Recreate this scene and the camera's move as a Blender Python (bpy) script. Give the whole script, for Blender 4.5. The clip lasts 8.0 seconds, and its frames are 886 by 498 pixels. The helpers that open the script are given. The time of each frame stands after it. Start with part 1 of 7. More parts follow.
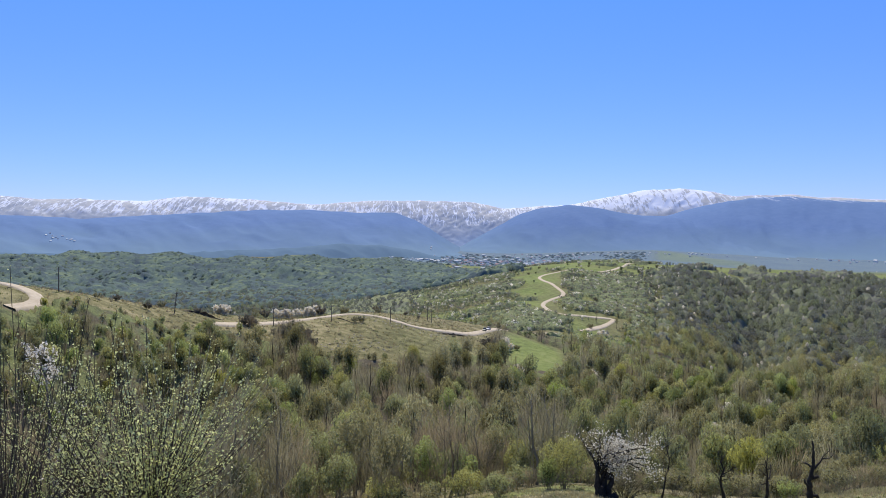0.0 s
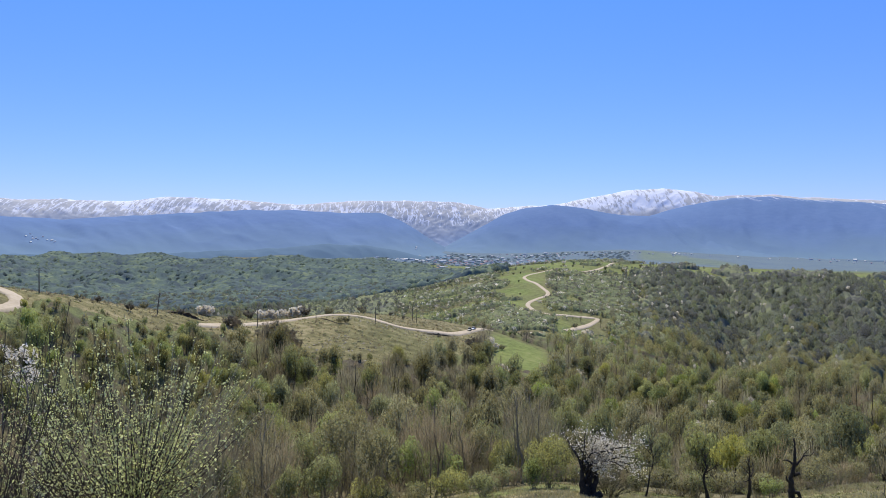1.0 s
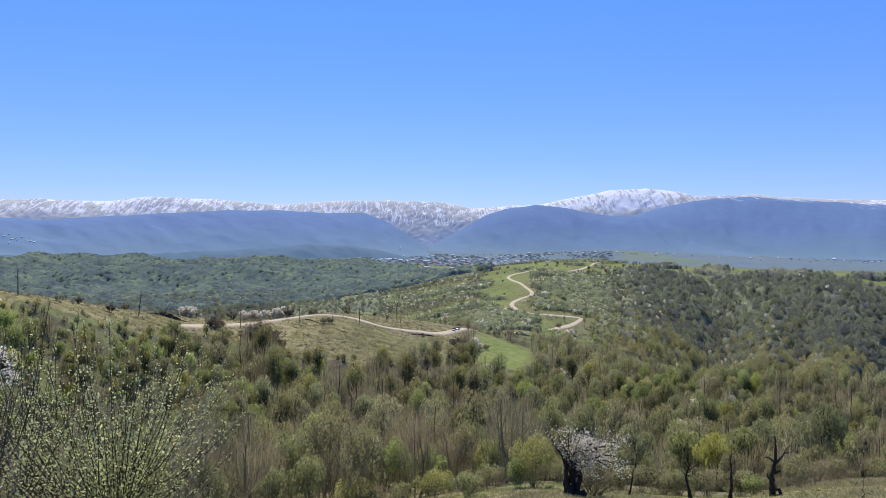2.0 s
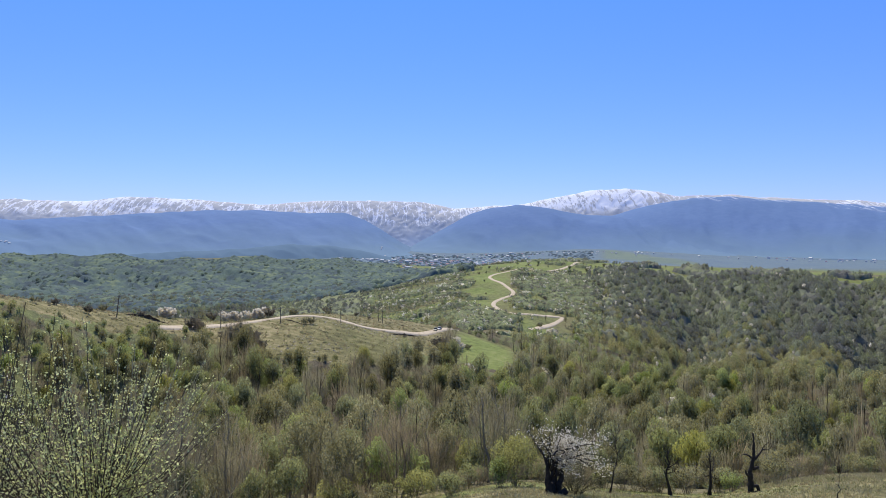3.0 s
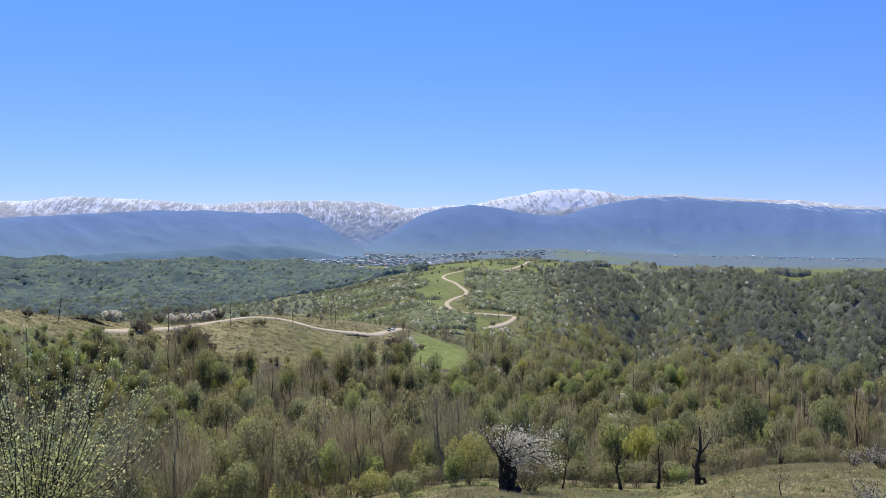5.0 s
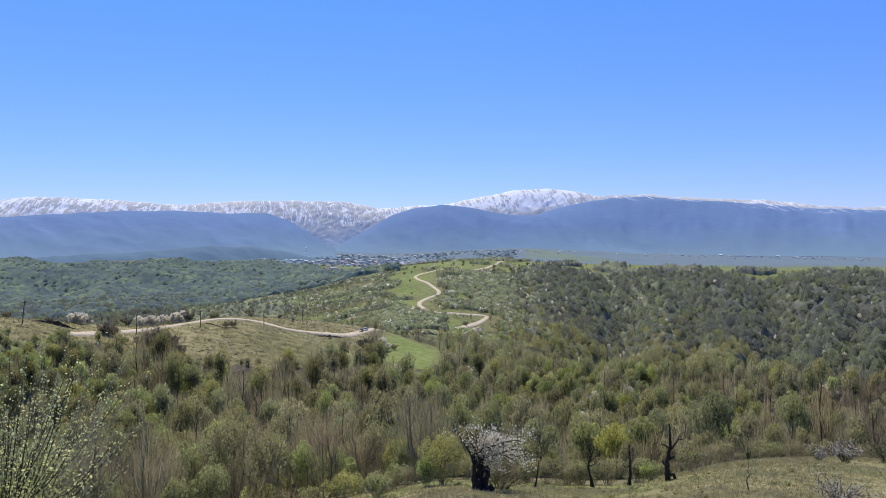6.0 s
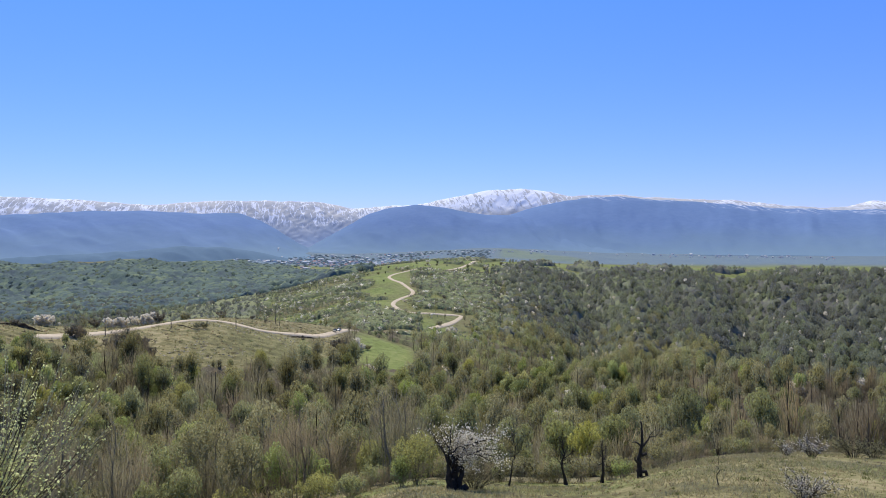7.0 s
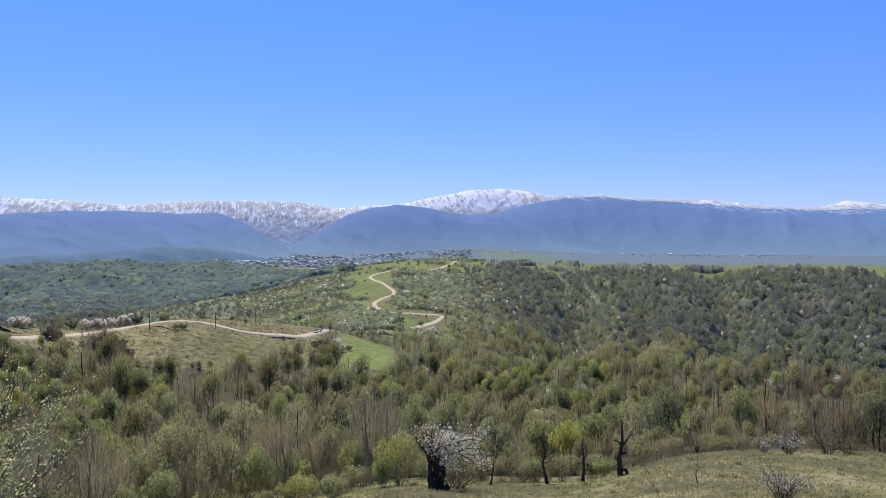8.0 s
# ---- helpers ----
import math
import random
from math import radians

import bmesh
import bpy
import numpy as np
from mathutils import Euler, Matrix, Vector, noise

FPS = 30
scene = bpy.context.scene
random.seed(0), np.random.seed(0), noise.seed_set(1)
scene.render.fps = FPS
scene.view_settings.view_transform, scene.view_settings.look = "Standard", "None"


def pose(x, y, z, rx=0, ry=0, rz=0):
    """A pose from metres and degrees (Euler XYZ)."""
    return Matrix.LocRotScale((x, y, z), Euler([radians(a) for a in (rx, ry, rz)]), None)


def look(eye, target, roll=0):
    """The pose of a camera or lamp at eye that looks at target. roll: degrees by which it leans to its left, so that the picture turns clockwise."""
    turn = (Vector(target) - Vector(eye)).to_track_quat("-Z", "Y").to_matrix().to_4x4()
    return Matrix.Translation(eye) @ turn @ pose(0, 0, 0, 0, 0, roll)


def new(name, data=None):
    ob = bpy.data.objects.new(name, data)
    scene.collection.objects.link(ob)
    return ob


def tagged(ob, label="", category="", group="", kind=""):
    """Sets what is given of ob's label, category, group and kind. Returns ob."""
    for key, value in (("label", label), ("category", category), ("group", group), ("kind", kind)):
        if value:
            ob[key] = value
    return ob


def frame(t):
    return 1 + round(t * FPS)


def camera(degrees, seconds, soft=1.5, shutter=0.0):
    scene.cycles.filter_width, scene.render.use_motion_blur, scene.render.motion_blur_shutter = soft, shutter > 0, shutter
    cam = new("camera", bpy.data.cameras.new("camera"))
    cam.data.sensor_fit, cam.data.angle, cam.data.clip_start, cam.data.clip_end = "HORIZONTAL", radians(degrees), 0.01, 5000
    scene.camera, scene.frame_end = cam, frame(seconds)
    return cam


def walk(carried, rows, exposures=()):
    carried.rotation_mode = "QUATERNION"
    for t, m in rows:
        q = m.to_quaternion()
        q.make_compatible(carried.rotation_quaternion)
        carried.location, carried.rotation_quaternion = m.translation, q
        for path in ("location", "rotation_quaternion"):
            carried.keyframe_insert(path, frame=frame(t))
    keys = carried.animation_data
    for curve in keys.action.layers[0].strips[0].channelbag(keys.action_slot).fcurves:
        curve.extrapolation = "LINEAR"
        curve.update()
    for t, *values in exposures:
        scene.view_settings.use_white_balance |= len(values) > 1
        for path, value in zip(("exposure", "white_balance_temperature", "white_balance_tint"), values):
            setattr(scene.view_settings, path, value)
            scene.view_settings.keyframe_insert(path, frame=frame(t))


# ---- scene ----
# A tripod turns on a hilltop: the eye stays where it is and the view swings to the right.
EYE = 1.6
cam = camera(63.83, 8.0, soft=0.9)
ROWS = [
    (0.0, 88.779, -0.383, 0.010),
    (0.5, 88.784, -0.330, -0.518),
    (1.0, 88.794, -0.295, -1.207),
    (1.5, 88.799, -0.280, -1.827),
    (3.0, 88.803, -0.150, -3.975),
    (3.5, 88.800, -0.148, -4.822),
    (4.0, 88.806, -0.080, -5.848),
    (4.5, 88.808, -0.036, -6.750),
    (6.0, 88.796, 0.185, -9.985),
    (6.5, 88.799, 0.245, -11.070),
    (7.0, 88.786, 0.265, -12.094),
    (7.5, 88.787, 0.280, -12.914),
    (8.0, 88.780, 0.315, -13.604),
]
walk(cam, [(t, pose(0, 0, EYE, rx, ry, rz)) for t, rx, ry, rz in ROWS])

# ---- world and sun ----
SUN_AZ, SUN_EL = -6.0, 57.0          # degrees right of straight ahead, degrees up
scene.view_settings.exposure = 0.0
world = bpy.data.worlds.new("world")
scene.world = world
world.use_nodes = True
wn, wl = world.node_tree.nodes, world.node_tree.links
sky = wn.new("ShaderNodeTexSky")
sky.sky_type = "NISHITA"
sky.sun_disc = False
sky.sun_elevation = radians(SUN_EL)
sky.sun_rotation = radians(SUN_AZ)
sky.altitude = 1200
sky.air_density = 1.0
sky.dust_density = 0.0
sky.ozone_density = 2.5
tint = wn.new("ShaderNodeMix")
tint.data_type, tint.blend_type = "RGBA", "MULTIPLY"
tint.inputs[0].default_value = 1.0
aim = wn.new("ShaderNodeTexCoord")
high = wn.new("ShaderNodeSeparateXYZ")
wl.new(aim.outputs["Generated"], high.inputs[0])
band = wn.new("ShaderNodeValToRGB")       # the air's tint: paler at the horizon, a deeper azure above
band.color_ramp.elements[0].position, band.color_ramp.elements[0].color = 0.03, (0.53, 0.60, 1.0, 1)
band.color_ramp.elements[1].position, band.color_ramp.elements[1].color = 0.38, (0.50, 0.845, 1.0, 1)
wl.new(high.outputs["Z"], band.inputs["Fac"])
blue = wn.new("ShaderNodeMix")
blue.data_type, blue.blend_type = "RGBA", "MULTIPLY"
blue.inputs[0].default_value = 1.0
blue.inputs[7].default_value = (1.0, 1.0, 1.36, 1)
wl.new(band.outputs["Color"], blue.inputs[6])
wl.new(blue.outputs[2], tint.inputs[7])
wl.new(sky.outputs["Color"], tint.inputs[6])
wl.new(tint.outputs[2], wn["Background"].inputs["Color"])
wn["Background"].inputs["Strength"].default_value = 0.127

sun = new("sun", bpy.data.lights.new("sun", "SUN"))
sun.data.energy = 4.8
sun.data.angle = radians(0.55)
sun.data.color = (1.0, 0.93, 0.82)
a, e = radians(SUN_AZ), radians(SUN_EL)
to_sun = Vector((math.sin(a) * math.cos(e), math.cos(a) * math.cos(e), math.sin(e)))
sun.matrix_world = look(to_sun * 200, (0, 0, 0))


# ---- materials ----
def tree_of(name):
    m = bpy.data.materials.new(name)
    m.use_nodes = True
    m.node_tree.nodes.clear()
    return m, m.node_tree.nodes, m.node_tree.links


def ramp(n, stops):
    r = n.new("ShaderNodeValToRGB")
    while len(r.color_ramp.elements) < len(stops):
        r.color_ramp.elements.new(0.5)
    for el, (p, c) in zip(r.color_ramp.elements, stops):
        el.position, el.color = p, (*c, 1)
    return r


def noise_of(n, l, coord, scale, detail=4.0, rough=0.55):
    t = n.new("ShaderNodeTexNoise")
    t.inputs["Scale"].default_value = scale
    t.inputs["Detail"].default_value = detail
    t.inputs["Roughness"].default_value = rough
    l.new(coord, t.inputs["Vector"])
    return t.outputs["Fac"]


def mixed(n, l, fac, a, b, mode="MIX"):
    m = n.new("ShaderNodeMix")
    m.data_type, m.blend_type = "RGBA", mode
    for socket, value in ((m.inputs[0], fac), (m.inputs[6], a), (m.inputs[7], b)):
        if hasattr(value, "is_linked"):
            l.new(value, socket)
        elif isinstance(value, tuple):
            socket.default_value = (*value, 1)
        else:
            socket.default_value = value
    return m.outputs[2]


def calc(n, l, op, a, b=0.0, c=0.0, clamp=False):
    m = n.new("ShaderNodeMath")
    m.operation, m.use_clamp = op, clamp
    for socket, value in zip(m.inputs, (a, b, c)):
        if hasattr(value, "is_linked"):
            l.new(value, socket)
        else:
            socket.default_value = value
    return m.outputs[0]


def bumped(n, l, height, strength, distance):
    b = n.new("ShaderNodeBump")
    b.inputs["Strength"].default_value = strength
    b.inputs["Distance"].default_value = distance
    l.new(height, b.inputs["Height"])
    return b.outputs["Normal"]


def plain(name, stops, scale, rough=0.85, bump=0.3, depth=0.02, metal=0.0, big=0.0, randomly=0.0):
    """A surface whose colour runs through stops by a fine noise, with wear at a second, larger scale."""
    m, n, l = tree_of(name)
    out, p = n.new("ShaderNodeOutputMaterial"), n.new("ShaderNodeBsdfPrincipled")
    coord = n.new("ShaderNodeTexCoord").outputs["Object"]
    fine = noise_of(n, l, coord, scale)
    r = ramp(n, stops)
    l.new(calc(n, l, "ADD", calc(n, l, "MULTIPLY", fine, 0.6), calc(n, l, "MULTIPLY", noise_of(n, l, coord, scale / 7), 0.4)), r.inputs["Fac"])
    colour = r.outputs["Color"]
    if randomly:
        h = n.new("ShaderNodeHueSaturation")
        rnd = n.new("ShaderNodeObjectInfo").outputs["Random"]
        l.new(colour, h.inputs["Color"])
        l.new(calc(n, l, "MULTIPLY_ADD", rnd, 2 * randomly, 1 - randomly), h.inputs["Value"])
        l.new(calc(n, l, "MULTIPLY_ADD", rnd, 0.04, 0.48), h.inputs["Hue"])
        colour = h.outputs["Color"]
    l.new(colour, p.inputs["Base Color"])
    p.inputs["Roughness"].default_value = rough
    p.inputs["Metallic"].default_value = metal
    p.inputs["Specular IOR Level"].default_value = 0.25
    if bump:
        l.new(bumped(n, l, fine, bump, depth), p.inputs["Normal"])
    l.new(p.outputs["BSDF"], out.inputs["Surface"])
    return m


def leafy(name, a, b, c, scale=0.09, through_light=0.5, spread=0.14):
    """Leaves, petals or buds: colour varies from leaf to leaf and from tree to tree, and light shines through."""
    m, n, l = tree_of(name)
    out = n.new("ShaderNodeOutputMaterial")
    geo = n.new("ShaderNodeNewGeometry")
    info = n.new("ShaderNodeObjectInfo")
    wide = noise_of(n, l, geo.outputs["Position"], scale, 2.0)
    r = ramp(n, [(0.2, a), (0.5, b), (0.8, c)])
    each = n.new("ShaderNodeAttribute")
    each.attribute_name = "tone"
    tone = each.outputs["Fac"]
    k = calc(n, l, "ADD", calc(n, l, "MULTIPLY_ADD", wide, 0.8, 0.0), calc(n, l, "MULTIPLY_ADD", geo.outputs["Random Per Island"], 0.16, -0.08))
    k = calc(n, l, "ADD", k, calc(n, l, "MULTIPLY_ADD", info.outputs["Random"], 0.3, -0.05))
    l.new(calc(n, l, "MULTIPLY_ADD", tone, 0.5, k), r.inputs["Fac"])
    h = n.new("ShaderNodeHueSaturation")
    l.new(r.outputs["Color"], h.inputs["Color"])
    bright = calc(n, l, "MULTIPLY_ADD", calc(n, l, "SINE", calc(n, l, "MULTIPLY", tone, 61.0)), 0.16, 1.0)
    l.new(calc(n, l, "ADD", bright, calc(n, l, "MULTIPLY_ADD", geo.outputs["Random Per Island"], 1.4 * spread, -0.7 * spread)), h.inputs["Value"])
    l.new(calc(n, l, "MULTIPLY_ADD", calc(n, l, "SINE", calc(n, l, "MULTIPLY", tone, 143.0)), 0.16, 0.96), h.inputs["Saturation"])
    d, t, x = n.new("ShaderNodeBsdfDiffuse"), n.new("ShaderNodeBsdfTranslucent"), n.new("ShaderNodeMixShader")
    l.new(h.outputs["Color"], d.inputs["Color"])
    l.new(h.outputs["Color"], t.inputs["Color"])
    x.inputs[0].default_value = through_light
    l.new(d.outputs[0], x.inputs[1])
    l.new(t.outputs[0], x.inputs[2])
    l.new(x.outputs[0], out.inputs["Surface"])
    return m


def canopy_material(name, stops, scale, depth):
    """A closed canopy seen from afar: each crown has its own tone; fine mottling and relief inside a crown."""
    m, n, l = tree_of(name)
    out, p = n.new("ShaderNodeOutputMaterial"), n.new("ShaderNodeBsdfPrincipled")
    pos = n.new("ShaderNodeNewGeometry").outputs["Position"]
    each = n.new("ShaderNodeAttribute")
    each.attribute_name = "tone"
    fine, wide = noise_of(n, l, pos, scale, 5.0, 0.65), noise_of(n, l, pos, scale / 40, 3.0)
    r = ramp(n, stops)
    l.new(calc(n, l, "ADD", calc(n, l, "MULTIPLY_ADD", each.outputs["Fac"], 0.8, 0.0), calc(n, l, "MULTIPLY_ADD", wide, 1.3, -0.15)), r.inputs["Fac"])
    h = n.new("ShaderNodeHueSaturation")
    l.new(r.outputs["Color"], h.inputs["Color"])
    l.new(calc(n, l, "MULTIPLY_ADD", fine, 1.0, 0.5), h.inputs["Value"])
    l.new(h.outputs["Color"], p.inputs["Base Color"])
    p.inputs["Roughness"].default_value = 1.0
    p.inputs["Specular IOR Level"].default_value = 0.0
    l.new(bumped(n, l, fine, 0.7, depth), p.inputs["Normal"])
    l.new(p.outputs["BSDF"], out.inputs["Surface"])
    return m


def crown_material(name, a, b, c, fine=1.3, wide=0.02, streak=0.4, light=0.35, depth=0.5, gaps=0.5):
    """A whole crown of fine twigs and young leaves: each tree has its own tone, with upright mottling inside it."""
    m, n, l = tree_of(name)
    out = n.new("ShaderNodeOutputMaterial")
    pos = n.new("ShaderNodeNewGeometry").outputs["Position"]
    stretch = n.new("ShaderNodeMapping")
    stretch.inputs["Scale"].default_value = (1, 1, streak)
    l.new(pos, stretch.inputs["Vector"])
    each = n.new("ShaderNodeAttribute")
    each.attribute_name = "tone"
    tone = each.outputs["Fac"]
    grain = noise_of(n, l, stretch.outputs["Vector"], fine, 5.0, 0.7)
    patch = noise_of(n, l, pos, wide, 3.0)
    r = ramp(n, [(0.15, a), (0.5, b), (0.85, c)])
    l.new(calc(n, l, "MULTIPLY_ADD", tone, 0.7, calc(n, l, "MULTIPLY_ADD", patch, 1.2, -0.1)), r.inputs["Fac"])
    h = n.new("ShaderNodeHueSaturation")
    l.new(r.outputs["Color"], h.inputs["Color"])
    own = calc(n, l, "MULTIPLY_ADD", calc(n, l, "SINE", calc(n, l, "MULTIPLY", tone, 61.0)), 0.16, 0.4)
    l.new(calc(n, l, "MULTIPLY_ADD", grain, 1.2, own), h.inputs["Value"])
    l.new(calc(n, l, "MULTIPLY_ADD", calc(n, l, "SINE", calc(n, l, "MULTIPLY", tone, 143.0)), 0.12, 1.0), h.inputs["Saturation"])
    d, t, x = n.new("ShaderNodeBsdfDiffuse"), n.new("ShaderNodeBsdfTranslucent"), n.new("ShaderNodeMixShader")
    bump = bumped(n, l, grain, 0.6, depth)
    for node in (d, t):
        l.new(h.outputs["Color"], node.inputs["Color"])
        l.new(bump, node.inputs["Normal"])
    x.inputs[0].default_value = light
    l.new(d.outputs[0], x.inputs[1])
    l.new(t.outputs[0], x.inputs[2])
    lace = noise_of(n, l, stretch.outputs["Vector"], fine * 2.1, 4.0, 0.7)          # sky and wood show between the twigs
    hole, y = n.new("ShaderNodeBsdfTransparent"), n.new("ShaderNodeMixShader")
    l.new(calc(n, l, "MULTIPLY_ADD", lace, 9.0, 0.5 - 9.0 * gaps, clamp=True), y.inputs[0])
    l.new(hole.outputs[0], y.inputs[1])
    l.new(x.outputs[0], y.inputs[2])
    l.new(y.outputs[0], out.inputs["Surface"])
    return m


def ground_material():
    """Leaf litter under the trees, dry and lush grass by the sheet's own cover values, bare soil between; the far
    valley floor has haze put into its colour.
    """
    m, n, l = tree_of("ground")
    out, p = n.new("ShaderNodeOutputMaterial"), n.new("ShaderNodeBsdfPrincipled")
    pos = n.new("ShaderNodeNewGeometry").outputs["Position"]
    att = n.new("ShaderNodeAttribute")
    att.attribute_name = "cover"
    split = n.new("ShaderNodeSeparateColor")
    l.new(att.outputs["Color"], split.inputs["Color"])
    fine, mid, wide = (noise_of(n, l, pos, s, 6.0, 0.65) for s in (2.2, 0.22, 0.02))
    litter = ramp(n, [(0.42, (0.10, 0.082, 0.05)), (0.5, (0.165, 0.138, 0.082)), (0.58, (0.15, 0.16, 0.075))])
    dry = ramp(n, [(0.42, (0.10, 0.095, 0.04)), (0.48, (0.175, 0.16, 0.068)), (0.53, (0.265, 0.23, 0.11)), (0.59, (0.36, 0.30, 0.17))])
    lush = ramp(n, [(0.40, (0.10, 0.12, 0.042)), (0.48, (0.16, 0.20, 0.055)), (0.54, (0.21, 0.245, 0.075)), (0.62, (0.27, 0.27, 0.12))])
    mix3 = calc(n, l, "ADD", calc(n, l, "MULTIPLY", fine, 0.35), calc(n, l, "ADD", calc(n, l, "MULTIPLY", mid, 0.4), calc(n, l, "MULTIPLY", wide, 0.25)))
    for r in (litter, dry, lush):
        l.new(mix3, r.inputs["Fac"])
    wob = calc(n, l, "MULTIPLY_ADD", mid, 0.8, -0.4)
    f1 = calc(n, l, "ADD", split.outputs["Red"], calc(n, l, "MULTIPLY", wob, split.outputs["Red"]), clamp=True)
    f2 = calc(n, l, "ADD", split.outputs["Green"], calc(n, l, "MULTIPLY", wob, split.outputs["Green"]), clamp=True)
    c = mixed(n, l, f1, litter.outputs["Color"], dry.outputs["Color"])
    c = mixed(n, l, f2, c, lush.outputs["Color"])
    # far valley floor: fields and gardens with distance haze painted in as blue-grey
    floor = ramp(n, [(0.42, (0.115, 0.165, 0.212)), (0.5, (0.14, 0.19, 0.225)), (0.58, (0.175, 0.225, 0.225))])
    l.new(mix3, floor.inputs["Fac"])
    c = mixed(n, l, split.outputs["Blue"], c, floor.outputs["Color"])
    l.new(c, p.inputs["Base Color"])
    p.inputs["Roughness"].default_value = 0.95
    p.inputs["Specular IOR Level"].default_value = 0.1
    l.new(bumped(n, l, mix3, 0.8, 0.5), p.inputs["Normal"])
    l.new(p.outputs["BSDF"], out.inputs["Surface"])
    return m


def mountain_material(name, low, mid, high, scale=0.004, foot_to=10.0, foot_from=-95.0, foot_haze=(0.112, 0.178, 0.235)):
    """Far slopes with the air's haze put into their colours: woods below, pale grass and rock above, snow lying in the
    gullies and on the tops.
    """
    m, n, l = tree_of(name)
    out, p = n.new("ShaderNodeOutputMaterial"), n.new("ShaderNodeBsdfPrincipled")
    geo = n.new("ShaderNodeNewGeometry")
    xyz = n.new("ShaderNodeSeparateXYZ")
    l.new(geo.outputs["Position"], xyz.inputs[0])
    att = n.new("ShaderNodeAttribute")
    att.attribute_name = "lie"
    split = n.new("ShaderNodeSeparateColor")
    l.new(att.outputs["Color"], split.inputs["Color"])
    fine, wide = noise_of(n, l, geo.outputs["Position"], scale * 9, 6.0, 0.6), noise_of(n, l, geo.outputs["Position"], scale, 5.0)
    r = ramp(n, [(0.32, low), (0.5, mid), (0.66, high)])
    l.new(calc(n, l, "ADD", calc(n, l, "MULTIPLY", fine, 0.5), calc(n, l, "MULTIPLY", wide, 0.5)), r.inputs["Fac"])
    # haze thickening towards the foot, mixed into the colour by height
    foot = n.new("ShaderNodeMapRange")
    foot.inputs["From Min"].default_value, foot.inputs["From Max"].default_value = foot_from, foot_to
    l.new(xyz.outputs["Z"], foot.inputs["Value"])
    body = mixed(n, l, calc(n, l, "ADD", foot.outputs["Result"], calc(n, l, "MULTIPLY_ADD", wide, 0.7, -0.35), clamp=True), foot_haze, r.outputs["Color"])
    above = calc(n, l, "MULTIPLY_ADD", split.outputs["Blue"], -400.0, xyz.outputs["Z"])          # height over the local snow line
    above = calc(n, l, "ADD", above, calc(n, l, "MULTIPLY_ADD", wide, 90.0, -45.0))
    above = calc(n, l, "MULTIPLY_ADD", above, 1 / 45.0, 0.5, clamp=True)
    ribs = n.new("ShaderNodeMapping")
    ribs.inputs["Scale"].default_value = (1.0, 0.15, 0.34)
    ribs.inputs["Rotation"].default_value = (0, 0.6, 0.12)
    l.new(geo.outputs["Position"], ribs.inputs["Vector"])
    drift = noise_of(n, l, ribs.outputs["Vector"], scale * 9, 6.0, 0.6)
    lines = noise_of(n, l, ribs.outputs["Vector"], scale * 6.5, 4.0, 0.6)
    lines = calc(n, l, "SUBTRACT", 1.0, calc(n, l, "MULTIPLY", calc(n, l, "ABSOLUTE", calc(n, l, "SUBTRACT", lines, 0.5)), 24.0), clamp=True)          # gullies that hold snow
    k = calc(n, l, "MULTIPLY_ADD", drift, 4.2, -2.6)
    k = calc(n, l, "ADD", k, calc(n, l, "MULTIPLY_ADD", split.outputs["Red"], 0.5, -0.2))
    k = calc(n, l, "ADD", k, calc(n, l, "MULTIPLY_ADD", lines, 1.15, split.outputs["Green"]))
    k = calc(n, l, "MULTIPLY", calc(n, l, "MULTIPLY", k, 2.6, clamp=True), above)
    c = mixed(n, l, k, body, (0.76, 0.79, 0.85))
    l.new(c, p.inputs["Base Color"])
    p.inputs["Roughness"].default_value = 0.95
    p.inputs["Specular IOR Level"].default_value = 0.05
    l.new(p.outputs["BSDF"], out.inputs["Surface"])
    return m


GROUND = ground_material()
ROAD = plain("pale_gravel", [(0.3, (0.40, 0.325, 0.22)), (0.5, (0.51, 0.425, 0.295)), (0.7, (0.58, 0.495, 0.36))], 1.2, 0.95, 0.5, 0.05)
BARK_GREY = plain("grey_bark", [(0.3, (0.10, 0.085, 0.066)), (0.5, (0.18, 0.155, 0.122)), (0.7, (0.28, 0.245, 0.195))], 3.0, 0.9, 0.6, 0.03, randomly=0.3)
BARK_DARK = plain("dark_bark", [(0.3, (0.018, 0.015, 0.013)), (0.5, (0.035, 0.03, 0.026)), (0.7, (0.07, 0.06, 0.05))], 4.0, 0.9, 0.8, 0.04)
TWIG = leafy("grey_twigs", (0.215, 0.19, 0.105), (0.285, 0.252, 0.14), (0.36, 0.32, 0.18), through_light=0.4, spread=0.18)
LEAF_OLIVE = leafy("opening_leaves", (0.235, 0.222, 0.12), (0.315, 0.297, 0.15), (0.40, 0.372, 0.18))
LEAF_GREEN = leafy("fresh_green_leaves", (0.195, 0.222, 0.105), (0.265, 0.29, 0.13), (0.34, 0.36, 0.155))
LEAF_BRIGHT = leafy("bright_green_leaves", (0.25, 0.35, 0.08), (0.33, 0.44, 0.10), (0.41, 0.50, 0.125))
LEAF_YELLOW = leafy("yellow_green_leaves", (0.30, 0.315, 0.095), (0.375, 0.39, 0.115), (0.45, 0.45, 0.14))
LEAF_RUST = leafy("reddish_brown_buds", (0.28, 0.205, 0.115), (0.35, 0.26, 0.145), (0.42, 0.315, 0.175))
PETAL = leafy("white_blossom", (0.80, 0.735, 0.57), (0.84, 0.78, 0.63), (0.88, 0.83, 0.69), through_light=0.5, spread=0.12)
BUD = leafy("pale_yellow_buds", (0.58, 0.62, 0.21), (0.69, 0.71, 0.30), (0.77, 0.77, 0.40), scale=0.8, spread=0.3)
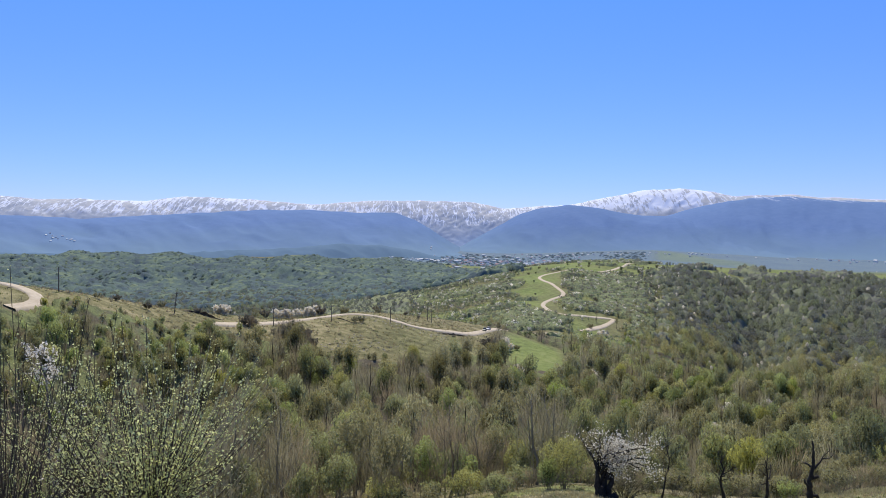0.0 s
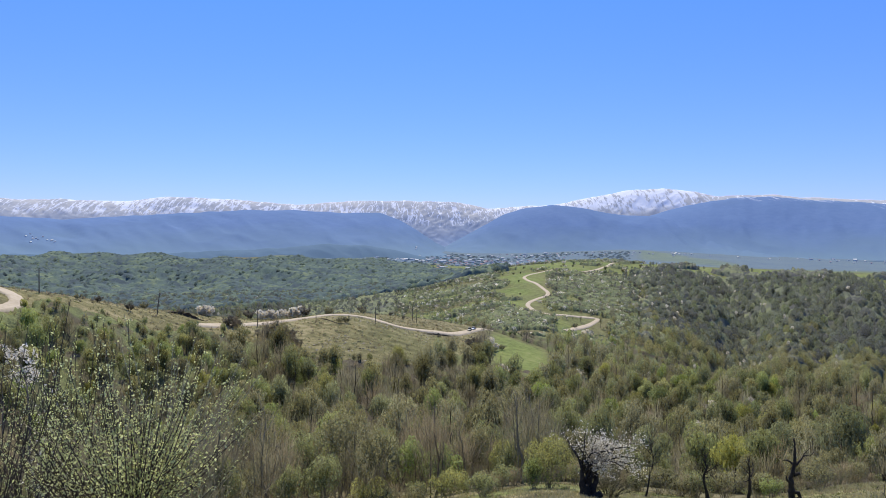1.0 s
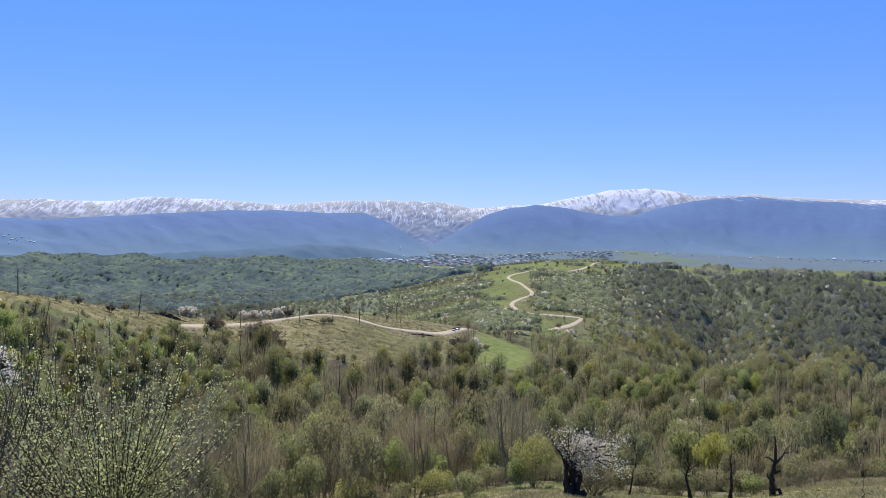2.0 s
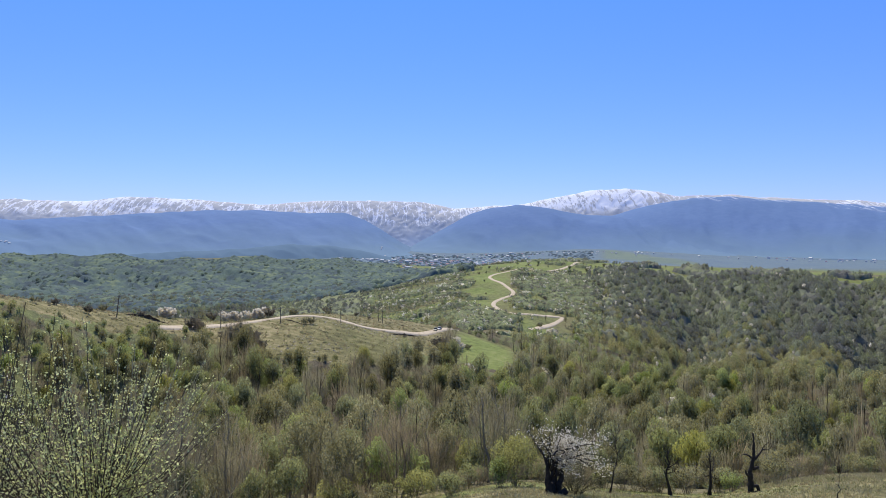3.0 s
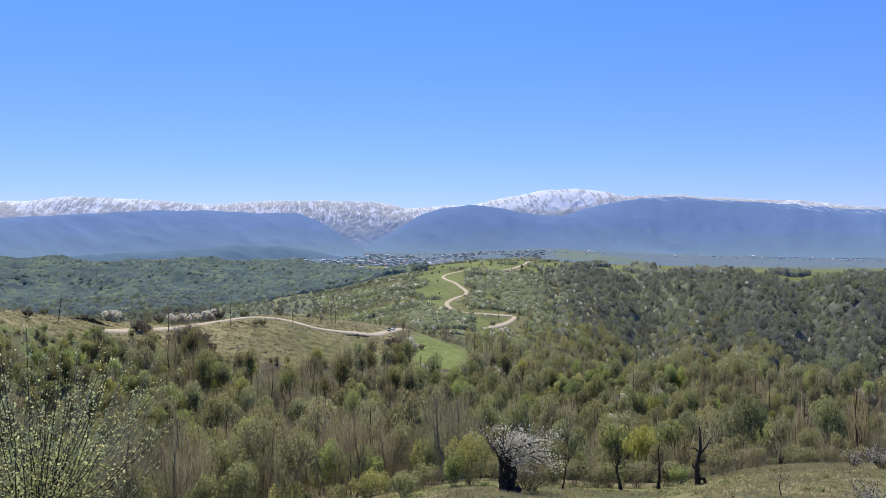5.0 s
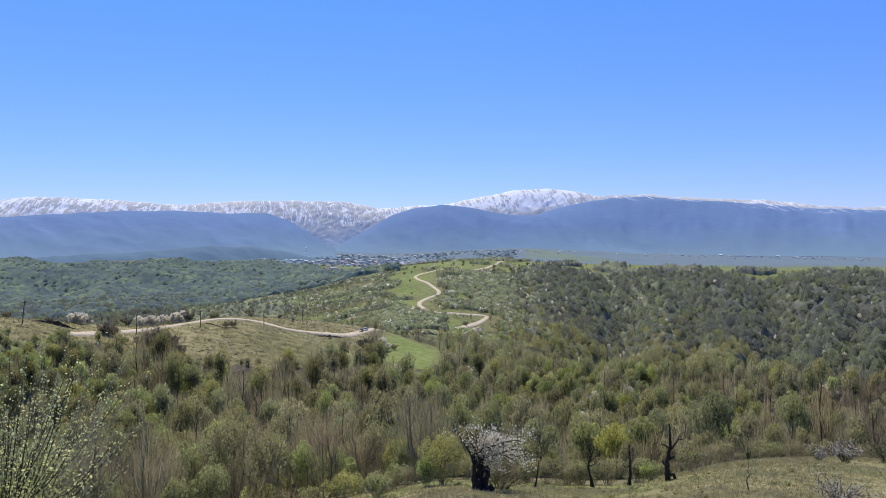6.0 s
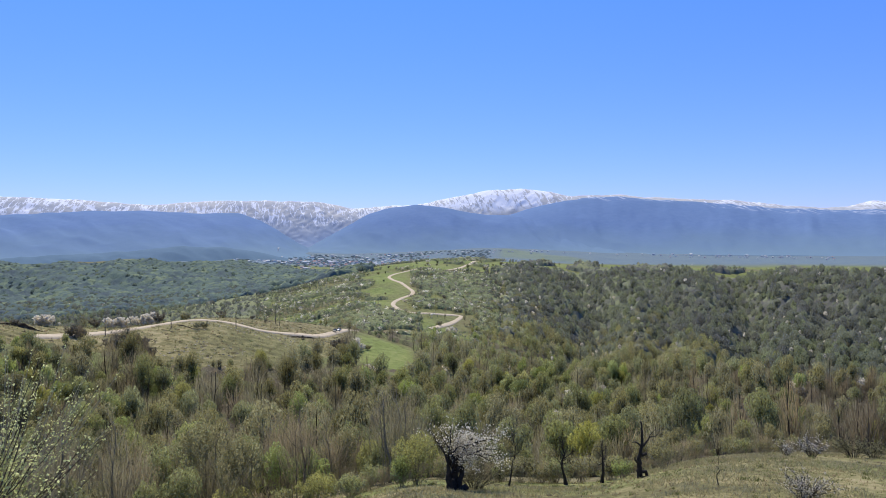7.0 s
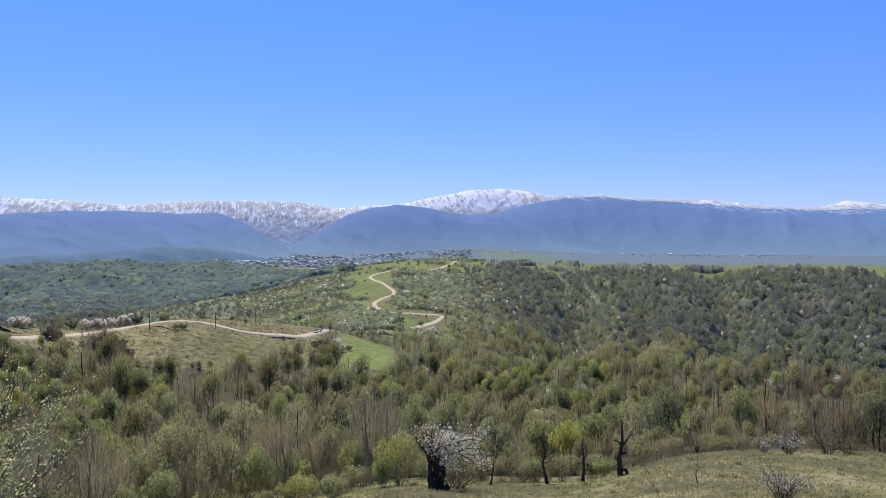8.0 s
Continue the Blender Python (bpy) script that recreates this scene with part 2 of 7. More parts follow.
BARK_BROWN = plain("brown_bark", [(0.3, (0.035, 0.03, 0.024)), (0.5, (0.065, 0.055, 0.044)), (0.7, (0.11, 0.095, 0.075))], 3.0, 0.9, 0.6, 0.03)
DARK_TWIG = leafy("dark_bush_twigs", (0.16, 0.142, 0.10), (0.215, 0.19, 0.13), (0.27, 0.24, 0.165), through_light=0.4, spread=0.25)
THICKET = leafy("dark_thicket_twigs", (0.075, 0.068, 0.045), (0.105, 0.095, 0.062), (0.14, 0.125, 0.08), through_light=0.3, spread=0.25)
# hillside canopy greyed and blued a little, for the haze in between
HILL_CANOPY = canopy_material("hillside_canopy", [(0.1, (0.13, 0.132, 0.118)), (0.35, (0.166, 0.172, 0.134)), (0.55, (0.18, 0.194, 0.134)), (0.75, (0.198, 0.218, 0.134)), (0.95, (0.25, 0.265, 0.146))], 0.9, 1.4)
WOOD_CANOPY = canopy_material("wood_canopy", [(0.1, (0.115, 0.10, 0.075)), (0.35, (0.15, 0.132, 0.094)), (0.55, (0.16, 0.15, 0.094)), (0.75, (0.165, 0.175, 0.092)), (1.0, (0.215, 0.235, 0.105))], 1.6, 1.0)
SCRUB_CANOPY = canopy_material("scrub_canopy", [(0.1, (0.115, 0.12, 0.09)), (0.35, (0.15, 0.165, 0.105)), (0.6, (0.17, 0.195, 0.11)), (0.95, (0.225, 0.25, 0.13))], 1.2, 1.5)
SCRUB_OLIVE = leafy("scrub_budding_twigs", (0.235, 0.25, 0.15), (0.31, 0.33, 0.185), (0.39, 0.405, 0.225), scale=0.02, spread=0.07)
SCRUB_GREY = leafy("scrub_bare_twigs", (0.22, 0.21, 0.16), (0.29, 0.275, 0.20), (0.37, 0.345, 0.245), scale=0.02, spread=0.07)
SCRUB_GREEN = leafy("scrub_green_leaves", (0.22, 0.275, 0.14), (0.30, 0.36, 0.175), (0.38, 0.44, 0.21), scale=0.02, spread=0.07)
# lowland canopy: greens carry the distance haze as added blue
FAR_HAZED_CANOPY = canopy_material("far_hazed_canopy", [(0.1, (0.09, 0.115, 0.122)), (0.4, (0.112, 0.148, 0.138)), (0.65, (0.13, 0.172, 0.138)), (0.95, (0.178, 0.218, 0.142))], 0.4, 1.5)
def crown_set(prefix, k, gaps, **kw):
    """The crown colours of one wood: bare, olive, green, bright, yellow-green, reddish, blossoming, dark."""
    tones = (("bare", (0.25, 0.23, 0.145), 0.0), ("olive", (0.255, 0.244, 0.124), 0.02), ("green", (0.245, 0.262, 0.118), 0.01), ("bright", (0.268, 0.315, 0.112), 0.0),
             ("yellow_green", (0.30, 0.30, 0.105), 0.0), ("reddish", (0.255, 0.212, 0.135), 0.0), ("blossoming", (0.64, 0.60, 0.51), 0.0), ("dark", (0.172, 0.145, 0.10), 0.0))
    sparse = {"bare": 0.0, "reddish": 0.0, "dark": 0.0}
    return [crown_material(prefix + "_" + name + "_crowns", *(tuple(k * q * x for x in c) for q in (0.8, 1.0, 1.22)), gaps=sparse.get(name, gaps + g), **kw) for name, c, g in tones]


CROWNS = crown_set("slope", 1.07, 0.533, light=0.56, streak=0.36)
NEAR_CROWNS = crown_set("near", 1.07, 0.525, light=0.6, streak=0.6, fine=2.4, wide=0.05, depth=0.25)
SHRUB_CROWNS = crown_set("shrub", 1.3, 0.56, light=0.55, streak=0.8, fine=3.4, wide=0.3, depth=0.15)
CROWN_WHITE = CROWNS[6]
# hillside crowns: some haze put into their grey-blue greens
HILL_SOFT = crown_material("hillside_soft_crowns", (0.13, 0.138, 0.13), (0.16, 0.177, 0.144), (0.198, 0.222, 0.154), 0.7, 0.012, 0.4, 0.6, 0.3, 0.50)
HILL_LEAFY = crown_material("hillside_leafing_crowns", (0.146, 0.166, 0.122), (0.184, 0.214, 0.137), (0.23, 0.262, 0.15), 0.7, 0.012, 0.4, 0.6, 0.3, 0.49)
# lowland crowns, bluish to match the haze painted into their canopy
FAR_HAZED_CROWNS = crown_material("lowland_soft_crowns", (0.104, 0.14, 0.14), (0.132, 0.178, 0.147), (0.178, 0.222, 0.148), 0.3, 0.009, 0.6, 0.4, 0.8, 0.44)
POLE_WOOD = plain("weathered_wood", [(0.3, (0.06, 0.05, 0.04)), (0.5, (0.11, 0.095, 0.08)), (0.7, (0.17, 0.15, 0.13))], 6.0, 0.9, 0.5, 0.01)
# blue of these woods and their paler foot: distance haze put into the colour
WOODED_SLOPE = mountain_material("hazed_wooded_slopes", (0.122, 0.198, 0.35), (0.136, 0.216, 0.374), (0.15, 0.232, 0.392), foot_to=55.0, foot_haze=(0.158, 0.238, 0.31))
# rock paled and lower slopes turned blue: haze of the distance in the colours
SNOW_SLOPE = mountain_material("hazed_snowy_slopes", (0.37, 0.40, 0.44), (0.465, 0.475, 0.48), (0.56, 0.55, 0.52), foot_from=-40.0, foot_to=130.0, foot_haze=(0.25, 0.325, 0.45))


# ---- shapes ----
class Soup:
    """Vertices and faces gathered for one mesh."""

    def __init__(self):
        self.v, self.f, self.count = [], {3: [], 4: []}, 0

    def add(self, verts, faces):
        verts, faces = np.asarray(verts, float).reshape(-1, 3), np.asarray(faces, int)
        self.v.append(verts)
        self.f[faces.shape[1]].append(faces + self.count)
        self.count += len(verts)

    def arrays(self):
        v = np.concatenate(self.v) if self.v else np.zeros((0, 3))
        return v, {k: np.concatenate(x) if x else np.zeros((0, k), int) for k, x in self.f.items()}

    def mesh(self, name, material, smooth=False, heart=0.0):
        v, f = self.arrays()
        if heart and len(f[3]):
            v, f, n = rounded(v, f, heart)
            return mesh_from(name, v, f, material, True, n)
        return mesh_from(name, v, f, material, smooth)


def rounded(v, f, heart, own=0.28, up=1.0):
    """Turn each leaf's normal partly outwards from the crown's middle (at the height heart), so that a crown shades as one soft mass."""
    tri = f[3].copy()
    a, b, c = v[tri[:, 0]], v[tri[:, 1]], v[tri[:, 2]]
    flat = np.cross(b - a, c - a)
    flat /= np.linalg.norm(flat, axis=1)[:, None] + 1e-12
    out = (a + b + c) / 3 - np.array([0, 0, heart])
    out[:, 2] *= up
    out /= np.linalg.norm(out, axis=1)[:, None] + 1e-9
    flip = (flat * out).sum(1) < 0
    tri[flip] = tri[flip][:, ::-1]
    flat[flip] *= -1
    way = out + own * flat
    n = np.tile([0.0, 0.0, 1.0], (len(v), 1))
    n[tri.ravel()] = np.repeat(way / np.linalg.norm(way, axis=1)[:, None], 3, axis=0)
    quad = f[4]
    if len(quad):
        side = v[quad.ravel()] * np.array([1, 1, 0])
        n[quad.ravel()] = side / (np.linalg.norm(side, axis=1)[:, None] + 1e-9) + np.array([0, 0, 1e-3])
    return v, {3: tri, 4: quad}, n


def mesh_from(name, v, f, material, smooth=False, normals=None, tone=None):
    me = bpy.data.meshes.new(name)
    tri, quad = f.get(3, np.zeros((0, 3), int)), f.get(4, np.zeros((0, 4), int))
    me.vertices.add(len(v))
    me.vertices.foreach_set("co", np.ascontiguousarray(v, np.float32).ravel())
    loops = np.concatenate([tri.ravel(), quad.ravel()]).astype(np.int32)
    me.loops.add(len(loops))
    me.loops.foreach_set("vertex_index", loops)
    starts = np.concatenate([np.arange(len(tri)) * 3, len(tri) * 3 + np.arange(len(quad)) * 4]).astype(np.int32)
    me.polygons.add(len(starts))
    me.polygons.foreach_set("loop_start", starts)
    me.polygons.foreach_set("use_smooth", np.full(len(starts), smooth))
    me.update(calc_edges=True)
    me.validate()
    if normals is not None:
        me.attributes.new("custom_normal", "FLOAT_VECTOR", "POINT").data.foreach_set("vector", np.ascontiguousarray(normals, np.float32).ravel())
    if tone is not None:
        me.attributes.new("tone", "FLOAT", "POINT").data.foreach_set("value", np.ascontiguousarray(tone, np.float32))
    me.materials.append(material)
    return me


def part(name, mesh, parent, label=""):
    ob = new(name, mesh)
    ob.parent = parent
    if label:
        tagged(ob, label)
    return ob


def tube(s, pts, radii, sides):
    """A tapered tube through pts."""
    pts, radii = np.asarray(pts, float), np.asarray(radii, float)
    d = np.gradient(pts, axis=0)
    d /= np.linalg.norm(d, axis=1)[:, None] + 1e-9
    ref = np.where(np.abs(d[:, 2:3]) > 0.9, np.array([[1.0, 0, 0]]), np.array([[0, 0, 1.0]]))
    u = np.cross(d, ref)
    u /= np.linalg.norm(u, axis=1)[:, None] + 1e-9
    w = np.cross(d, u)
    ang = np.arange(sides) * 2 * np.pi / sides
    ring = u[:, None] * np.cos(ang)[None, :, None] + w[:, None] * np.sin(ang)[None, :, None]
    v = pts[:, None] + ring * radii[:, None, None]
    i, j = np.meshgrid(np.arange(len(pts) - 1), np.arange(sides), indexing="ij")
    k = (j + 1) % sides
    f = np.stack([i * sides + j, i * sides + k, (i + 1) * sides + k, (i + 1) * sides + j], -1).reshape(-1, 4)
    s.add(v.reshape(-1, 3), f)
    n = len(pts) * sides
    if sides == 4:
        s.add(v[-1], [[0, 1, 2, 3]])
    elif sides > 4:
        s.add(np.vstack([v[-1], pts[-1:]]), [[a, (a + 1) % sides, sides] for a in range(sides)])


def box(s, lo, hi):
    (x0, y0, z0), (x1, y1, z1) = lo, hi
    v = [(x0, y0, z0), (x1, y0, z0), (x1, y1, z0), (x0, y1, z0), (x0, y0, z1), (x1, y0, z1), (x1, y1, z1), (x0, y1, z1)]
    s.add(v, [(0, 3, 2, 1), (4, 5, 6, 7), (0, 1, 5, 4), (1, 2, 6, 5), (2, 3, 7, 6), (3, 0, 4, 7)])


def blades(s, base, tip, width, rng):
    """Thin twigs, one narrow triangle each."""
    d = tip - base
    side = np.cross(d, rng.normal(size=d.shape))
    side /= np.linalg.norm(side, axis=1)[:, None] + 1e-9
    w = np.broadcast_to(np.asarray(width, float).reshape(-1, 1), (len(base), 1))
    v = np.stack([base - side * w / 2, base + side * w / 2, tip], 1)
    s.add(v, np.arange(len(base) * 3).reshape(-1, 3))


def leaves(s, at, size, rng, quads=True, facing=None, loose=0.55):
    """Small leaves or clumps of them, each turned its own way, or loosely facing outwards."""
    a = rng.normal(size=at.shape)
    if facing is not None:
        out = facing / (np.linalg.norm(facing, axis=1)[:, None] + 1e-9) + rng.normal(0, loose, at.shape)
        a = np.cross(a, out)
    a /= np.linalg.norm(a, axis=1)[:, None] + 1e-9
    b = np.cross(a, rng.normal(size=at.shape) if facing is None else out)
    b /= np.linalg.norm(b, axis=1)[:, None] + 1e-9
    z = np.asarray(size, float) * rng.uniform(0.6, 1.3, len(at))
    z = z[:, None]
    if quads:
        v = np.stack([at - a * z * 0.6, at + b * z * 0.38, at + a * z * 0.6, at - b * z * 0.38], 1)
        s.add(v, np.arange(len(at) * 4).reshape(-1, 4))
    else:
        v = np.stack([at - a * z * 0.6 - b * z * 0.2, at + b * z * 0.6, at + a * z * 0.6 - b * z * 0.25], 1)
        s.add(v, np.arange(len(at) * 3).reshape(-1, 3))


def lattice(ix, iy, seed):
    h = (ix.astype(np.int64) * 374761393 + iy.astype(np.int64) * 668265263 + seed * 974634777) & 0xFFFFFFFF
    h = ((h ^ (h >> 13)) * 1274126177) & 0xFFFFFFFF
    return ((h ^ (h >> 16)) & 0xFFFF) / 65535.0


def relief(x, y, size, seed=0, octaves=3):
    """Rolling value noise between -1 and 1; size: metres from hump to hump."""
    total, amp, full = 0.0, 1.0, 0.0
    for o in range(octaves):
        u, v = x / size * 2**o + 17.3 * o, y / size * 2**o - 9.1 * o
        iu, iv = np.floor(u), np.floor(v)
        fu, fv = u - iu, v - iv
        fu, fv = fu * fu * (3 - 2 * fu), fv * fv * (3 - 2 * fv)
        iu, iv = iu.astype(np.int64), iv.astype(np.int64)
        g = (lattice(iu, iv, seed + o) * (1 - fu) + lattice(iu + 1, iv, seed + o) * fu) * (1 - fv)
        g = g + (lattice(iu, iv + 1, seed + o) * (1 - fu) + lattice(iu + 1, iv + 1, seed + o) * fu) * fv
        total, full, amp = total + amp * (g * 2 - 1), full + amp, amp * 0.5
    return total / full


# ---- the lie of the land ----
# Bearings in degrees right of straight ahead; for each, how far off and how high the landforms lie, in metres.
BEARING = [-180, -110, -34, -27, -20, -13, -6, 0, 5, 10, 16, 24, 34, 46, 110, 180]
SHELF_R = [60, 60, 55, 55, 55, 55, 56, 58, 60, 64, 66, 68, 80, 92, 60, 60]
SHELF_Z = [-22, -22, -20, -20.5, -21, -21.5, -21.5, -21, -20.6, -20.9, -21.6, -22, -21.9, -23, -22, -22]
DIP_R = [150, 150, 120, 125, 140, 150, 165, 175, 180, 180, 180, 180, 180, 180, 150, 150]
DIP_Z = [-45, -45, -37, -38, -42, -46, -49, -52, -53, -54, -55, -55, -53, -50, -45, -45]
SPUR_R = [280, 280, 225, 238, 265, 300, 330, 365, 395, 325, 330, 330, 320, 300, 280, 280]
SPUR_Z = [-35, -35, -12, -17.2, -26.4, -34.5, -36, -43, -52.5, -57, -66, -66, -62, -56, -40, -35]
BACK_R = [480, 480, 480, 480, 490, 500, 510, 515, 460, 470, 480, 485, 470, 450, 480, 480]
BACK_Z = [-85, -85, -85, -88, -90, -90, -90, -84, -63, -62, -80, -100, -104, -100, -85, -85]
RIDGE_R = [1000, 1000, 1000, 1000, 1000, 950, 880, 900, 950, 1000, 1050, 1050, 1000, 950, 1000, 1000]
RIDGE_Z = [-80, -80, -100, -98, -96, -92, -84, -66, -49, -39.5, -39, -44, -46, -50, -80, -80]
FAR_R = [1700, 1700, 1700, 1700, 1700, 1700, 1700, 1700, 1700, 1700, 1700, 1700, 1700, 1700, 1700, 1700]
FAR_Z = [-85, -85, -82, -80, -80, -84, -93, -108, -116, -118, -110, -110, -110, -110, -90, -85]
PLAIN_R = 2550
PLAIN_Z = [-85, -85, -94, -90, -88, -86, -86, -97, -101, -95, -88, -92, -96, -96, -85, -85]
EDGE_Z = [-75, -75, -88, -88, -88, -86, -82, -78, -78, -70, -60, -80, -92, -92, -75, -75]


RAVINES = [(23.0, 2.0, 24), (28.6, 1.1, 10), (34.6, 1.9, 26), (39.4, 1.0, 12), (47.5, 2.2, 22)]          # bearing, half width in degrees, depth


def along(bearing, values):
    """A landform's value at a bearing, eased between the listed ones."""
    b = np.asarray(BEARING, float)
    i = np.clip(np.searchsorted(b, bearing, side="right") - 1, 0, len(b) - 2)
    val = np.asarray(values, float)
    slope = np.gradient(val, b)
    h = b[i + 1] - b[i]
    t = np.clip((bearing - b[i]) / h, 0, 1)
    return ((1 + 2 * t) * (1 - t) ** 2 * val[i] + t * (1 - t) ** 2 * h * slope[i]
            + t * t * (3 - 2 * t) * val[i + 1] + t * t * (t - 1) * h * slope[i + 1])


def height(x, y):
    """The ground's height at x, y (arrays)."""
    x, y = np.asarray(x, float), np.asarray(y, float)
    r, bearing = np.hypot(x, y), np.degrees(np.arctan2(x, y))
    one = np.ones_like(r)
    R = [0 * one, 1.2 * one, 8 * one, 24 * one, along(bearing, SHELF_R) * 0.66, along(bearing, SHELF_R), along(bearing, DIP_R), along(bearing, SPUR_R),
         along(bearing, BACK_R), along(bearing, RIDGE_R), along(bearing, FAR_R), PLAIN_R * one, 3400 * one, 5200 * one]
    shelf = along(bearing, SHELF_Z)
    Z = [0 * one, -0.15 * one, -3.3 * one, -10.0 * one, 0.70 * shelf, shelf, along(bearing, DIP_Z), along(bearing, SPUR_Z),
         along(bearing, BACK_Z), along(bearing, RIDGE_Z), along(bearing, FAR_Z), along(bearing, PLAIN_Z), along(bearing, EDGE_Z), -80 * one]
    n = len(R)
    s = [(Z[k + 1] - Z[k]) / (R[k + 1] - R[k]) for k in range(n - 1)]
    m = [s[0]]
    for k in range(1, n - 1):
        p = s[k - 1] * s[k]
        m.append(np.where(p > 0, 2 * p / (s[k - 1] + s[k] + np.where(p > 0, 0, 1e-9)), 0))
    m.append(s[-1])
    z = np.zeros_like(r)
    for k in range(n - 1):
        h = R[k + 1] - R[k]
        t = np.clip((r - R[k]) / h, 0, 1)
        q = ((1 + 2 * t) * (1 - t) ** 2 * Z[k] + t * (1 - t) ** 2 * h * m[k]
             + t * t * (3 - 2 * t) * Z[k + 1] + t * t * (t - 1) * h * m[k + 1])
        z = np.where((r >= R[k]) & (r < R[k + 1]), q, z)
    calm = np.clip((r - 20) / 60, 0, 1)
    far = np.clip((r - 420) / 160, 0, 1)
    wood = np.clip((r - 1050) / 300, 0, 1) * np.clip((3000 - r) / 500, 0, 1)
    right = np.clip((bearing - 13) / 6, 0, 1) * far * np.clip((1000 - r) / 200, 0, 1)
    z = z + calm * (0.05 * relief(x, y, 4, 2, 2) + 0.22 * relief(x, y, 18, 3) + 0.7 * relief(x, y, 60, 5)) + far * 2.5 * relief(x, y, 120, 7)
    wander = bearing + 1.6 * relief(r, r * 0, 150, 12, 2) + 0.8 * relief(x, y, 90, 15, 2)
    hollow = sum(d * np.exp(-(((wander - c) / w) ** 2)) for c, w, d in RAVINES)
    z = z - right * (hollow - 6) + right * 7 * relief(x, y, 75, 11, 3)
    left = np.clip((-2 - bearing) / 8, 0, 1)
    z = z + wood * (8 + 22 * left) * relief(x, y, 250, 13, 3) + wood * left * 26 * (0.35 - np.abs(relief(x + 0.5 * y, 0.6 * y, 190, 14, 2)) * 1.5)
    return z


def at(bearing, dist, lift=0.0):
    x, y = dist * math.sin(radians(bearing)), dist * math.cos(radians(bearing))
    return x, y, float(height(np.array([x]), np.array([y]))[0]) + lift


def smooth(a, b, t):
    t = np.clip((t - a) / (b - a), 0, 1)
    return t * t * (3 - 2 * t)


# Roads as bearing and distance, from the near bend on the spur to the far ridge.
SPUR_ROAD = [(-36, 238), (-32.5, 232), (-30.4, 222), (-29.7, 214), (-30.2, 207), (-31.4, 202)]
CREST_ROAD = [(-18.2, 256), (-17, 262), (-15.5, 274), (-13.4, 290), (-11.3, 305), (-8.75, 318), (-7.4, 323), (-5.7, 325), (-4.3, 324), (-2.55, 320), (-0.74, 325), (1.1, 337), (2.2, 348), (3.1, 366), (3.9, 387), (5.2, 408), (7.0, 430), (9, 450)]
ZIGZAG_ROAD = [(11.0, 492), (11.5, 507), (12.37, 536), (13.2, 571), (13.55, 590), (12.9, 588), (11.9, 574), (10.6, 560), (9.9, 553), (9.1, 556), (8.56, 564), (8.05, 588), (8.25, 610), (8.7, 628), (9.4, 650),
               (9.65, 672), (9.25, 702), (8.47, 744), (7.9, 780), (7.75, 805), (8.2, 832), (8.91, 856), (10.3, 896), (10.8, 905)]
RIDGE_ROAD = [(11.7, 868), (12.47, 876), (13.34, 902), (14.2, 955), (14.6, 1020), (14.9, 1060)]


def spline(pts, step):
    """Points every step metres or so along a smooth line through pts (x, y)."""
    p = np.asarray(pts, float)
    p = np.vstack([2 * p[0] - p[1], p, 2 * p[-1] - p[-2]])
    out = []
    for k in range(1, len(p) - 2):
        n = max(2, int(np.linalg.norm(p[k + 1] - p[k]) / step))
        t = (np.arange(n) / n)[:, None]
        out.append(0.5 * (2 * p[k] + (p[k + 1] - p[k - 1]) * t + (2 * p[k - 1] - 5 * p[k] + 4 * p[k + 1] - p[k + 2]) * t**2
                          + (3 * p[k] - p[k - 1] - 3 * p[k + 1] + p[k + 2]) * t**3))
    return np.vstack([*out, p[-2][None]])


def road_line(road, step=4.0):
    return spline([(d * math.sin(radians(b)), d * math.cos(radians(b))) for b, d in road], step)


ROAD_LINES = [(road_line(SPUR_ROAD), 3.3), (road_line(CREST_ROAD), 3.3), (road_line(ZIGZAG_ROAD), 3.4), (road_line(RIDGE_ROAD), 3.9)]


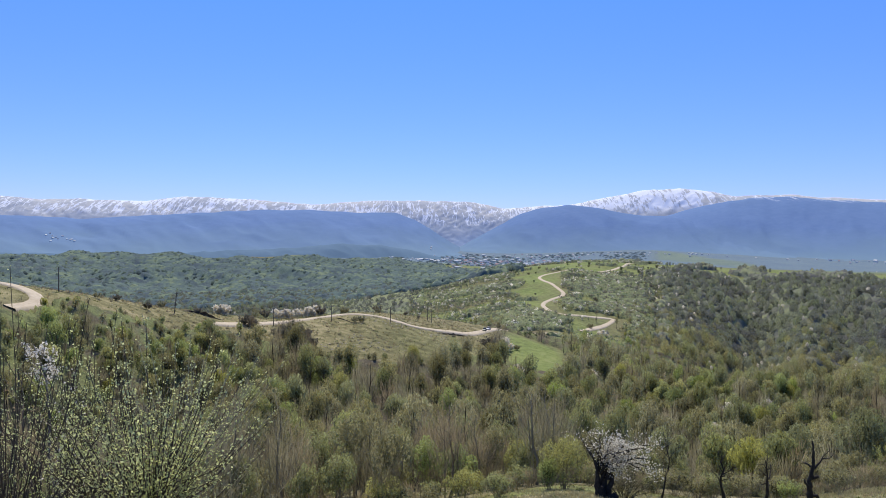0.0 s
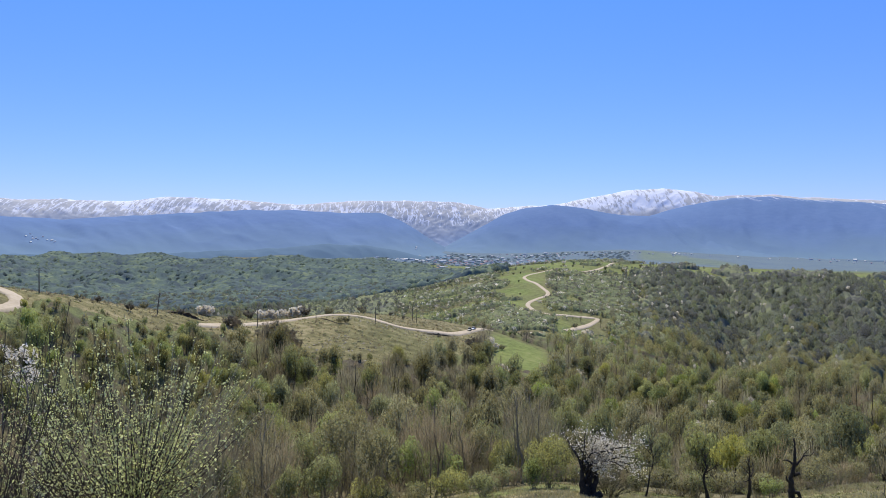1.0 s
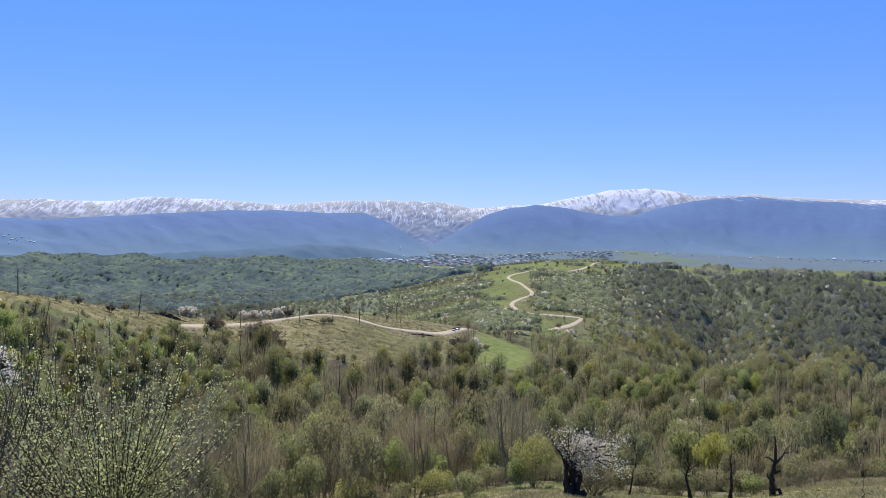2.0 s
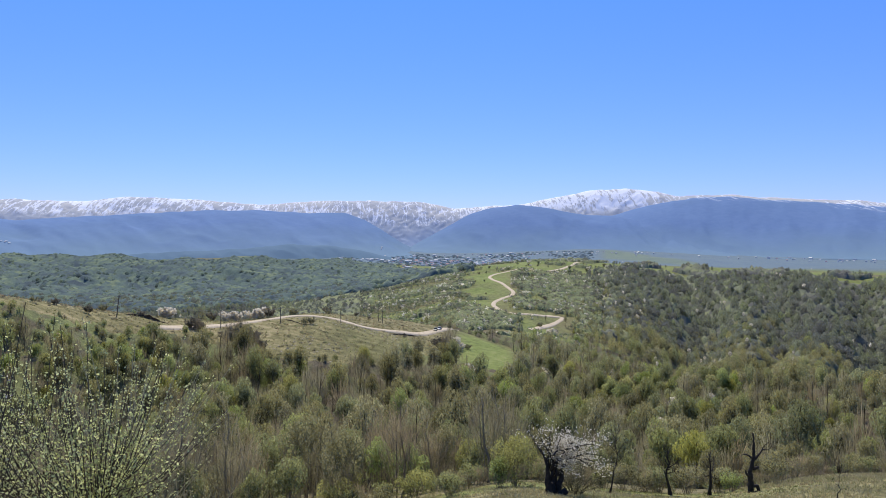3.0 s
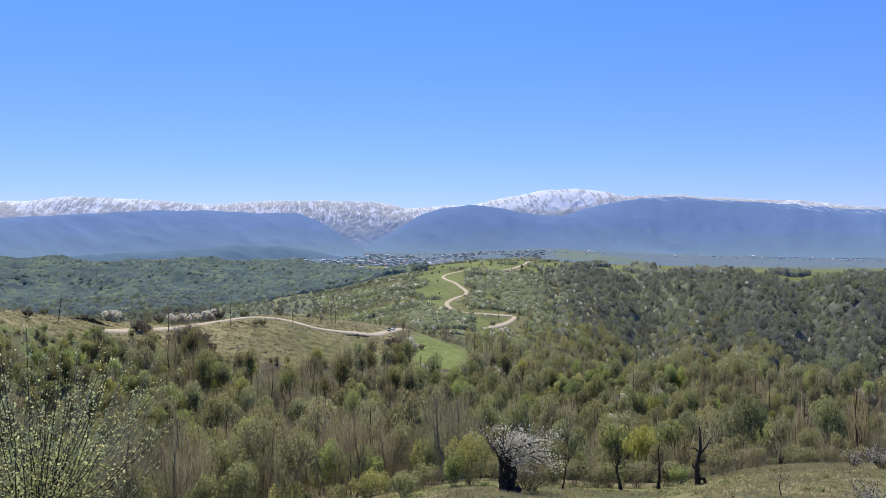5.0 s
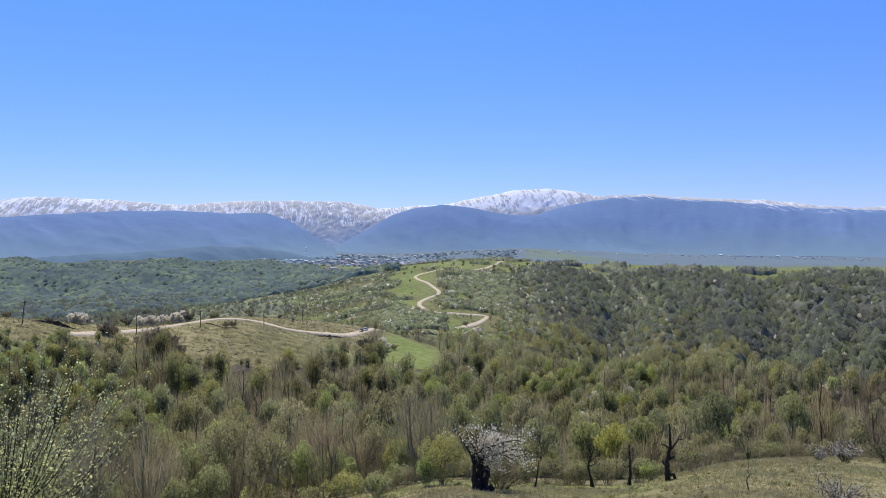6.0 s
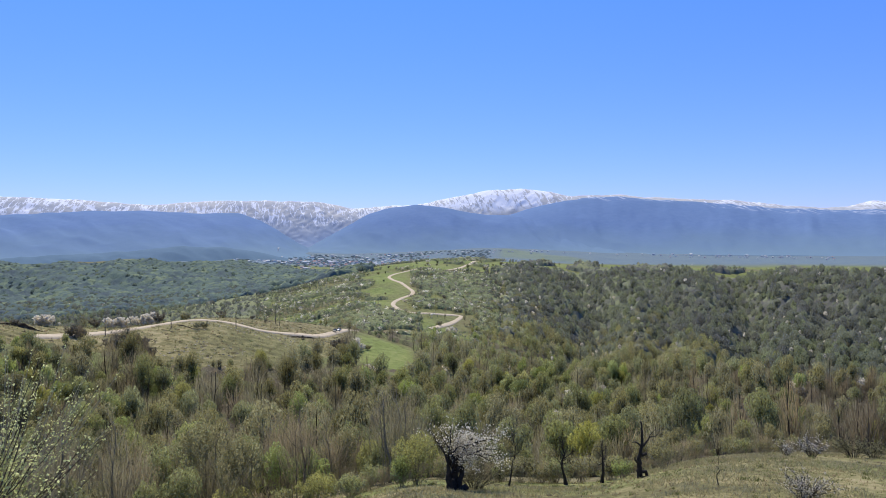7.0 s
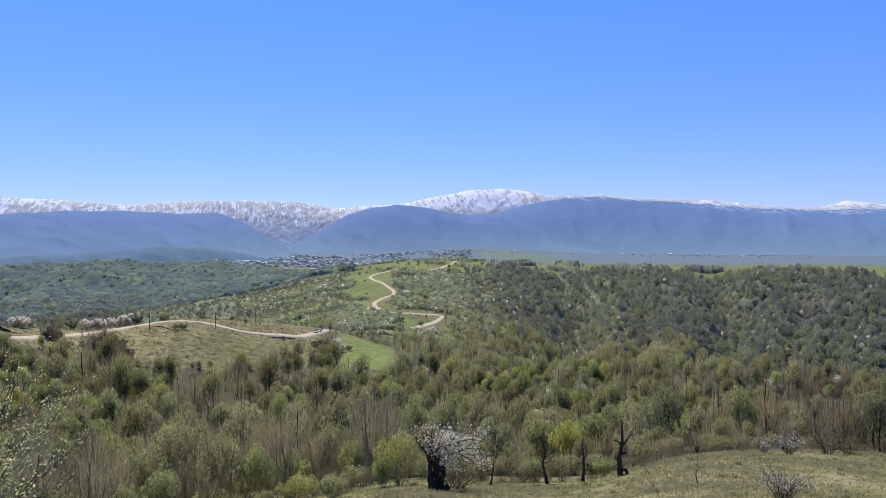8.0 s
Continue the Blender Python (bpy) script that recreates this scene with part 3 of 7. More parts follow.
def cover(x, y):
    """How much dry grass, lush grass and haze-coloured valley floor covers the ground; the rest is woodland floor."""
    r, b = np.hypot(x, y), np.degrees(np.arctan2(x, y))
    wob = relief(x, y, 35, 21) * 14
    shelf = smooth(-4, -1, b) * (1 - smooth(0, 5, r - along(b, SHELF_R) * 1.03 - wob * 0.15)) * (r > 20)
    crest = along(b, SPUR_R)
    below = np.interp(b, [-40, -30, -25, -18, -14, -8, 0, 4], [30, 30, 32, 38, 52, 84, 106, 100])
    spur = (1 - smooth(3.2, 5.2, b)) * smooth(-below, -below + 12, r - crest + wob) * (1 - smooth(50, 80, r - crest)) * (b > -60)
    meadow = smooth(4.4, 6.0, b) * (1 - smooth(8.8, 10.8, b + wob * 0.03)) * smooth(280, 305, r + wob * 0.4 + (b - 5) * 1.5) * (1 - smooth(385, 412, r + (b - 5) * 7))
    knoll = smooth(5.2, 7.4, b + wob * 0.05) * (1 - smooth(0, 2.2, b + wob * 0.08 - np.interp(r, [820, 880], [10.6, 16.0]))) * smooth(585, 650, r + wob) * (1 - smooth(1020, 1060, r))
    lea = smooth(5.6, 6.4, b) * (1 - smooth(9.0, 9.8, b)) * smooth(600, 640, r) * (1 - smooth(830, 850, r))
    knoll = knoll * np.maximum(lea, smooth(-0.12, 0.12, relief(x, y, 48, 34, 3)))
    flank = smooth(-5, 0, b) * (1 - smooth(7, 9, b)) * smooth(520, 580, r) * (1 - smooth(980, 1040, r)) * smooth(0.0, 0.14, relief(x + y, y * 0.5, 40, 31, 3))
    top = smooth(11, 13, b) * smooth(905, 960, r) * (1 - smooth(1080, 1120, r)) * smooth(-0.05, 0.2, relief(x, y, 70, 33, 2))
    for lb, lr, across, deep in ((18.6, 1035, 1.3, 40), (21.6, 1030, 1.0, 45), (25.8, 1020, 1.8, 55), (31.0, 995, 1.2, 50), (36.0, 965, 0.9, 35), (41.5, 930, 2.2, 60), (46.0, 920, 1.6, 55)):
        top = np.maximum(top, 1 - smooth(0.65, 1.1, np.hypot((b - lb) / across, (r - lr) / deep) + 0.55 * relief(x, y, 38, 39, 3)))
    scrub = smooth(-5, 1, b) * (1 - smooth(14.5, 18.5, b + wob * 0.1)) * smooth(0, 60, r + wob - np.interp(b, [4, 6, 13, 16], [510, 405, 405, 510])) * (1 - smooth(1060, 1120, r))
    brow = 0.5 * (b > -60) * (b < 70) * smooth(30, 40, r) * (1 - smooth(90, 115, r)) + 0.15 * (1 - smooth(-10, -4, b)) * (b > -60) * smooth(110, 150, r) * (1 - smooth(0, 40, r - crest))
    # share of the far floor that takes the haze-tinted colour
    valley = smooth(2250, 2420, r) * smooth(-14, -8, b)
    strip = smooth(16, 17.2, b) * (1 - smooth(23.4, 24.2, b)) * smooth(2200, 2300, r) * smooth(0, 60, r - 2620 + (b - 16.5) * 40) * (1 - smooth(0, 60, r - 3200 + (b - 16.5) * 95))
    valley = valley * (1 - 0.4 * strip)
    fields = smooth(2250, 2400, r) * smooth(-16, -10, b) * (1 - 0.75 * smooth(22, 27, b)) * (0.35 + 0.65 * smooth(-0.1, 0.25, relief(x, y, 160, 35, 2)))
    dry = np.clip(shelf * 0.75 + spur * 0.85 + 0.28 * scrub + brow, 0, 1)
    wold = 0.75 * smooth(1060, 1160, r) * (1 - smooth(2300, 2450, r))
    bend = smooth(9.6, 10.6, b) * (1 - smooth(14, 15, b)) * smooth(425, 445, r) * (1 - smooth(545, 565, r))
    hill = 0.12 * smooth(15, 19, b) * smooth(430, 480, r) * (1 - smooth(1060, 1160, r)) * (b < 70)
    lush = np.clip(wold + hill + 0.48 * scrub * smooth(-0.5, 0.2, relief(x, y, 40, 37, 2)) + 0.35 * bend + strip + 1.0 * meadow + 0.6 * fields + 0.6 * knoll + 0.45 * flank + 0.75 * top + 0.18 * spur * smooth(-0.1, 0.4, relief(x, y, 50, 41)) + 0.55 * shelf * smooth(-0.3, 0.4, relief(x, y, 9, 43)), 0, 1)
    return dry, lush, valley, scrub, np.clip(shelf + spur + meadow + knoll + 0.45 * flank + top + 0.4 * bend, 0, 1)


def build_ground():
    b = np.concatenate([np.arange(-180, -42, 6.0), np.arange(-42, 54, 0.5), np.arange(54, 180, 6.0)])
    r = np.concatenate([[0.6], np.geomspace(1.5, 30, 24), np.linspace(31.5, 60, 26), np.geomspace(62, 1150, 190), np.geomspace(1170, 4950, 70)])
    B, Rr = np.meshgrid(np.radians(b), r, indexing="ij")
    x, y = Rr * np.sin(B), Rr * np.cos(B)
    z = height(x.ravel(), y.ravel()).reshape(x.shape)
    v = np.stack([x, y, z], -1).reshape(-1, 3)
    na, nr = x.shape
    i, j = np.meshgrid(np.arange(na), np.arange(nr - 1), indexing="ij")
    k = (i + 1) % na
    f = np.stack([i * nr + j, i * nr + j + 1, k * nr + j + 1, k * nr + j], -1).reshape(-1, 4)
    c = len(v)
    v = np.vstack([v, [[0, 0, float(height(np.array([0.0]), np.array([0.01]))[0])]]])
    fan = np.stack([np.full(na, c), np.arange(na) * nr, (np.arange(na) + 1) % na * nr], -1)
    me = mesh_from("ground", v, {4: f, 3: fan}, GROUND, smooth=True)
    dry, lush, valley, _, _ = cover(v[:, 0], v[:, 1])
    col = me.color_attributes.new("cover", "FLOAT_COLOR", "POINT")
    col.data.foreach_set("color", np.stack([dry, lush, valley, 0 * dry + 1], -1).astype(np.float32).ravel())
    return tagged(new("ground", me), "hilly spring ground with dry grass, meadow and leaf litter", "ground", kind="structure")


build_ground()


def build_road(line, width, label):
    """A graded gravel road with a crown, worn wheel tracks and rough edges."""
    d = np.gradient(line, axis=0)
    d /= np.linalg.norm(d, axis=1)[:, None]
    side = np.stack([d[:, 1], -d[:, 0]], -1)
    across = np.array([-0.62, -0.5, -0.28, 0.0, 0.28, 0.5, 0.62])
    lift = np.array([-0.5, 0.22, 0.18, 0.28, 0.18, 0.22, -0.5])
    wob = 1 + 0.09 * relief(line[:, 0], line[:, 1], 9, 51)
    p = line[:, None] + side[:, None] * (across * width)[None, :, None] * wob[:, None, None]
    mid = height(line[:, 0], line[:, 1])
    own = height(p[..., 0].ravel(), p[..., 1].ravel()).reshape(p.shape[:2])
    z = np.maximum(own, 0.5 * own + 0.5 * mid[:, None]) + lift + 0.15
    s = Soup()
    n, w = p.shape[:2]
    i, j = np.meshgrid(np.arange(n - 1), np.arange(w - 1), indexing="ij")
    s.add(np.dstack([p, z]).reshape(-1, 3), np.stack([i * w + j, i * w + j + 1, (i + 1) * w + j + 1, (i + 1) * w + j], -1).reshape(-1, 4))
    return tagged(new("road", s.mesh("road", ROAD, True)), label, "road", kind="structure")


for (line, width), label in zip(ROAD_LINES, ("pale dirt road bending over the grassy spur", "pale gravel road running along the grassy crest",
                                             "pale gravel road winding up the green ridge", "pale gravel road crossing the ridge top")):
    build_road(line, width, label)


def build_range(name, label, material, crest, near, ridge, back, base, rough, seed, steps=0.2, size=110, jag=0.05, cross=False, snow=((0, -6.0),), line=((0, 0.0),)):
    """A mountain range: crest is a list of bearing, degrees above eye level; near, ridge and back are distances."""
    cb, ce = [c[0] for c in crest], [c[1] for c in crest]
    b = np.arange(cb[0], cb[-1] + 0.01, steps)
    el = np.interp(b, cb, ce)
    ker = np.ones(3) / 3
    el[1:-1] = np.convolve(el, ker, "valid")
    el = el + jag * relief(b * 10, b * 0 + seed, 9, seed, 4)
    top = EYE + ridge * np.tan(np.radians(el))
    t = np.concatenate([np.linspace(0, 1, 56), np.linspace(1.1, 2, 6)])
    r = np.where(t <= 1, near + (ridge - near) * t, ridge + (back - ridge) * (t - 1))
    B, T = np.meshgrid(np.radians(b), t, indexing="ij")
    Rr = np.broadcast_to(r, B.shape)
    x, y = Rr * np.sin(B), Rr * np.cos(B)
    rise = np.where(T <= 1, 0.35 * T + 0.65 * T * T * (3 - 2 * T), 1 - 0.8 * (T - 1))
    z = base + (top[:, None] - base) * rise
    arc = B * ridge
    fold = relief(arc.ravel() + 0.3 * Rr.ravel() + 30 * relief(arc.ravel(), Rr.ravel(), 160, seed + 9, 2), Rr.ravel() * 0.35, size, seed, 4).reshape(B.shape)
    if cross:          # a second set of spurs across the first
        bend = 40 * relief(arc.ravel(), Rr.ravel() * 0.5, 150, seed + 3, 3)
        one = np.abs(relief(arc.ravel() + 0.5 * Rr.ravel() + bend, Rr.ravel() * 0.5, size, seed + 4, 4))
        two = np.abs(relief(arc.ravel() - 0.6 * Rr.ravel() - bend, Rr.ravel() * 0.45, size * 0.7, seed + 5, 4))
        fold = np.minimum(one, 1.2 * two).reshape(B.shape)
    gully = np.clip(np.abs(fold) * (4.0 if cross else 2.6), 0, 1.4)
    z = z + rough * np.clip(np.sin(np.pi * np.clip(T, 0, 1)), 0, 1) * (0.5 - gully) + 0.04 * rough * (T > 0.9) * fold * (T <= 1)
    z[:, -1] = base - 60
    z[:, 0] = base - 60
    z[0], z[-1] = np.minimum(z[0], base - 10), np.minimum(z[-1], base - 10)
    na, nr = x.shape
    i, j = np.meshgrid(np.arange(na - 1), np.arange(nr - 1), indexing="ij")
    f = np.stack([i * nr + j, i * nr + j + 1, (i + 1) * nr + j + 1, (i + 1) * nr + j], -1).reshape(-1, 4)
    me = mesh_from(name, np.stack([x, y, z], -1).reshape(-1, 3), {4: f}, material, smooth=True)
    lie = me.color_attributes.new("lie", "FLOAT_COLOR", "POINT")
    g = np.clip(gully, 0, 1).ravel()
    lying = np.repeat(np.interp(b, [q[0] for q in snow], [q[1] for q in snow]), nr)
    edge = np.repeat(np.interp(b, [q[0] for q in line], [q[1] for q in line]), nr) / 400
    lie.data.foreach_set("color", np.stack([g, lying, edge, g * 0 + 1], -1).astype(np.float32).ravel())
    tagged(new(name, me), label, "mountain", kind="structure")
    return b, r, z


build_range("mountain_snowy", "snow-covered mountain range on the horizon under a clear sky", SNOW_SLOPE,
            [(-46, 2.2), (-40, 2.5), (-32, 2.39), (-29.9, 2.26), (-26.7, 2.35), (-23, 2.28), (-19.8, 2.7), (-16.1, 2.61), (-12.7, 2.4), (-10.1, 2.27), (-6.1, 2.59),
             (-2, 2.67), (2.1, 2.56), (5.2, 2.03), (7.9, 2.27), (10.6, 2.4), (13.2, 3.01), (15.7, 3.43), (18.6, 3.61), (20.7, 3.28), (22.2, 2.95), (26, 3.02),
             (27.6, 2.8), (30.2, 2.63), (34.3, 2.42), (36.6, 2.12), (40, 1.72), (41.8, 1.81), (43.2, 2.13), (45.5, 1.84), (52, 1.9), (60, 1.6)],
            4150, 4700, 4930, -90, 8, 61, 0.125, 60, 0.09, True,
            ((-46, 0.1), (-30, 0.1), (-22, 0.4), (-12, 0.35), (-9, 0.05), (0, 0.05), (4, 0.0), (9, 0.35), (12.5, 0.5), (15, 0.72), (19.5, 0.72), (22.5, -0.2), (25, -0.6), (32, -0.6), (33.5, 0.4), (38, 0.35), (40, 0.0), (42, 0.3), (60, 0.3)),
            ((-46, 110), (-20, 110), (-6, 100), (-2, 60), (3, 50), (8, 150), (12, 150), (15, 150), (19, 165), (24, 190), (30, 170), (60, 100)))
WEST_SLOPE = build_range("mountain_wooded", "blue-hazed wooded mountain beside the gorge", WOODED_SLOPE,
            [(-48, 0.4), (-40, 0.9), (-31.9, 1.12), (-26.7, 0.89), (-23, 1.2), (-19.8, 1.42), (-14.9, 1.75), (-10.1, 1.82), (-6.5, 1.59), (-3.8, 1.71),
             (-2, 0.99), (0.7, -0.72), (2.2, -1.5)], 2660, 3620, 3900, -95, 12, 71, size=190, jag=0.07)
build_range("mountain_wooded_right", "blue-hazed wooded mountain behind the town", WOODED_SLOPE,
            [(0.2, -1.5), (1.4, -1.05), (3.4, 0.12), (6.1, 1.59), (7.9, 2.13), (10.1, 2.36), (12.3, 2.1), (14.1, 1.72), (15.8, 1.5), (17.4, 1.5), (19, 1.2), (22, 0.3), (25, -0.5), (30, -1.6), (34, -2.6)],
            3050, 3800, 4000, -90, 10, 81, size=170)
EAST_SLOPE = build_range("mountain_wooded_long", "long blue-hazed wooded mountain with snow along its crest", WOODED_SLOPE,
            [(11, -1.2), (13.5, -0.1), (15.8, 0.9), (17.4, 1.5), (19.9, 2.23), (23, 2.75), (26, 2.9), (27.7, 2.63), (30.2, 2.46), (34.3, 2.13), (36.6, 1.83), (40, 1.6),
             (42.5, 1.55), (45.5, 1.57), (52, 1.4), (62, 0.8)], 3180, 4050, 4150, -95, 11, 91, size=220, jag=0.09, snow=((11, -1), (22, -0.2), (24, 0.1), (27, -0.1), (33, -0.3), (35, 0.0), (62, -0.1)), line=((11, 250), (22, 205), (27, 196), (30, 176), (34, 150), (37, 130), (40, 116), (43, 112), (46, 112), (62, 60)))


# foothill woods shifted to blue, with the haze held in their colour
FOOTHILL = mountain_material("hazed_foothill_woods", (0.13, 0.202, 0.29), (0.146, 0.22, 0.302), (0.162, 0.236, 0.308), 0.012)
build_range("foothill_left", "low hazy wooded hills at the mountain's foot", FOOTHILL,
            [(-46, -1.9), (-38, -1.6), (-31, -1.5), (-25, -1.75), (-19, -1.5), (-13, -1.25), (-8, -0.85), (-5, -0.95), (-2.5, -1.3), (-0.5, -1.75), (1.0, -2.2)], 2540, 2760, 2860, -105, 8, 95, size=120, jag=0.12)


# ---- trees ----
def grow(seed, tall, spread, limbs=13, twigs=7, fine=4, leaf=0.0, leaf_count=6, first=0.3, girth=0.014, lean=0.05, rise=0.9, twig_width=0.035, slim=0):
    """One broadleaf tree as (wood, crown) soups: bent trunk, limbs, twigs, and leaves along the twigs when leaf is not 0."""
    rng = np.random.default_rng(seed)
    wood, crown, leafage = Soup(), Soup(), Soup()
    t = np.linspace(0, 1, 8)
    bend = np.cumsum(rng.normal(0, 0.022, (8, 2)), axis=0) * tall + np.outer(t, rng.normal(0, lean, 2)) * tall
    bend[0] = 0
    trunk = np.column_stack([bend, t * tall * 0.93 - 0.25 * (t == 0)])
    girth = girth * tall
    tube(wood, trunk, girth * (1 - 0.86 * t) * np.where(t == 0, 1.35, 1), 6)
    for k in range(slim):          # slender stems beside the trunk
        a, top = rng.uniform(0, 6.28), tall * rng.uniform(0.6, 0.92)
        foot = np.array([math.cos(a), math.sin(a), 0]) * rng.uniform(0.25, 1.3)
        side = np.array([math.cos(a + rng.normal(0, 0.8)), math.sin(a), 0]) * rng.uniform(0.1, 0.9)
        tube(wood, [foot - np.array([0, 0, 0.2]), foot + side * 0.4 + np.array([0, 0, top * 0.5]), foot + side + np.array([0, 0, top])], [0.045, 0.035, 0.012], 4)
    turn = rng.uniform(0, 6.28)
    ends = []
    for k in range(limbs):
        u = first + (0.97 - first) * (k + rng.uniform(0, 0.8)) / limbs
        root = np.array([np.interp(u, t, trunk[:, a]) for a in range(3)])
        turn += 2.4 + rng.normal(0, 0.4)
        size = spread * (1.12 - 0.75 * abs(u - 0.5) * 1.3) * rng.uniform(0.65, 1.15)
        out = np.array([math.cos(turn), math.sin(turn), 0])
        s = np.linspace(0, 1, 5)[:, None]
        limb = root + out * size * s * (1 - 0.22 * s) + np.array([0, 0, 1.0]) * size * rise * (0.45 * s + 0.6 * s**2) + np.cumsum(rng.normal(0, 0.035, (5, 3)), 0) * size * (s > 0)
        tube(wood, limb, np.linspace(girth * (0.42 - 0.25 * u), 0.012, 5), 3)
        for q in range(twigs):
            w = rng.uniform(0.25, 1.0)
            foot = np.array([np.interp(w, s[:, 0], limb[:, a]) for a in range(3)])
            way = out * rng.uniform(0.1, 0.9) + rng.normal(0, 0.55, 3) + np.array([0, 0, rng.uniform(0.25, 1.1)])
            way *= size * rng.uniform(0.25, 0.5) / (np.linalg.norm(way) + 1e-6)
            ends.append((foot, foot + way))
    ends = np.array(ends)
    blades(crown, ends[:, 0], ends[:, 1], twig_width, rng)
    n = len(ends) * fine
    pick = np.repeat(np.arange(len(ends)), fine)
    u = rng.uniform(0.2, 1, (n, 1))
    foot = ends[pick, 0] * (1 - u) + ends[pick, 1] * u
    way = (ends[pick, 1] - ends[pick, 0]) * 0.6 + rng.normal(0, 0.2, (n, 3)) * np.linalg.norm(ends[pick, 1] - ends[pick, 0], axis=1)[:, None]
    tips = foot + way * rng.uniform(0.5, 1.0, (n, 1))
    blades(crown, foot, tips, twig_width * 0.75, rng)
    if not leaf and fine > 5:
        more, top = brush(rng, len(ends) * 3, tall, spread * 1.3)
        blades(crown, more, top, twig_width * 0.8, rng)
    if leaf:
        m = len(ends) * leaf_count
        more, top = brush(rng, len(ends) * 2, tall, spread * 1.3)
        blades(crown, more, top, twig_width, rng)
        foot, tips = np.vstack([foot, more]), np.vstack([tips, top])
        n = len(foot)
        pick = rng.integers(0, n, m)
        u = rng.uniform(0.1, 1.1, (m, 1))
        spot = foot[pick] * (1 - u) + tips[pick] * u + rng.normal(0, leaf * 0.6, (m, 3))
        leaves(leafage, spot, leaf, rng, quads=False, facing=spot - np.array([0, 0, tall * 0.5]), loose=0.8)
    return wood, crown, leafage


def brush(rng, n, tall, wide, low=0.28, reach=0.42):
    """Upright twig sprays that fill an uneven, round-topped crown: their feet and tips."""
    lobes = 5
    la = rng.uniform(0, 6.28) + np.arange(lobes) * 2.4
    lx = np.stack([np.cos(la), np.sin(la)], 1) * wide * rng.uniform(0.15, 0.6, (lobes, 1))
    lh = tall * rng.uniform(0.80, 1.0, lobes)
    pick = rng.integers(0, lobes, n)
    d = rng.normal(size=(n, 2))
    d /= np.linalg.norm(d, axis=1)[:, None]
    q = np.sqrt(rng.uniform(0, 1, n))
    xy = lx[pick] + d * (q * wide * 0.62)[:, None]
    roof = lh[pick] * (1 - 0.34 * q**2.2)
    z = low * tall + (roof - low * tall) * rng.uniform(0, 1, n) ** 0.55
    tip = np.column_stack([xy, z])
    size = tall * reach * rng.uniform(0.35, 0.8, n)
    foot = tip - np.column_stack([xy * 0.42 + rng.normal(0, 0.07 * wide, (n, 2)), size])
    foot[:, 2] = np.maximum(foot[:, 2], 0.12 * tall)
    return foot, tip


def soft_crown(seed, tall, wide, low=0.3, clumps=5, rings=4, segs=7, sprays=40, spray_width=0.08, reach=0.2, girth=0.62, up=1.0):
    """A crown as (vertices, faces, normals): several uneven, open-worked clumps of fine twigs, wider above, with upright sprays that break the outline."""
    rng = np.random.default_rng(seed)
    heart = np.array([0, 0, tall * (low + 0.35 * (1 - low))])
    V, N, quads, tris, count = [], [], [], [], 0
    turn = rng.uniform(0, 6.28)
    centres = []
    for c in range(clumps):
        if clumps == 1:
            mid, size, high = np.array([0, 0, tall * (low + 0.5 * (1 - low))]), wide, 0.5 * (1 - low) * tall
        else:
            turn += 2.4
            off = wide * (1 - girth) * rng.uniform(0.5, 1.5) * (c > 0)
            lift = (0.66, 0.45, 0.58, 0.36, 0.70, 0.5)[c % 6] + rng.uniform(-0.06, 0.06)
            size, high = wide * girth * rng.uniform(0.75, 1.15), tall * (1 - low) * rng.uniform(0.26, 0.40)
            mid = np.array([math.cos(turn) * off, math.sin(turn) * off, min(tall * (low + (1 - low) * lift), tall - high)])
        centres.append((mid, size, high))
        e, a = np.meshgrid(np.linspace(-1.1, 1.2, rings), np.arange(segs) * 2 * np.pi / segs, indexing="ij")
        a = a + rng.uniform(-0.3, 0.3, a.shape)
        ball = np.stack([np.cos(e) * np.cos(a) * size * np.where(e < 0, 0.85, 1), np.cos(e) * np.sin(a) * size * np.where(e < 0, 0.85, 1), np.sin(e) * high], -1)
        ball = ball * rng.uniform(0.7, 1.25, ball.shape[:2])[..., None] if clumps == 1 else ball * rng.uniform(0.66, 1.3, ball.shape[:2])[..., None]
        body = np.vstack([ball.reshape(-1, 3), [[0, 0, high * rng.uniform(0.95, 1.1)]]])
        i, j = np.meshgrid(np.arange(rings - 1), np.arange(segs), indexing="ij")
        k = (j + 1) % segs
        quads.append(np.stack([i * segs + j, i * segs + k, (i + 1) * segs + k, (i + 1) * segs + j], -1).reshape(-1, 4) + count)
        tris.append(np.array([[(rings - 1) * segs + q, (rings - 1) * segs + (q + 1) % segs, len(body) - 1] for q in range(segs)]) + count)
        own, crown = body / np.array([size, size, high]), (body + mid - heart) / np.array([wide, wide, tall * 0.4])
        way = own / (np.linalg.norm(own, axis=1)[:, None] + 1e-9) + 0.8 * crown / (np.linalg.norm(crown, axis=1)[:, None] + 1e-9) + np.array([0, 0, 1.3 * up if clumps == 1 else up])
        V.append(body + mid)
        N.append(way / (np.linalg.norm(way, axis=1)[:, None] + 1e-9))
        count += len(body)
    if sprays:
        s = Soup()
        pick = rng.integers(0, clumps, sprays)
        d = rng.normal(size=(sprays, 3))
        d[:, 2] = np.abs(d[:, 2])
        d /= np.linalg.norm(d, axis=1)[:, None]
        foot = np.array([centres[p][0] + d[q] * np.array([centres[p][1], centres[p][1], centres[p][2]]) * 0.85 for q, p in enumerate(pick)])
        way = d * np.array([0.5, 0.5, 0.2]) + np.array([0, 0, 1.0]) + rng.normal(0, 0.2, foot.shape)
        blades(s, foot, foot + way * (tall * reach * rng.uniform(0.3, 0.8, sprays))[:, None], spray_width * rng.uniform(0.6, 1.3, sprays), rng)
        v, f = s.arrays()
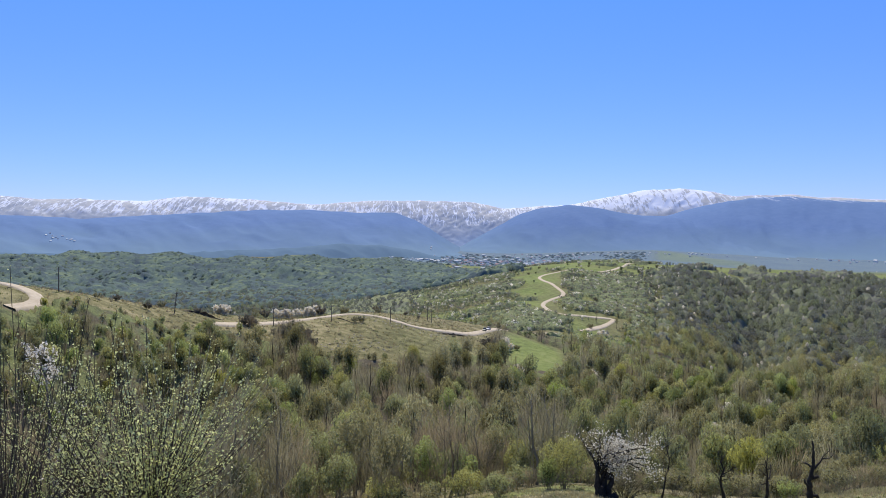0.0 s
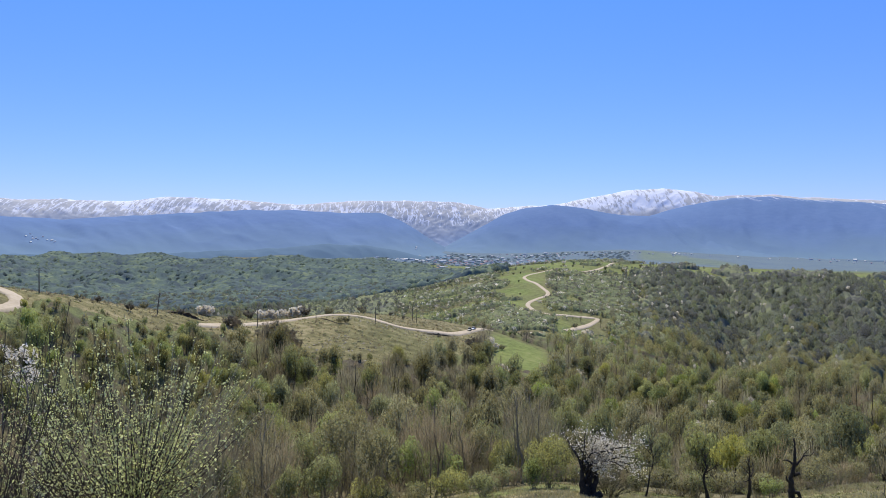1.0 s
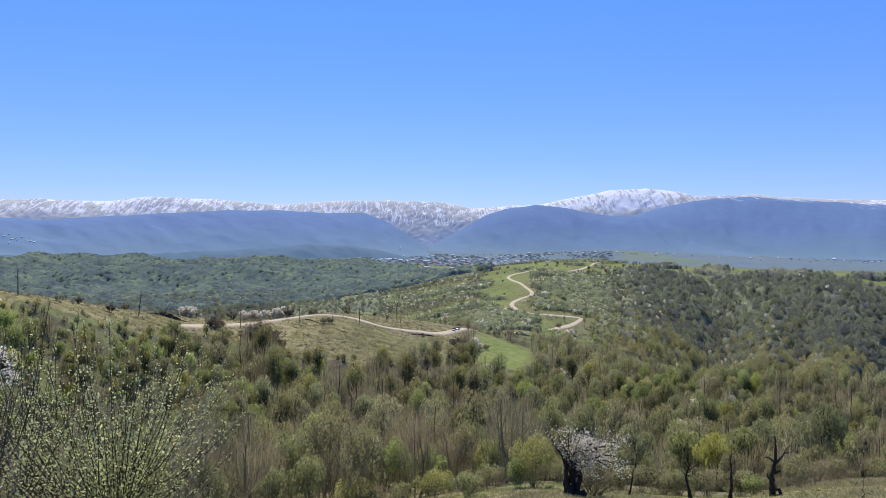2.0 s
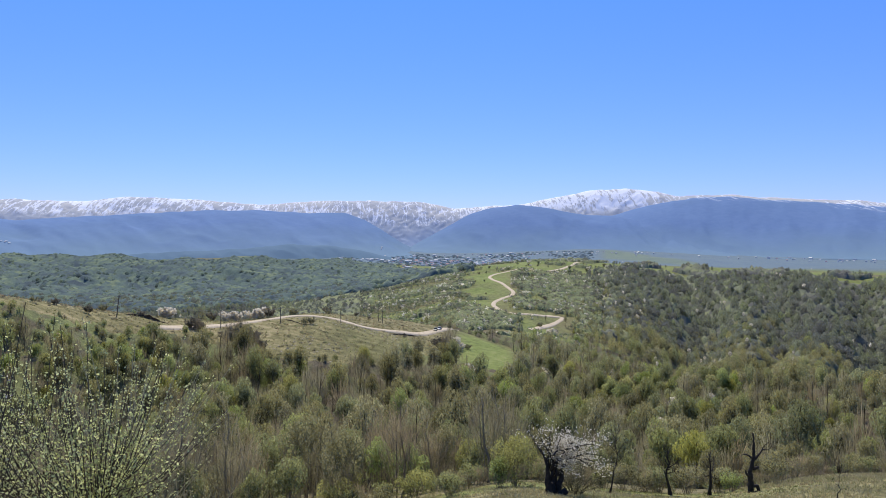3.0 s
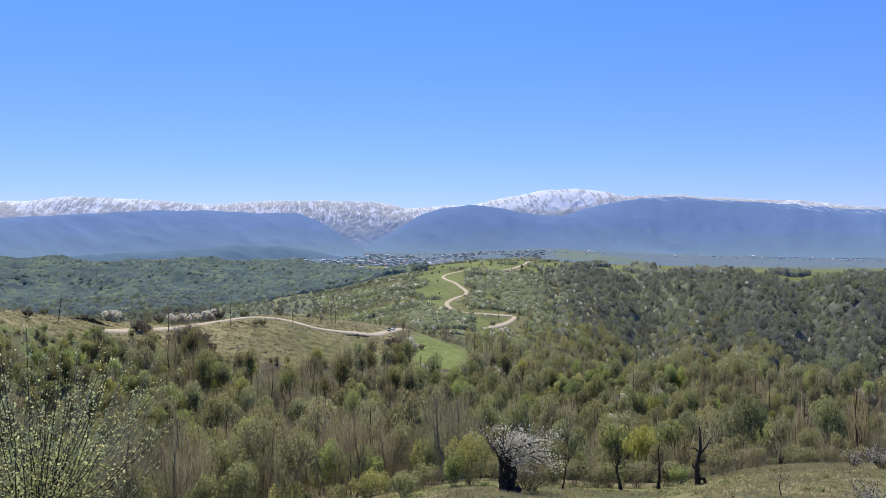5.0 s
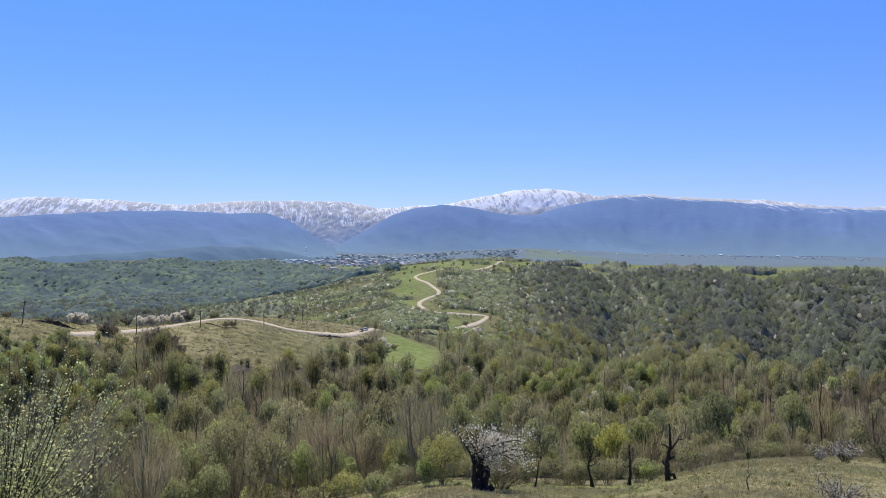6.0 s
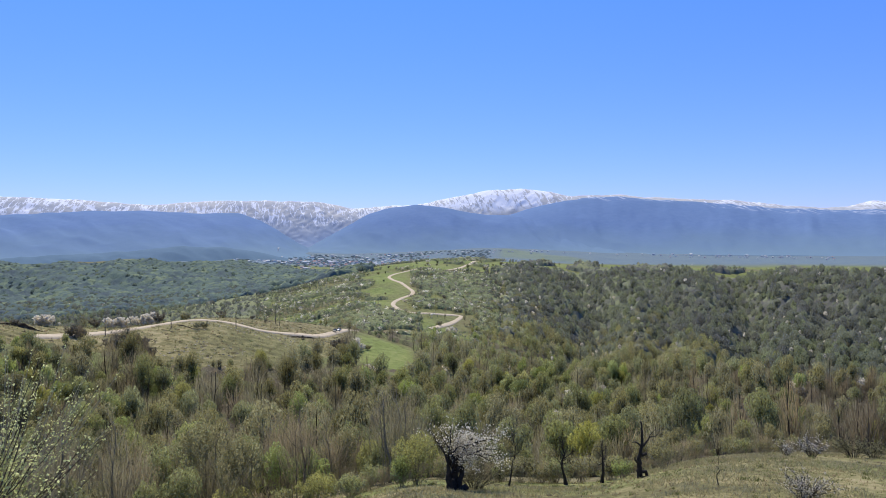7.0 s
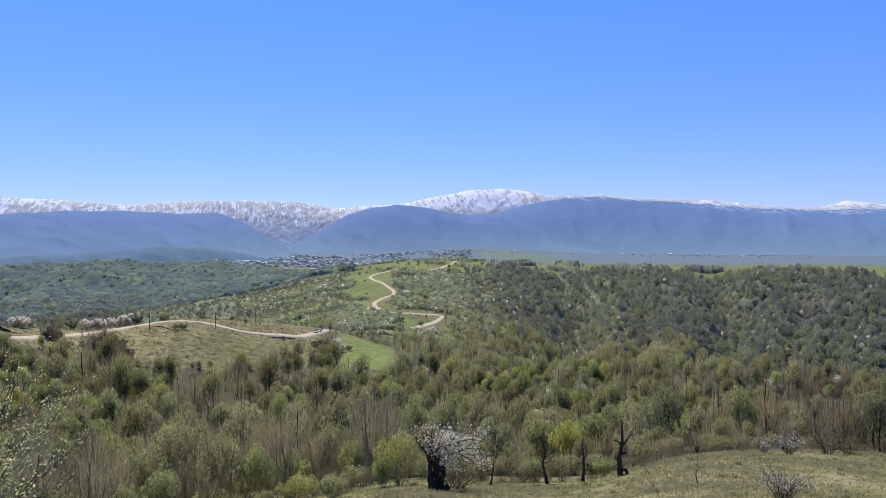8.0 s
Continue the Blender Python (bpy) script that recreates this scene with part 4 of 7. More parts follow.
        v, f, n = rounded(v, f, heart[2], 0.2, 0.75)
        tris.append(f[3] + count)
        V.append(v)
        N.append(n)
    return np.concatenate(V), {3: np.concatenate(tris), 4: np.concatenate(quads)}, np.concatenate(N)


def stem(seed, tall, limbs=5):
    """A straight young trunk with a few rising limbs."""
    rng = np.random.default_rng(seed)
    s = Soup()
    t = np.linspace(0, 1, 4)
    bend = np.cumsum(rng.normal(0, 0.018, (4, 2)), axis=0) * tall
    bend[0] = 0
    tube(s, np.column_stack([bend, t * tall * 0.9 - 0.5 * (t == 0)]), 0.015 * tall * (1 - 0.7 * t), 3)
    foot, tip = brush(rng, limbs, tall, 0.3 * tall, 0.5, 0.6)
    foot[:, :2] *= 0.1
    blades(s, foot, tip, 0.016 * tall, rng)
    return s


def bare_crown(seed, tall, wide, sprays, width, low=0.22):
    """A leafless crown: fine sprays that fan upwards from the trunk to an uneven, rounded top."""
    rng = np.random.default_rng(seed)
    lumps = [(int(rng.integers(1, 4)), rng.uniform(0, 6.28), rng.uniform(0.08, 0.2)) for _ in range(3)]
    a, q = rng.uniform(0, 6.28, sprays), np.sqrt(rng.uniform(0, 1, sprays))
    girth = wide * (1 + sum(w * np.sin(k * a + p) for k, p, w in lumps))
    top = tall * (1 - 0.30 * q**2.5) * (1 + 0.08 * np.sin(2 * a + lumps[0][1]))
    z = tall * (low + 0.25) + (top - tall * (low + 0.25)) * rng.uniform(0, 1, sprays) ** 0.6
    flare = np.clip((z / tall - low) / 0.4, 0.2, 1) ** 0.7
    tip = np.column_stack([np.cos(a) * girth * q * flare, np.sin(a) * girth * q * flare, z])
    drop = tall * rng.uniform(0.14, 0.34, sprays)
    foot = np.column_stack([tip[:, :2] * rng.uniform(0.45, 0.8, (sprays, 1)) + rng.normal(0, 0.05 * wide, (sprays, 2)), np.maximum(z - drop, 0.15 * tall)])
    s = Soup()
    blades(s, foot, tip, width * rng.uniform(0.6, 1.3, sprays), rng)
    v, f = s.arrays()
    v, f, n = rounded(v, f, 0.4 * tall, 0.25, 1.2)
    return v, f, n


def far_crown(seed, tall, spread, n, leaf):
    """A far tree: an uneven heap of leaf clumps over a short stem."""
    rng = np.random.default_rng(seed)
    s = Soup()
    lobes = rng.normal(0, 0.36, (4, 3)) * spread + np.array([0, 0, tall * 0.5])
    size = rng.uniform(0.45, 0.8, 4) * spread
    pick = rng.integers(0, 4, n)
    d = rng.normal(size=(n, 3))
    d[:, 2] = np.abs(d[:, 2]) * 1.2 - 0.45
    d /= np.linalg.norm(d, axis=1)[:, None]
    p = lobes[pick] + d * (size[pick] * rng.uniform(0.75, 1.05, n))[:, None]
    leaves(s, p, leaf, rng, quads=False, facing=d + np.array([0, 0, 0.35]), loose=0.35)
    tube(s, [(0, 0, -1), (0, 0, tall * 0.55)], [0.03 * tall, 0.015 * tall], 3)
    return s


def scatter(total, low, high, seed, b0=-36.5, b1=50.5):
    """Even random places over a sector between two distances."""
    rng = np.random.default_rng(seed)
    cell = math.sqrt(0.5 * radians(b1 - b0) * (high**2 - low**2) / total)
    gx, gy = np.meshgrid(np.arange(-high, high, cell), np.arange(0, high, cell))
    x, y = gx.ravel() + rng.uniform(-0.62, 0.62, gx.size) * cell, gy.ravel() + rng.uniform(-0.62, 0.62, gx.size) * cell
    r, b = np.hypot(x, y), np.degrees(np.arctan2(x, y))
    keep = (r > low) & (r < high) & (b > b0) & (b < b1)
    return x[keep], y[keep]


def off_roads(x, y, gap):
    ok = np.ones(len(x), bool)
    for line, width in ROAD_LINES:
        for p in line[::2]:
            ok &= (x - p[0]) ** 2 + (y - p[1]) ** 2 > (gap + width / 2) ** 2
    return ok


def open_ground(x, y, seed, bushes=0.04):
    """True where trees may stand: everywhere but in grass, where only a few do."""
    *_, scrub, grass = cover(x, y)
    rng = np.random.default_rng(seed)
    return rng.uniform(size=len(x)) > np.where(grass > 0.3, 1 - bushes, 0.12 * scrub)


def planted(templates, x, y, scale, seed, soft=(0.22, 1.0)):
    """All the trees of one kind in one mesh."""
    rng = np.random.default_rng(seed)
    z = height(x, y)
    which = rng.integers(0, len(templates), len(x))
    V, F, N, U, count = [], {3: [], 4: []}, [], [], 0
    tone = rng.uniform(-0.5, 0.5, len(x))
    for k, (v, f, *own) in enumerate(templates):
        i = np.where(which == k)[0]
        if not len(i) or not len(v):
            continue
        if own:
            nv = own[0]
        else:
            v, f, nv = rounded(v, f, 0.5 * v[:, 2].max(), *soft)
        a, s = rng.uniform(0, 6.28, len(i)), np.broadcast_to(scale, x.shape)[i] * rng.uniform(0.72, 1.25, len(i))
        ca, sa = np.cos(a)[:, None], np.sin(a)[:, None]
        q = np.stack([v[:, 0] * ca - v[:, 1] * sa, v[:, 0] * sa + v[:, 1] * ca, np.broadcast_to(v[:, 2], (len(i), len(v)))], -1) * s[:, None, None]
        q += np.stack([x[i], y[i], z[i] - 0.1], -1)[:, None]
        V.append(q.reshape(-1, 3))
        N.append(np.stack([nv[:, 0] * ca - nv[:, 1] * sa, nv[:, 0] * sa + nv[:, 1] * ca, np.broadcast_to(nv[:, 2], (len(i), len(nv)))], -1).reshape(-1, 3))
        U.append(np.repeat(tone[i], len(v)))
        for n in (3, 4):
            if len(f[n]):
                F[n].append((f[n][None] + (count + np.arange(len(i)) * len(v))[:, None, None]).reshape(-1, n))
        count += q.shape[0] * q.shape[1]
    return np.concatenate(V), {n: np.concatenate(F[n]) if F[n] else np.zeros((0, n), int) for n in (3, 4)}, np.concatenate(N), np.concatenate(U)


def stuff(name, vf, material, label, category):
    return tagged(new(name, mesh_from(name, vf[0], vf[1], material, True, vf[2], vf[3])), label, category, kind="stuff")


def tree_kinds(x, y, seed):
    """Which kind grows where: 0 bare, 1 opening leaves, 2 green, 3 bright green, 4 yellow-green, 5 reddish, 6 in blossom, 7 dark thicket."""
    rng = np.random.default_rng(seed)
    patch = relief(x, y, 45, seed % 97, 2) * 0.35 - 0.08 * (1 - smooth(-22, -6, np.degrees(np.arctan2(x, y)))) - 0.24 * np.exp(-(((np.degrees(np.arctan2(x, y)) + 5) / 7) ** 2))
    u = rng.uniform(size=len(x)) + patch * 0.6
    kind = np.digitize(u, [0.32, 0.65, 0.90, 0.945])
    kind = np.where(rng.uniform(size=len(x)) < 0.05, 5, kind)
    bearing = np.degrees(np.arctan2(x, y))
    kind = np.where((rng.uniform(size=len(x)) < 0.12 + 0.5 * smooth(26, 42, bearing)) & (kind < 2 + 3 * smooth(30, 42, bearing)), 7, kind)
    fresh = rng.uniform(size=len(x))          # young leaves come first on the warm slope below the spur
    kind = np.where((fresh < 0.3 * (1 - smooth(-21, -14, bearing))) & (kind < 3), np.where(fresh < 0.05, 4, np.where(fresh < 0.11, 3, 2)), kind)
    return np.where(rng.uniform(size=len(x)) < 0.003 + 0.005 * smooth(-8, 0, bearing), 6, kind)


KINDS = [("bare grey-brown broadleaf tree", None), ("broadleaf tree with opening olive leaves", LEAF_OLIVE), ("broadleaf tree in fresh green leaf", LEAF_GREEN),
         ("broadleaf tree in bright green leaf", LEAF_BRIGHT), ("broadleaf tree in yellow-green leaf", LEAF_YELLOW),
         ("broadleaf tree with reddish-brown buds", LEAF_RUST), ("wild fruit tree in white blossom", PETAL), ("dark leafless thicket tree", None)]
NEAR = 106.0          # trees nearer than this are things of their own

# -- middle distance: woods on the near slopes
def joined(meshes):
    V, F, count = [], {3: [], 4: []}, 0
    for v, f, *_ in meshes:
        V.append(v)
        for n in (3, 4):
            F[n].append(f[n] + count)
        count += len(v)
    return np.concatenate(V), {n: np.concatenate(F[n]) for n in (3, 4)}, np.concatenate([m[2] for m in meshes]), np.concatenate([m[3] for m in meshes])


NEARER = 300.0
mx, my = scatter(2150, NEAR, NEARER, 101)
ax, ay = scatter(4300, NEARER, 620, 105)
lx, ly = scatter(430, NEAR, 240, 106, -36.5, -9.0)
mx, my = np.concatenate([mx, ax, lx]), np.concatenate([my, ay, ly])
mr = np.hypot(mx, my)
# thinner woods further off, and low growth only below the meadow
fade = np.random.default_rng(104).uniform(size=len(mx)) > 0.75 * smooth(420, 620, mr)
*_, behind = cover(mx * (1 + 38 / mr), my * (1 + 38 / mr))
glade = (behind > 0.4) & (mx > 0.078 * my) & (mx < 0.21 * my) & (mr < 430) & (mr > 150)
low_growth = (mx > 0.075 * my) & (mx < 0.2 * my) & (mr > 385)
ok = open_ground(mx, my, 102, 0.006) & off_roads(mx, my, 3.5) & (off_roads(mx, my, 16) | ~low_growth) & fade & ~glade & (~low_growth | (np.random.default_rng(107).uniform(size=len(mx)) < 0.5))
mx, my = mx[ok], my[ok]
mr, mb = np.hypot(mx, my), np.degrees(np.arctan2(mx, my))
mk = tree_kinds(mx, my, 103)
# trees stay low where the grassy spur rises behind them
*_, behind = cover(mx * (1 + 22 / mr), my * (1 + 22 / mr))
grown = np.where(behind > 0.4, 0.55, 1.0) * np.interp(mb, [-36, -22, -12, 0, 50], [0.62, 0.74, 1.0, 1.0, 0.95]) * (1 - 0.25 * smooth(380, 520, mr)) * np.where((mx > 0.075 * my) & (mx < 0.2 * my) & (mr > 385), 0.45, 1.0)
trunks = []
for kind, (words, _) in enumerate(KINDS):
    for far in (0, 1):
        pick = (mk == kind) & ((mr > NEARER) == bool(far))
        if not pick.any():
            continue
        stems, made = [], []
        for v in range(7):
            tall = (11.5, 11.5, 11.0, 11.0, 9.0, 11.5, 6.5, 9.0)[kind] * (0.72, 1, 1.15, 0.62, 1.05, 0.88, 0.8)[v]
            wide = (0.24, 0.25, 0.27, 0.29, 0.30, 0.22, 0.36, 0.24)[kind] * tall * (1, 0.9, 0.85, 1.15, 1.0, 1.1, 0.8)[v]
            seed = 200 + 20 * kind + v
            if kind in (0, 5, 7):
                made.append(bare_crown(seed, tall, wide * 1.15, (190, 75)[far], (0.085, 0.17)[far]))
            else:
                made.append(soft_crown(seed, tall, wide * (1.0, 1.06)[far], (0.34, 0.24)[far], (5, 3)[far], (4, 3)[far], (7, 6)[far], (110, 34)[far], (0.06, 0.13)[far], 0.3))
            stems.append(stem(seed, tall, (5, 3)[far]).arrays())
        place = (mx[pick], my[pick], grown[pick], 300 + 10 * far + kind)
        trunks.append(planted(stems, *place))
        stuff("woodland_crowns", planted(made, *place), CROWNS[kind], "crowns of " + words.replace("tree", "trees") + " on the slopes", "woodland")
stuff("woodland_trunks", joined(trunks), BARK_BROWN, "dark trunks and limbs of the slope woods", "woodland")

# -- low growth between the trees, and scrub on the ridge
sx, sy = scatter(14000, 400, 1100, 151, -7.0, 20.0)
*_, open_scrub, grass = cover(sx, sy)
lie = relief(sx + 0.8 * sy, sy * 0.5, 70, 152, 3)
ok = (open_scrub > 0.3) & (grass < 0.5) & off_roads(sx, sy, np.where(np.hypot(sx, sy) < 620, 11, 4)) & (lie > -0.5) & ((grass < 0.3) | (np.random.default_rng(154).uniform(size=len(sx)) < 0.4))
sx, sy = sx[ok], sy[ok]
sk = np.digitize(np.random.default_rng(153).uniform(size=len(sx)), [0.45, 0.72, 0.89])
for kind, (material, words) in enumerate(((SCRUB_OLIVE, "olive budding scrub"), (SCRUB_GREY, "grey twiggy scrub"), (SCRUB_GREEN, "fresh green scrub"), (PETAL, "white blossoming scrub"))):
    made = [far_crown(460 + 10 * kind + v, 4.4, 2.0, 22, 0.9).arrays() for v in range(5)]
    stuff("ridge_scrub", planted(made, sx[sk == kind], sy[sk == kind], 1.0, 470 + kind, (0.3, 1.3)), material, words + " on the far ridge", "scrub")

def canopy(name, b0, b1, step, low, high, grow_by, cell, tall, seed, material, label, bare, ragged=0.22, greener=1.0):
    """A closed canopy as one rolling sheet: a dome for every tree, each with its own height, width and tone; bare(x, y) is where no trees stand."""
    b = np.radians(np.arange(b0, b1, step))
    r = np.geomspace(low, high, int(math.log(high / low) / grow_by))
    B, Rr = np.meshgrid(b, r, indexing="ij")
    x, y = (Rr * np.sin(B)).ravel(), (Rr * np.cos(B)).ravel()
    x, y = x + 0.25 * cell * relief(x, y, cell * 0.7, seed + 5, 2), y + 0.25 * cell * relief(x, y, cell * 0.7, seed + 6, 2)
    ix, iy = np.floor(x / cell).astype(np.int64), np.floor(y / cell).astype(np.int64)
    best, tone = np.full(len(x), 0.05 * tall), np.zeros(len(x))
    for dx in (-1, 0, 1):
        for dy in (-1, 0, 1):
            jx, jy = ix + dx, iy + dy
            h = [lattice(jx, jy, seed + k) for k in range(5)]
            px, py = (jx + 0.1 + 0.8 * h[0]) * cell, (jy + 0.1 + 0.8 * h[1]) * cell
            wide = cell * (0.55 + 0.45 * h[2])
            d = np.hypot(x - px, y - py) / wide
            dome = tall * (0.55 + 0.6 * h[3]) * np.sqrt(np.clip(1 - d * d, 0, 1))
            dome = dome * (1 + ragged * relief(x + 40 * h[0], y + 40 * h[1], 0.42 * cell, seed + 8, 2))
            tone = np.where(dome > best, h[4] - 0.5, tone)
            best = np.maximum(best, dome)
    tone = tone + greener * 0.3 * (1 - smooth(13, 22, np.degrees(np.arctan2(x, y)))) + (1 - greener) * (0.17 - 0.22 * np.exp(-(((np.degrees(np.arctan2(x, y)) + 5) / 7) ** 2)) + 0.28 * (1 - smooth(-22, -6, np.degrees(np.arctan2(x, y))))) * (np.hypot(x, y) < 600) + greener * 0.3 * (1 - smooth(440, 640, np.hypot(x, y))) - 0.4 * smooth(24, 44, np.degrees(np.arctan2(x, y)))
    rim = np.zeros(B.shape, bool)
    rim[0], rim[-1], rim[:, 0], rim[:, -1] = True, True, True, True
    best = np.where(bare(x, y) | rim.ravel(), -3.0, best)
    z = height(x, y) + best
    na, nr = B.shape
    i, j = np.meshgrid(np.arange(na - 1), np.arange(nr - 1), indexing="ij")
    f = np.stack([i * nr + j, i * nr + j + 1, (i + 1) * nr + j + 1, (i + 1) * nr + j], -1).reshape(-1, 4)
    f = f[(best[f] > -2).any(1)]
    return tagged(new(name, mesh_from(name, np.stack([x, y, z], -1), {4: f}, material, True, None, tone)), label, "woodland", kind="stuff")


def hillside_bare(x, y):
    *_, scrub, grass = cover(x, y)
    over = (np.hypot(x, y) > along(np.degrees(np.arctan2(x, y)), RIDGE_R) - 12) & (x > 0.28 * y)
    return over | (grass > 0.3) | (scrub > 0.35) | ~off_roads(x, y, 10) | (np.hypot(x, y) < 555 + 110 * relief(x, y, 55, 163, 3))


def ridge_bare(x, y):
    *_, scrub, grass = cover(x, y)
    lie = relief(x + 0.8 * y, y * 0.5, 70, 152, 3)
    return (grass > 0.35) | (scrub < 0.25) | (lie < np.where((np.hypot(x, y) < 640) | (x > 0.185 * y), -0.42, -0.1)) | ~off_roads(x, y, np.where(np.hypot(x, y) < 620, 13, 8))


def near_bare(x, y):
    *_, scrub, grass = cover(x, y)
    r = np.hypot(x, y)
    return (grass > 0.2) | (scrub > 0.35) | ~off_roads(x, y, 3) | (r < 128 + 25 * relief(x, y, 14, 164, 2)) | (r > 570 + 110 * relief(x, y, 55, 163, 3))


def lowland_bare(x, y):
    r, b = np.hypot(x, y), np.degrees(np.arctan2(x, y))
    *_, grass = cover(x, y)
    return (grass > 0.3) | (r > 2500 - 420 * smooth(-6, 1.5, b + 2 * relief(x, y, 130, 183, 2)) + 60 * relief(x, y, 90, 185, 2)) | (b > 6.5)


canopy("wood_canopy", -36.5, 50.5, 0.33, 112, 700, 0.0075, 4.3, 2.8, 201, WOOD_CANOPY, "soft mixed canopy of budding young trees on the slopes", near_bare, 0.35, 0.0)
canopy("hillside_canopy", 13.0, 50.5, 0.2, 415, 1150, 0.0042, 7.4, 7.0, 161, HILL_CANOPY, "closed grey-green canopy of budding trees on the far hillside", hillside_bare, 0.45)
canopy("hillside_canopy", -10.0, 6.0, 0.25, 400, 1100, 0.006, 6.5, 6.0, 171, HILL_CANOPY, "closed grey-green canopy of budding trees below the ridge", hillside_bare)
canopy("ridge_scrub", -8.0, 17.0, 0.2, 395, 1080, 0.0045, 4.6, 3.6, 191, SCRUB_CANOPY, "dense grey-green scrub on the far ridge", ridge_bare)
canopy("lowland_canopy", -37.0, 9.0, 0.2, 900, 2640, 0.0046, 11.0, 9.0, 181, FAR_HAZED_CANOPY, "closed green canopy of the rolling lowland woods", lowland_bare, greener=0.0)

# -- the wooded hillside across the valley, and the ridge
fx, fy = scatter(13500, 500, 1130, 111, -30.0, 50.5)
ex, ey = scatter(1000, 520, 680, 116, 9.0, 50.5)
fx, fy = np.append(fx, ex), np.append(fy, ey)
crest = (fx > 0.05 * fy) & (fx < 0.17 * fy) & (np.hypot(fx, fy) > 760)          # the ridge's bare end above the town
crest = crest | ((np.hypot(fx, fy) > along(np.degrees(np.arctan2(fx, fy)), RIDGE_R) - 5) & (fx > 0.28 * fy))
fx, fy = fx[~crest], fy[~crest]
ok = open_ground(fx, fy, 112, 0.05) & ((np.degrees(np.arctan2(fx, fy)) > -8) | (np.hypot(fx, fy) > 640)) & off_roads(fx, fy, 9)
fx, fy = fx[ok], fy[ok]
fk = np.array([0, 0, 1, 0, 1, 2, 0, 2, 1, 2])[np.digitize(np.random.default_rng(113).uniform(size=len(fx)) + 0.5 * relief(fx, fy, 130, 114, 3) - 0.15 * smooth(24, 44, np.degrees(np.arctan2(fx, fy))) + 0.3 * (1 - smooth(440, 640, np.hypot(fx, fy))), np.linspace(0.05, 0.95, 9))]
*_, open_scrub, _ = cover(fx, fy)
fk = np.where(np.random.default_rng(115).uniform(size=len(fx)) < (0.008 + 0.018 * smooth(6, 12, np.degrees(np.arctan2(fx, fy))) + 0.05 * np.exp(-(((np.degrees(np.arctan2(fx, fy)) - 16.5) / 3.5) ** 2))) * (open_scrub < 0.5), 3, fk)
small = (1 - 0.5 * open_scrub) * (1 - 0.45 * smooth(890, 960, np.hypot(fx, fy)) * (fx > 0.17 * fy)) * np.interp(np.degrees(np.arctan2(fx, fy)), [-14, -4, 9, 13, 20], [0.75, 0.64, 0.6, 0.62, 1.0])
# nearer trees keep warmer crowns; those beyond have haze in their colour
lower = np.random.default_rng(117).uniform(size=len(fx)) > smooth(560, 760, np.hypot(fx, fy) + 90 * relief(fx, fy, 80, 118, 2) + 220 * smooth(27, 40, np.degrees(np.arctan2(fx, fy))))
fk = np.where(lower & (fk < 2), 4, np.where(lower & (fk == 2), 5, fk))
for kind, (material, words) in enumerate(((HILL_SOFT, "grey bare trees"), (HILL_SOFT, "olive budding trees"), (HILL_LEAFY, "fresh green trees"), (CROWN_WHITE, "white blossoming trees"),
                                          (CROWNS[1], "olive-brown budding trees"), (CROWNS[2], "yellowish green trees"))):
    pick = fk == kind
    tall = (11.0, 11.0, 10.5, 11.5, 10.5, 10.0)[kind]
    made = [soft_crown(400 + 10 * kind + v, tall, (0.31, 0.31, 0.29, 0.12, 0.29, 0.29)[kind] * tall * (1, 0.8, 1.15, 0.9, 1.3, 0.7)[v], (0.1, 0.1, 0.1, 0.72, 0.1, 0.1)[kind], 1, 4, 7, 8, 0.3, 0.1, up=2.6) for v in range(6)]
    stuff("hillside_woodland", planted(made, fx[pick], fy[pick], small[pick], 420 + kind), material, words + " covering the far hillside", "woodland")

# -- the rolling woods below the mountains
gx, gy = scatter(13500, 900, 2620, 121, -37.0, 8.0)
r, b = np.hypot(gx, gy), np.degrees(np.arctan2(gx, gy))
ok = ~lowland_bare(gx, gy) & (np.random.default_rng(122).uniform(size=len(gx)) > 0.1) & open_ground(gx, gy, 123)
gx, gy = gx[ok], gy[ok]
gk = (np.random.default_rng(124).uniform(size=len(gx)) + 0.6 * relief(gx, gy, 260, 125, 3) > 0.42).astype(int)
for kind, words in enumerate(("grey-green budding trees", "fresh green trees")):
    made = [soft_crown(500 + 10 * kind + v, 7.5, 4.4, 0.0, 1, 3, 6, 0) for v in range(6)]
    stuff("distant_woodland", planted(made, gx[gk == kind], gy[gk == kind], 1.0, 520 + kind), FAR_HAZED_CROWNS, words + " covering the rolling lowland", "woodland")

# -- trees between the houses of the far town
# crown colours nearly blue: the haze before these trees is put into them
VALLEY_HAZED = crown_material("valley_tree_crowns", (0.125, 0.18, 0.222), (0.15, 0.205, 0.23), (0.18, 0.23, 0.23), 0.3, 0.006, 0.6, 0.6, 0.3, 0.52)
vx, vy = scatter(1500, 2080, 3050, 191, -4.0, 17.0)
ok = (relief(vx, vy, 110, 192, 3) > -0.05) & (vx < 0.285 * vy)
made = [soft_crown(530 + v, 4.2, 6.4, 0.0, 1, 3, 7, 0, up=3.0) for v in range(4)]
stuff("valley_trees", planted(made, vx[ok], vy[ok], 1.0, 193), VALLEY_HAZED, "hazy trees between the houses of the far town", "woodland")

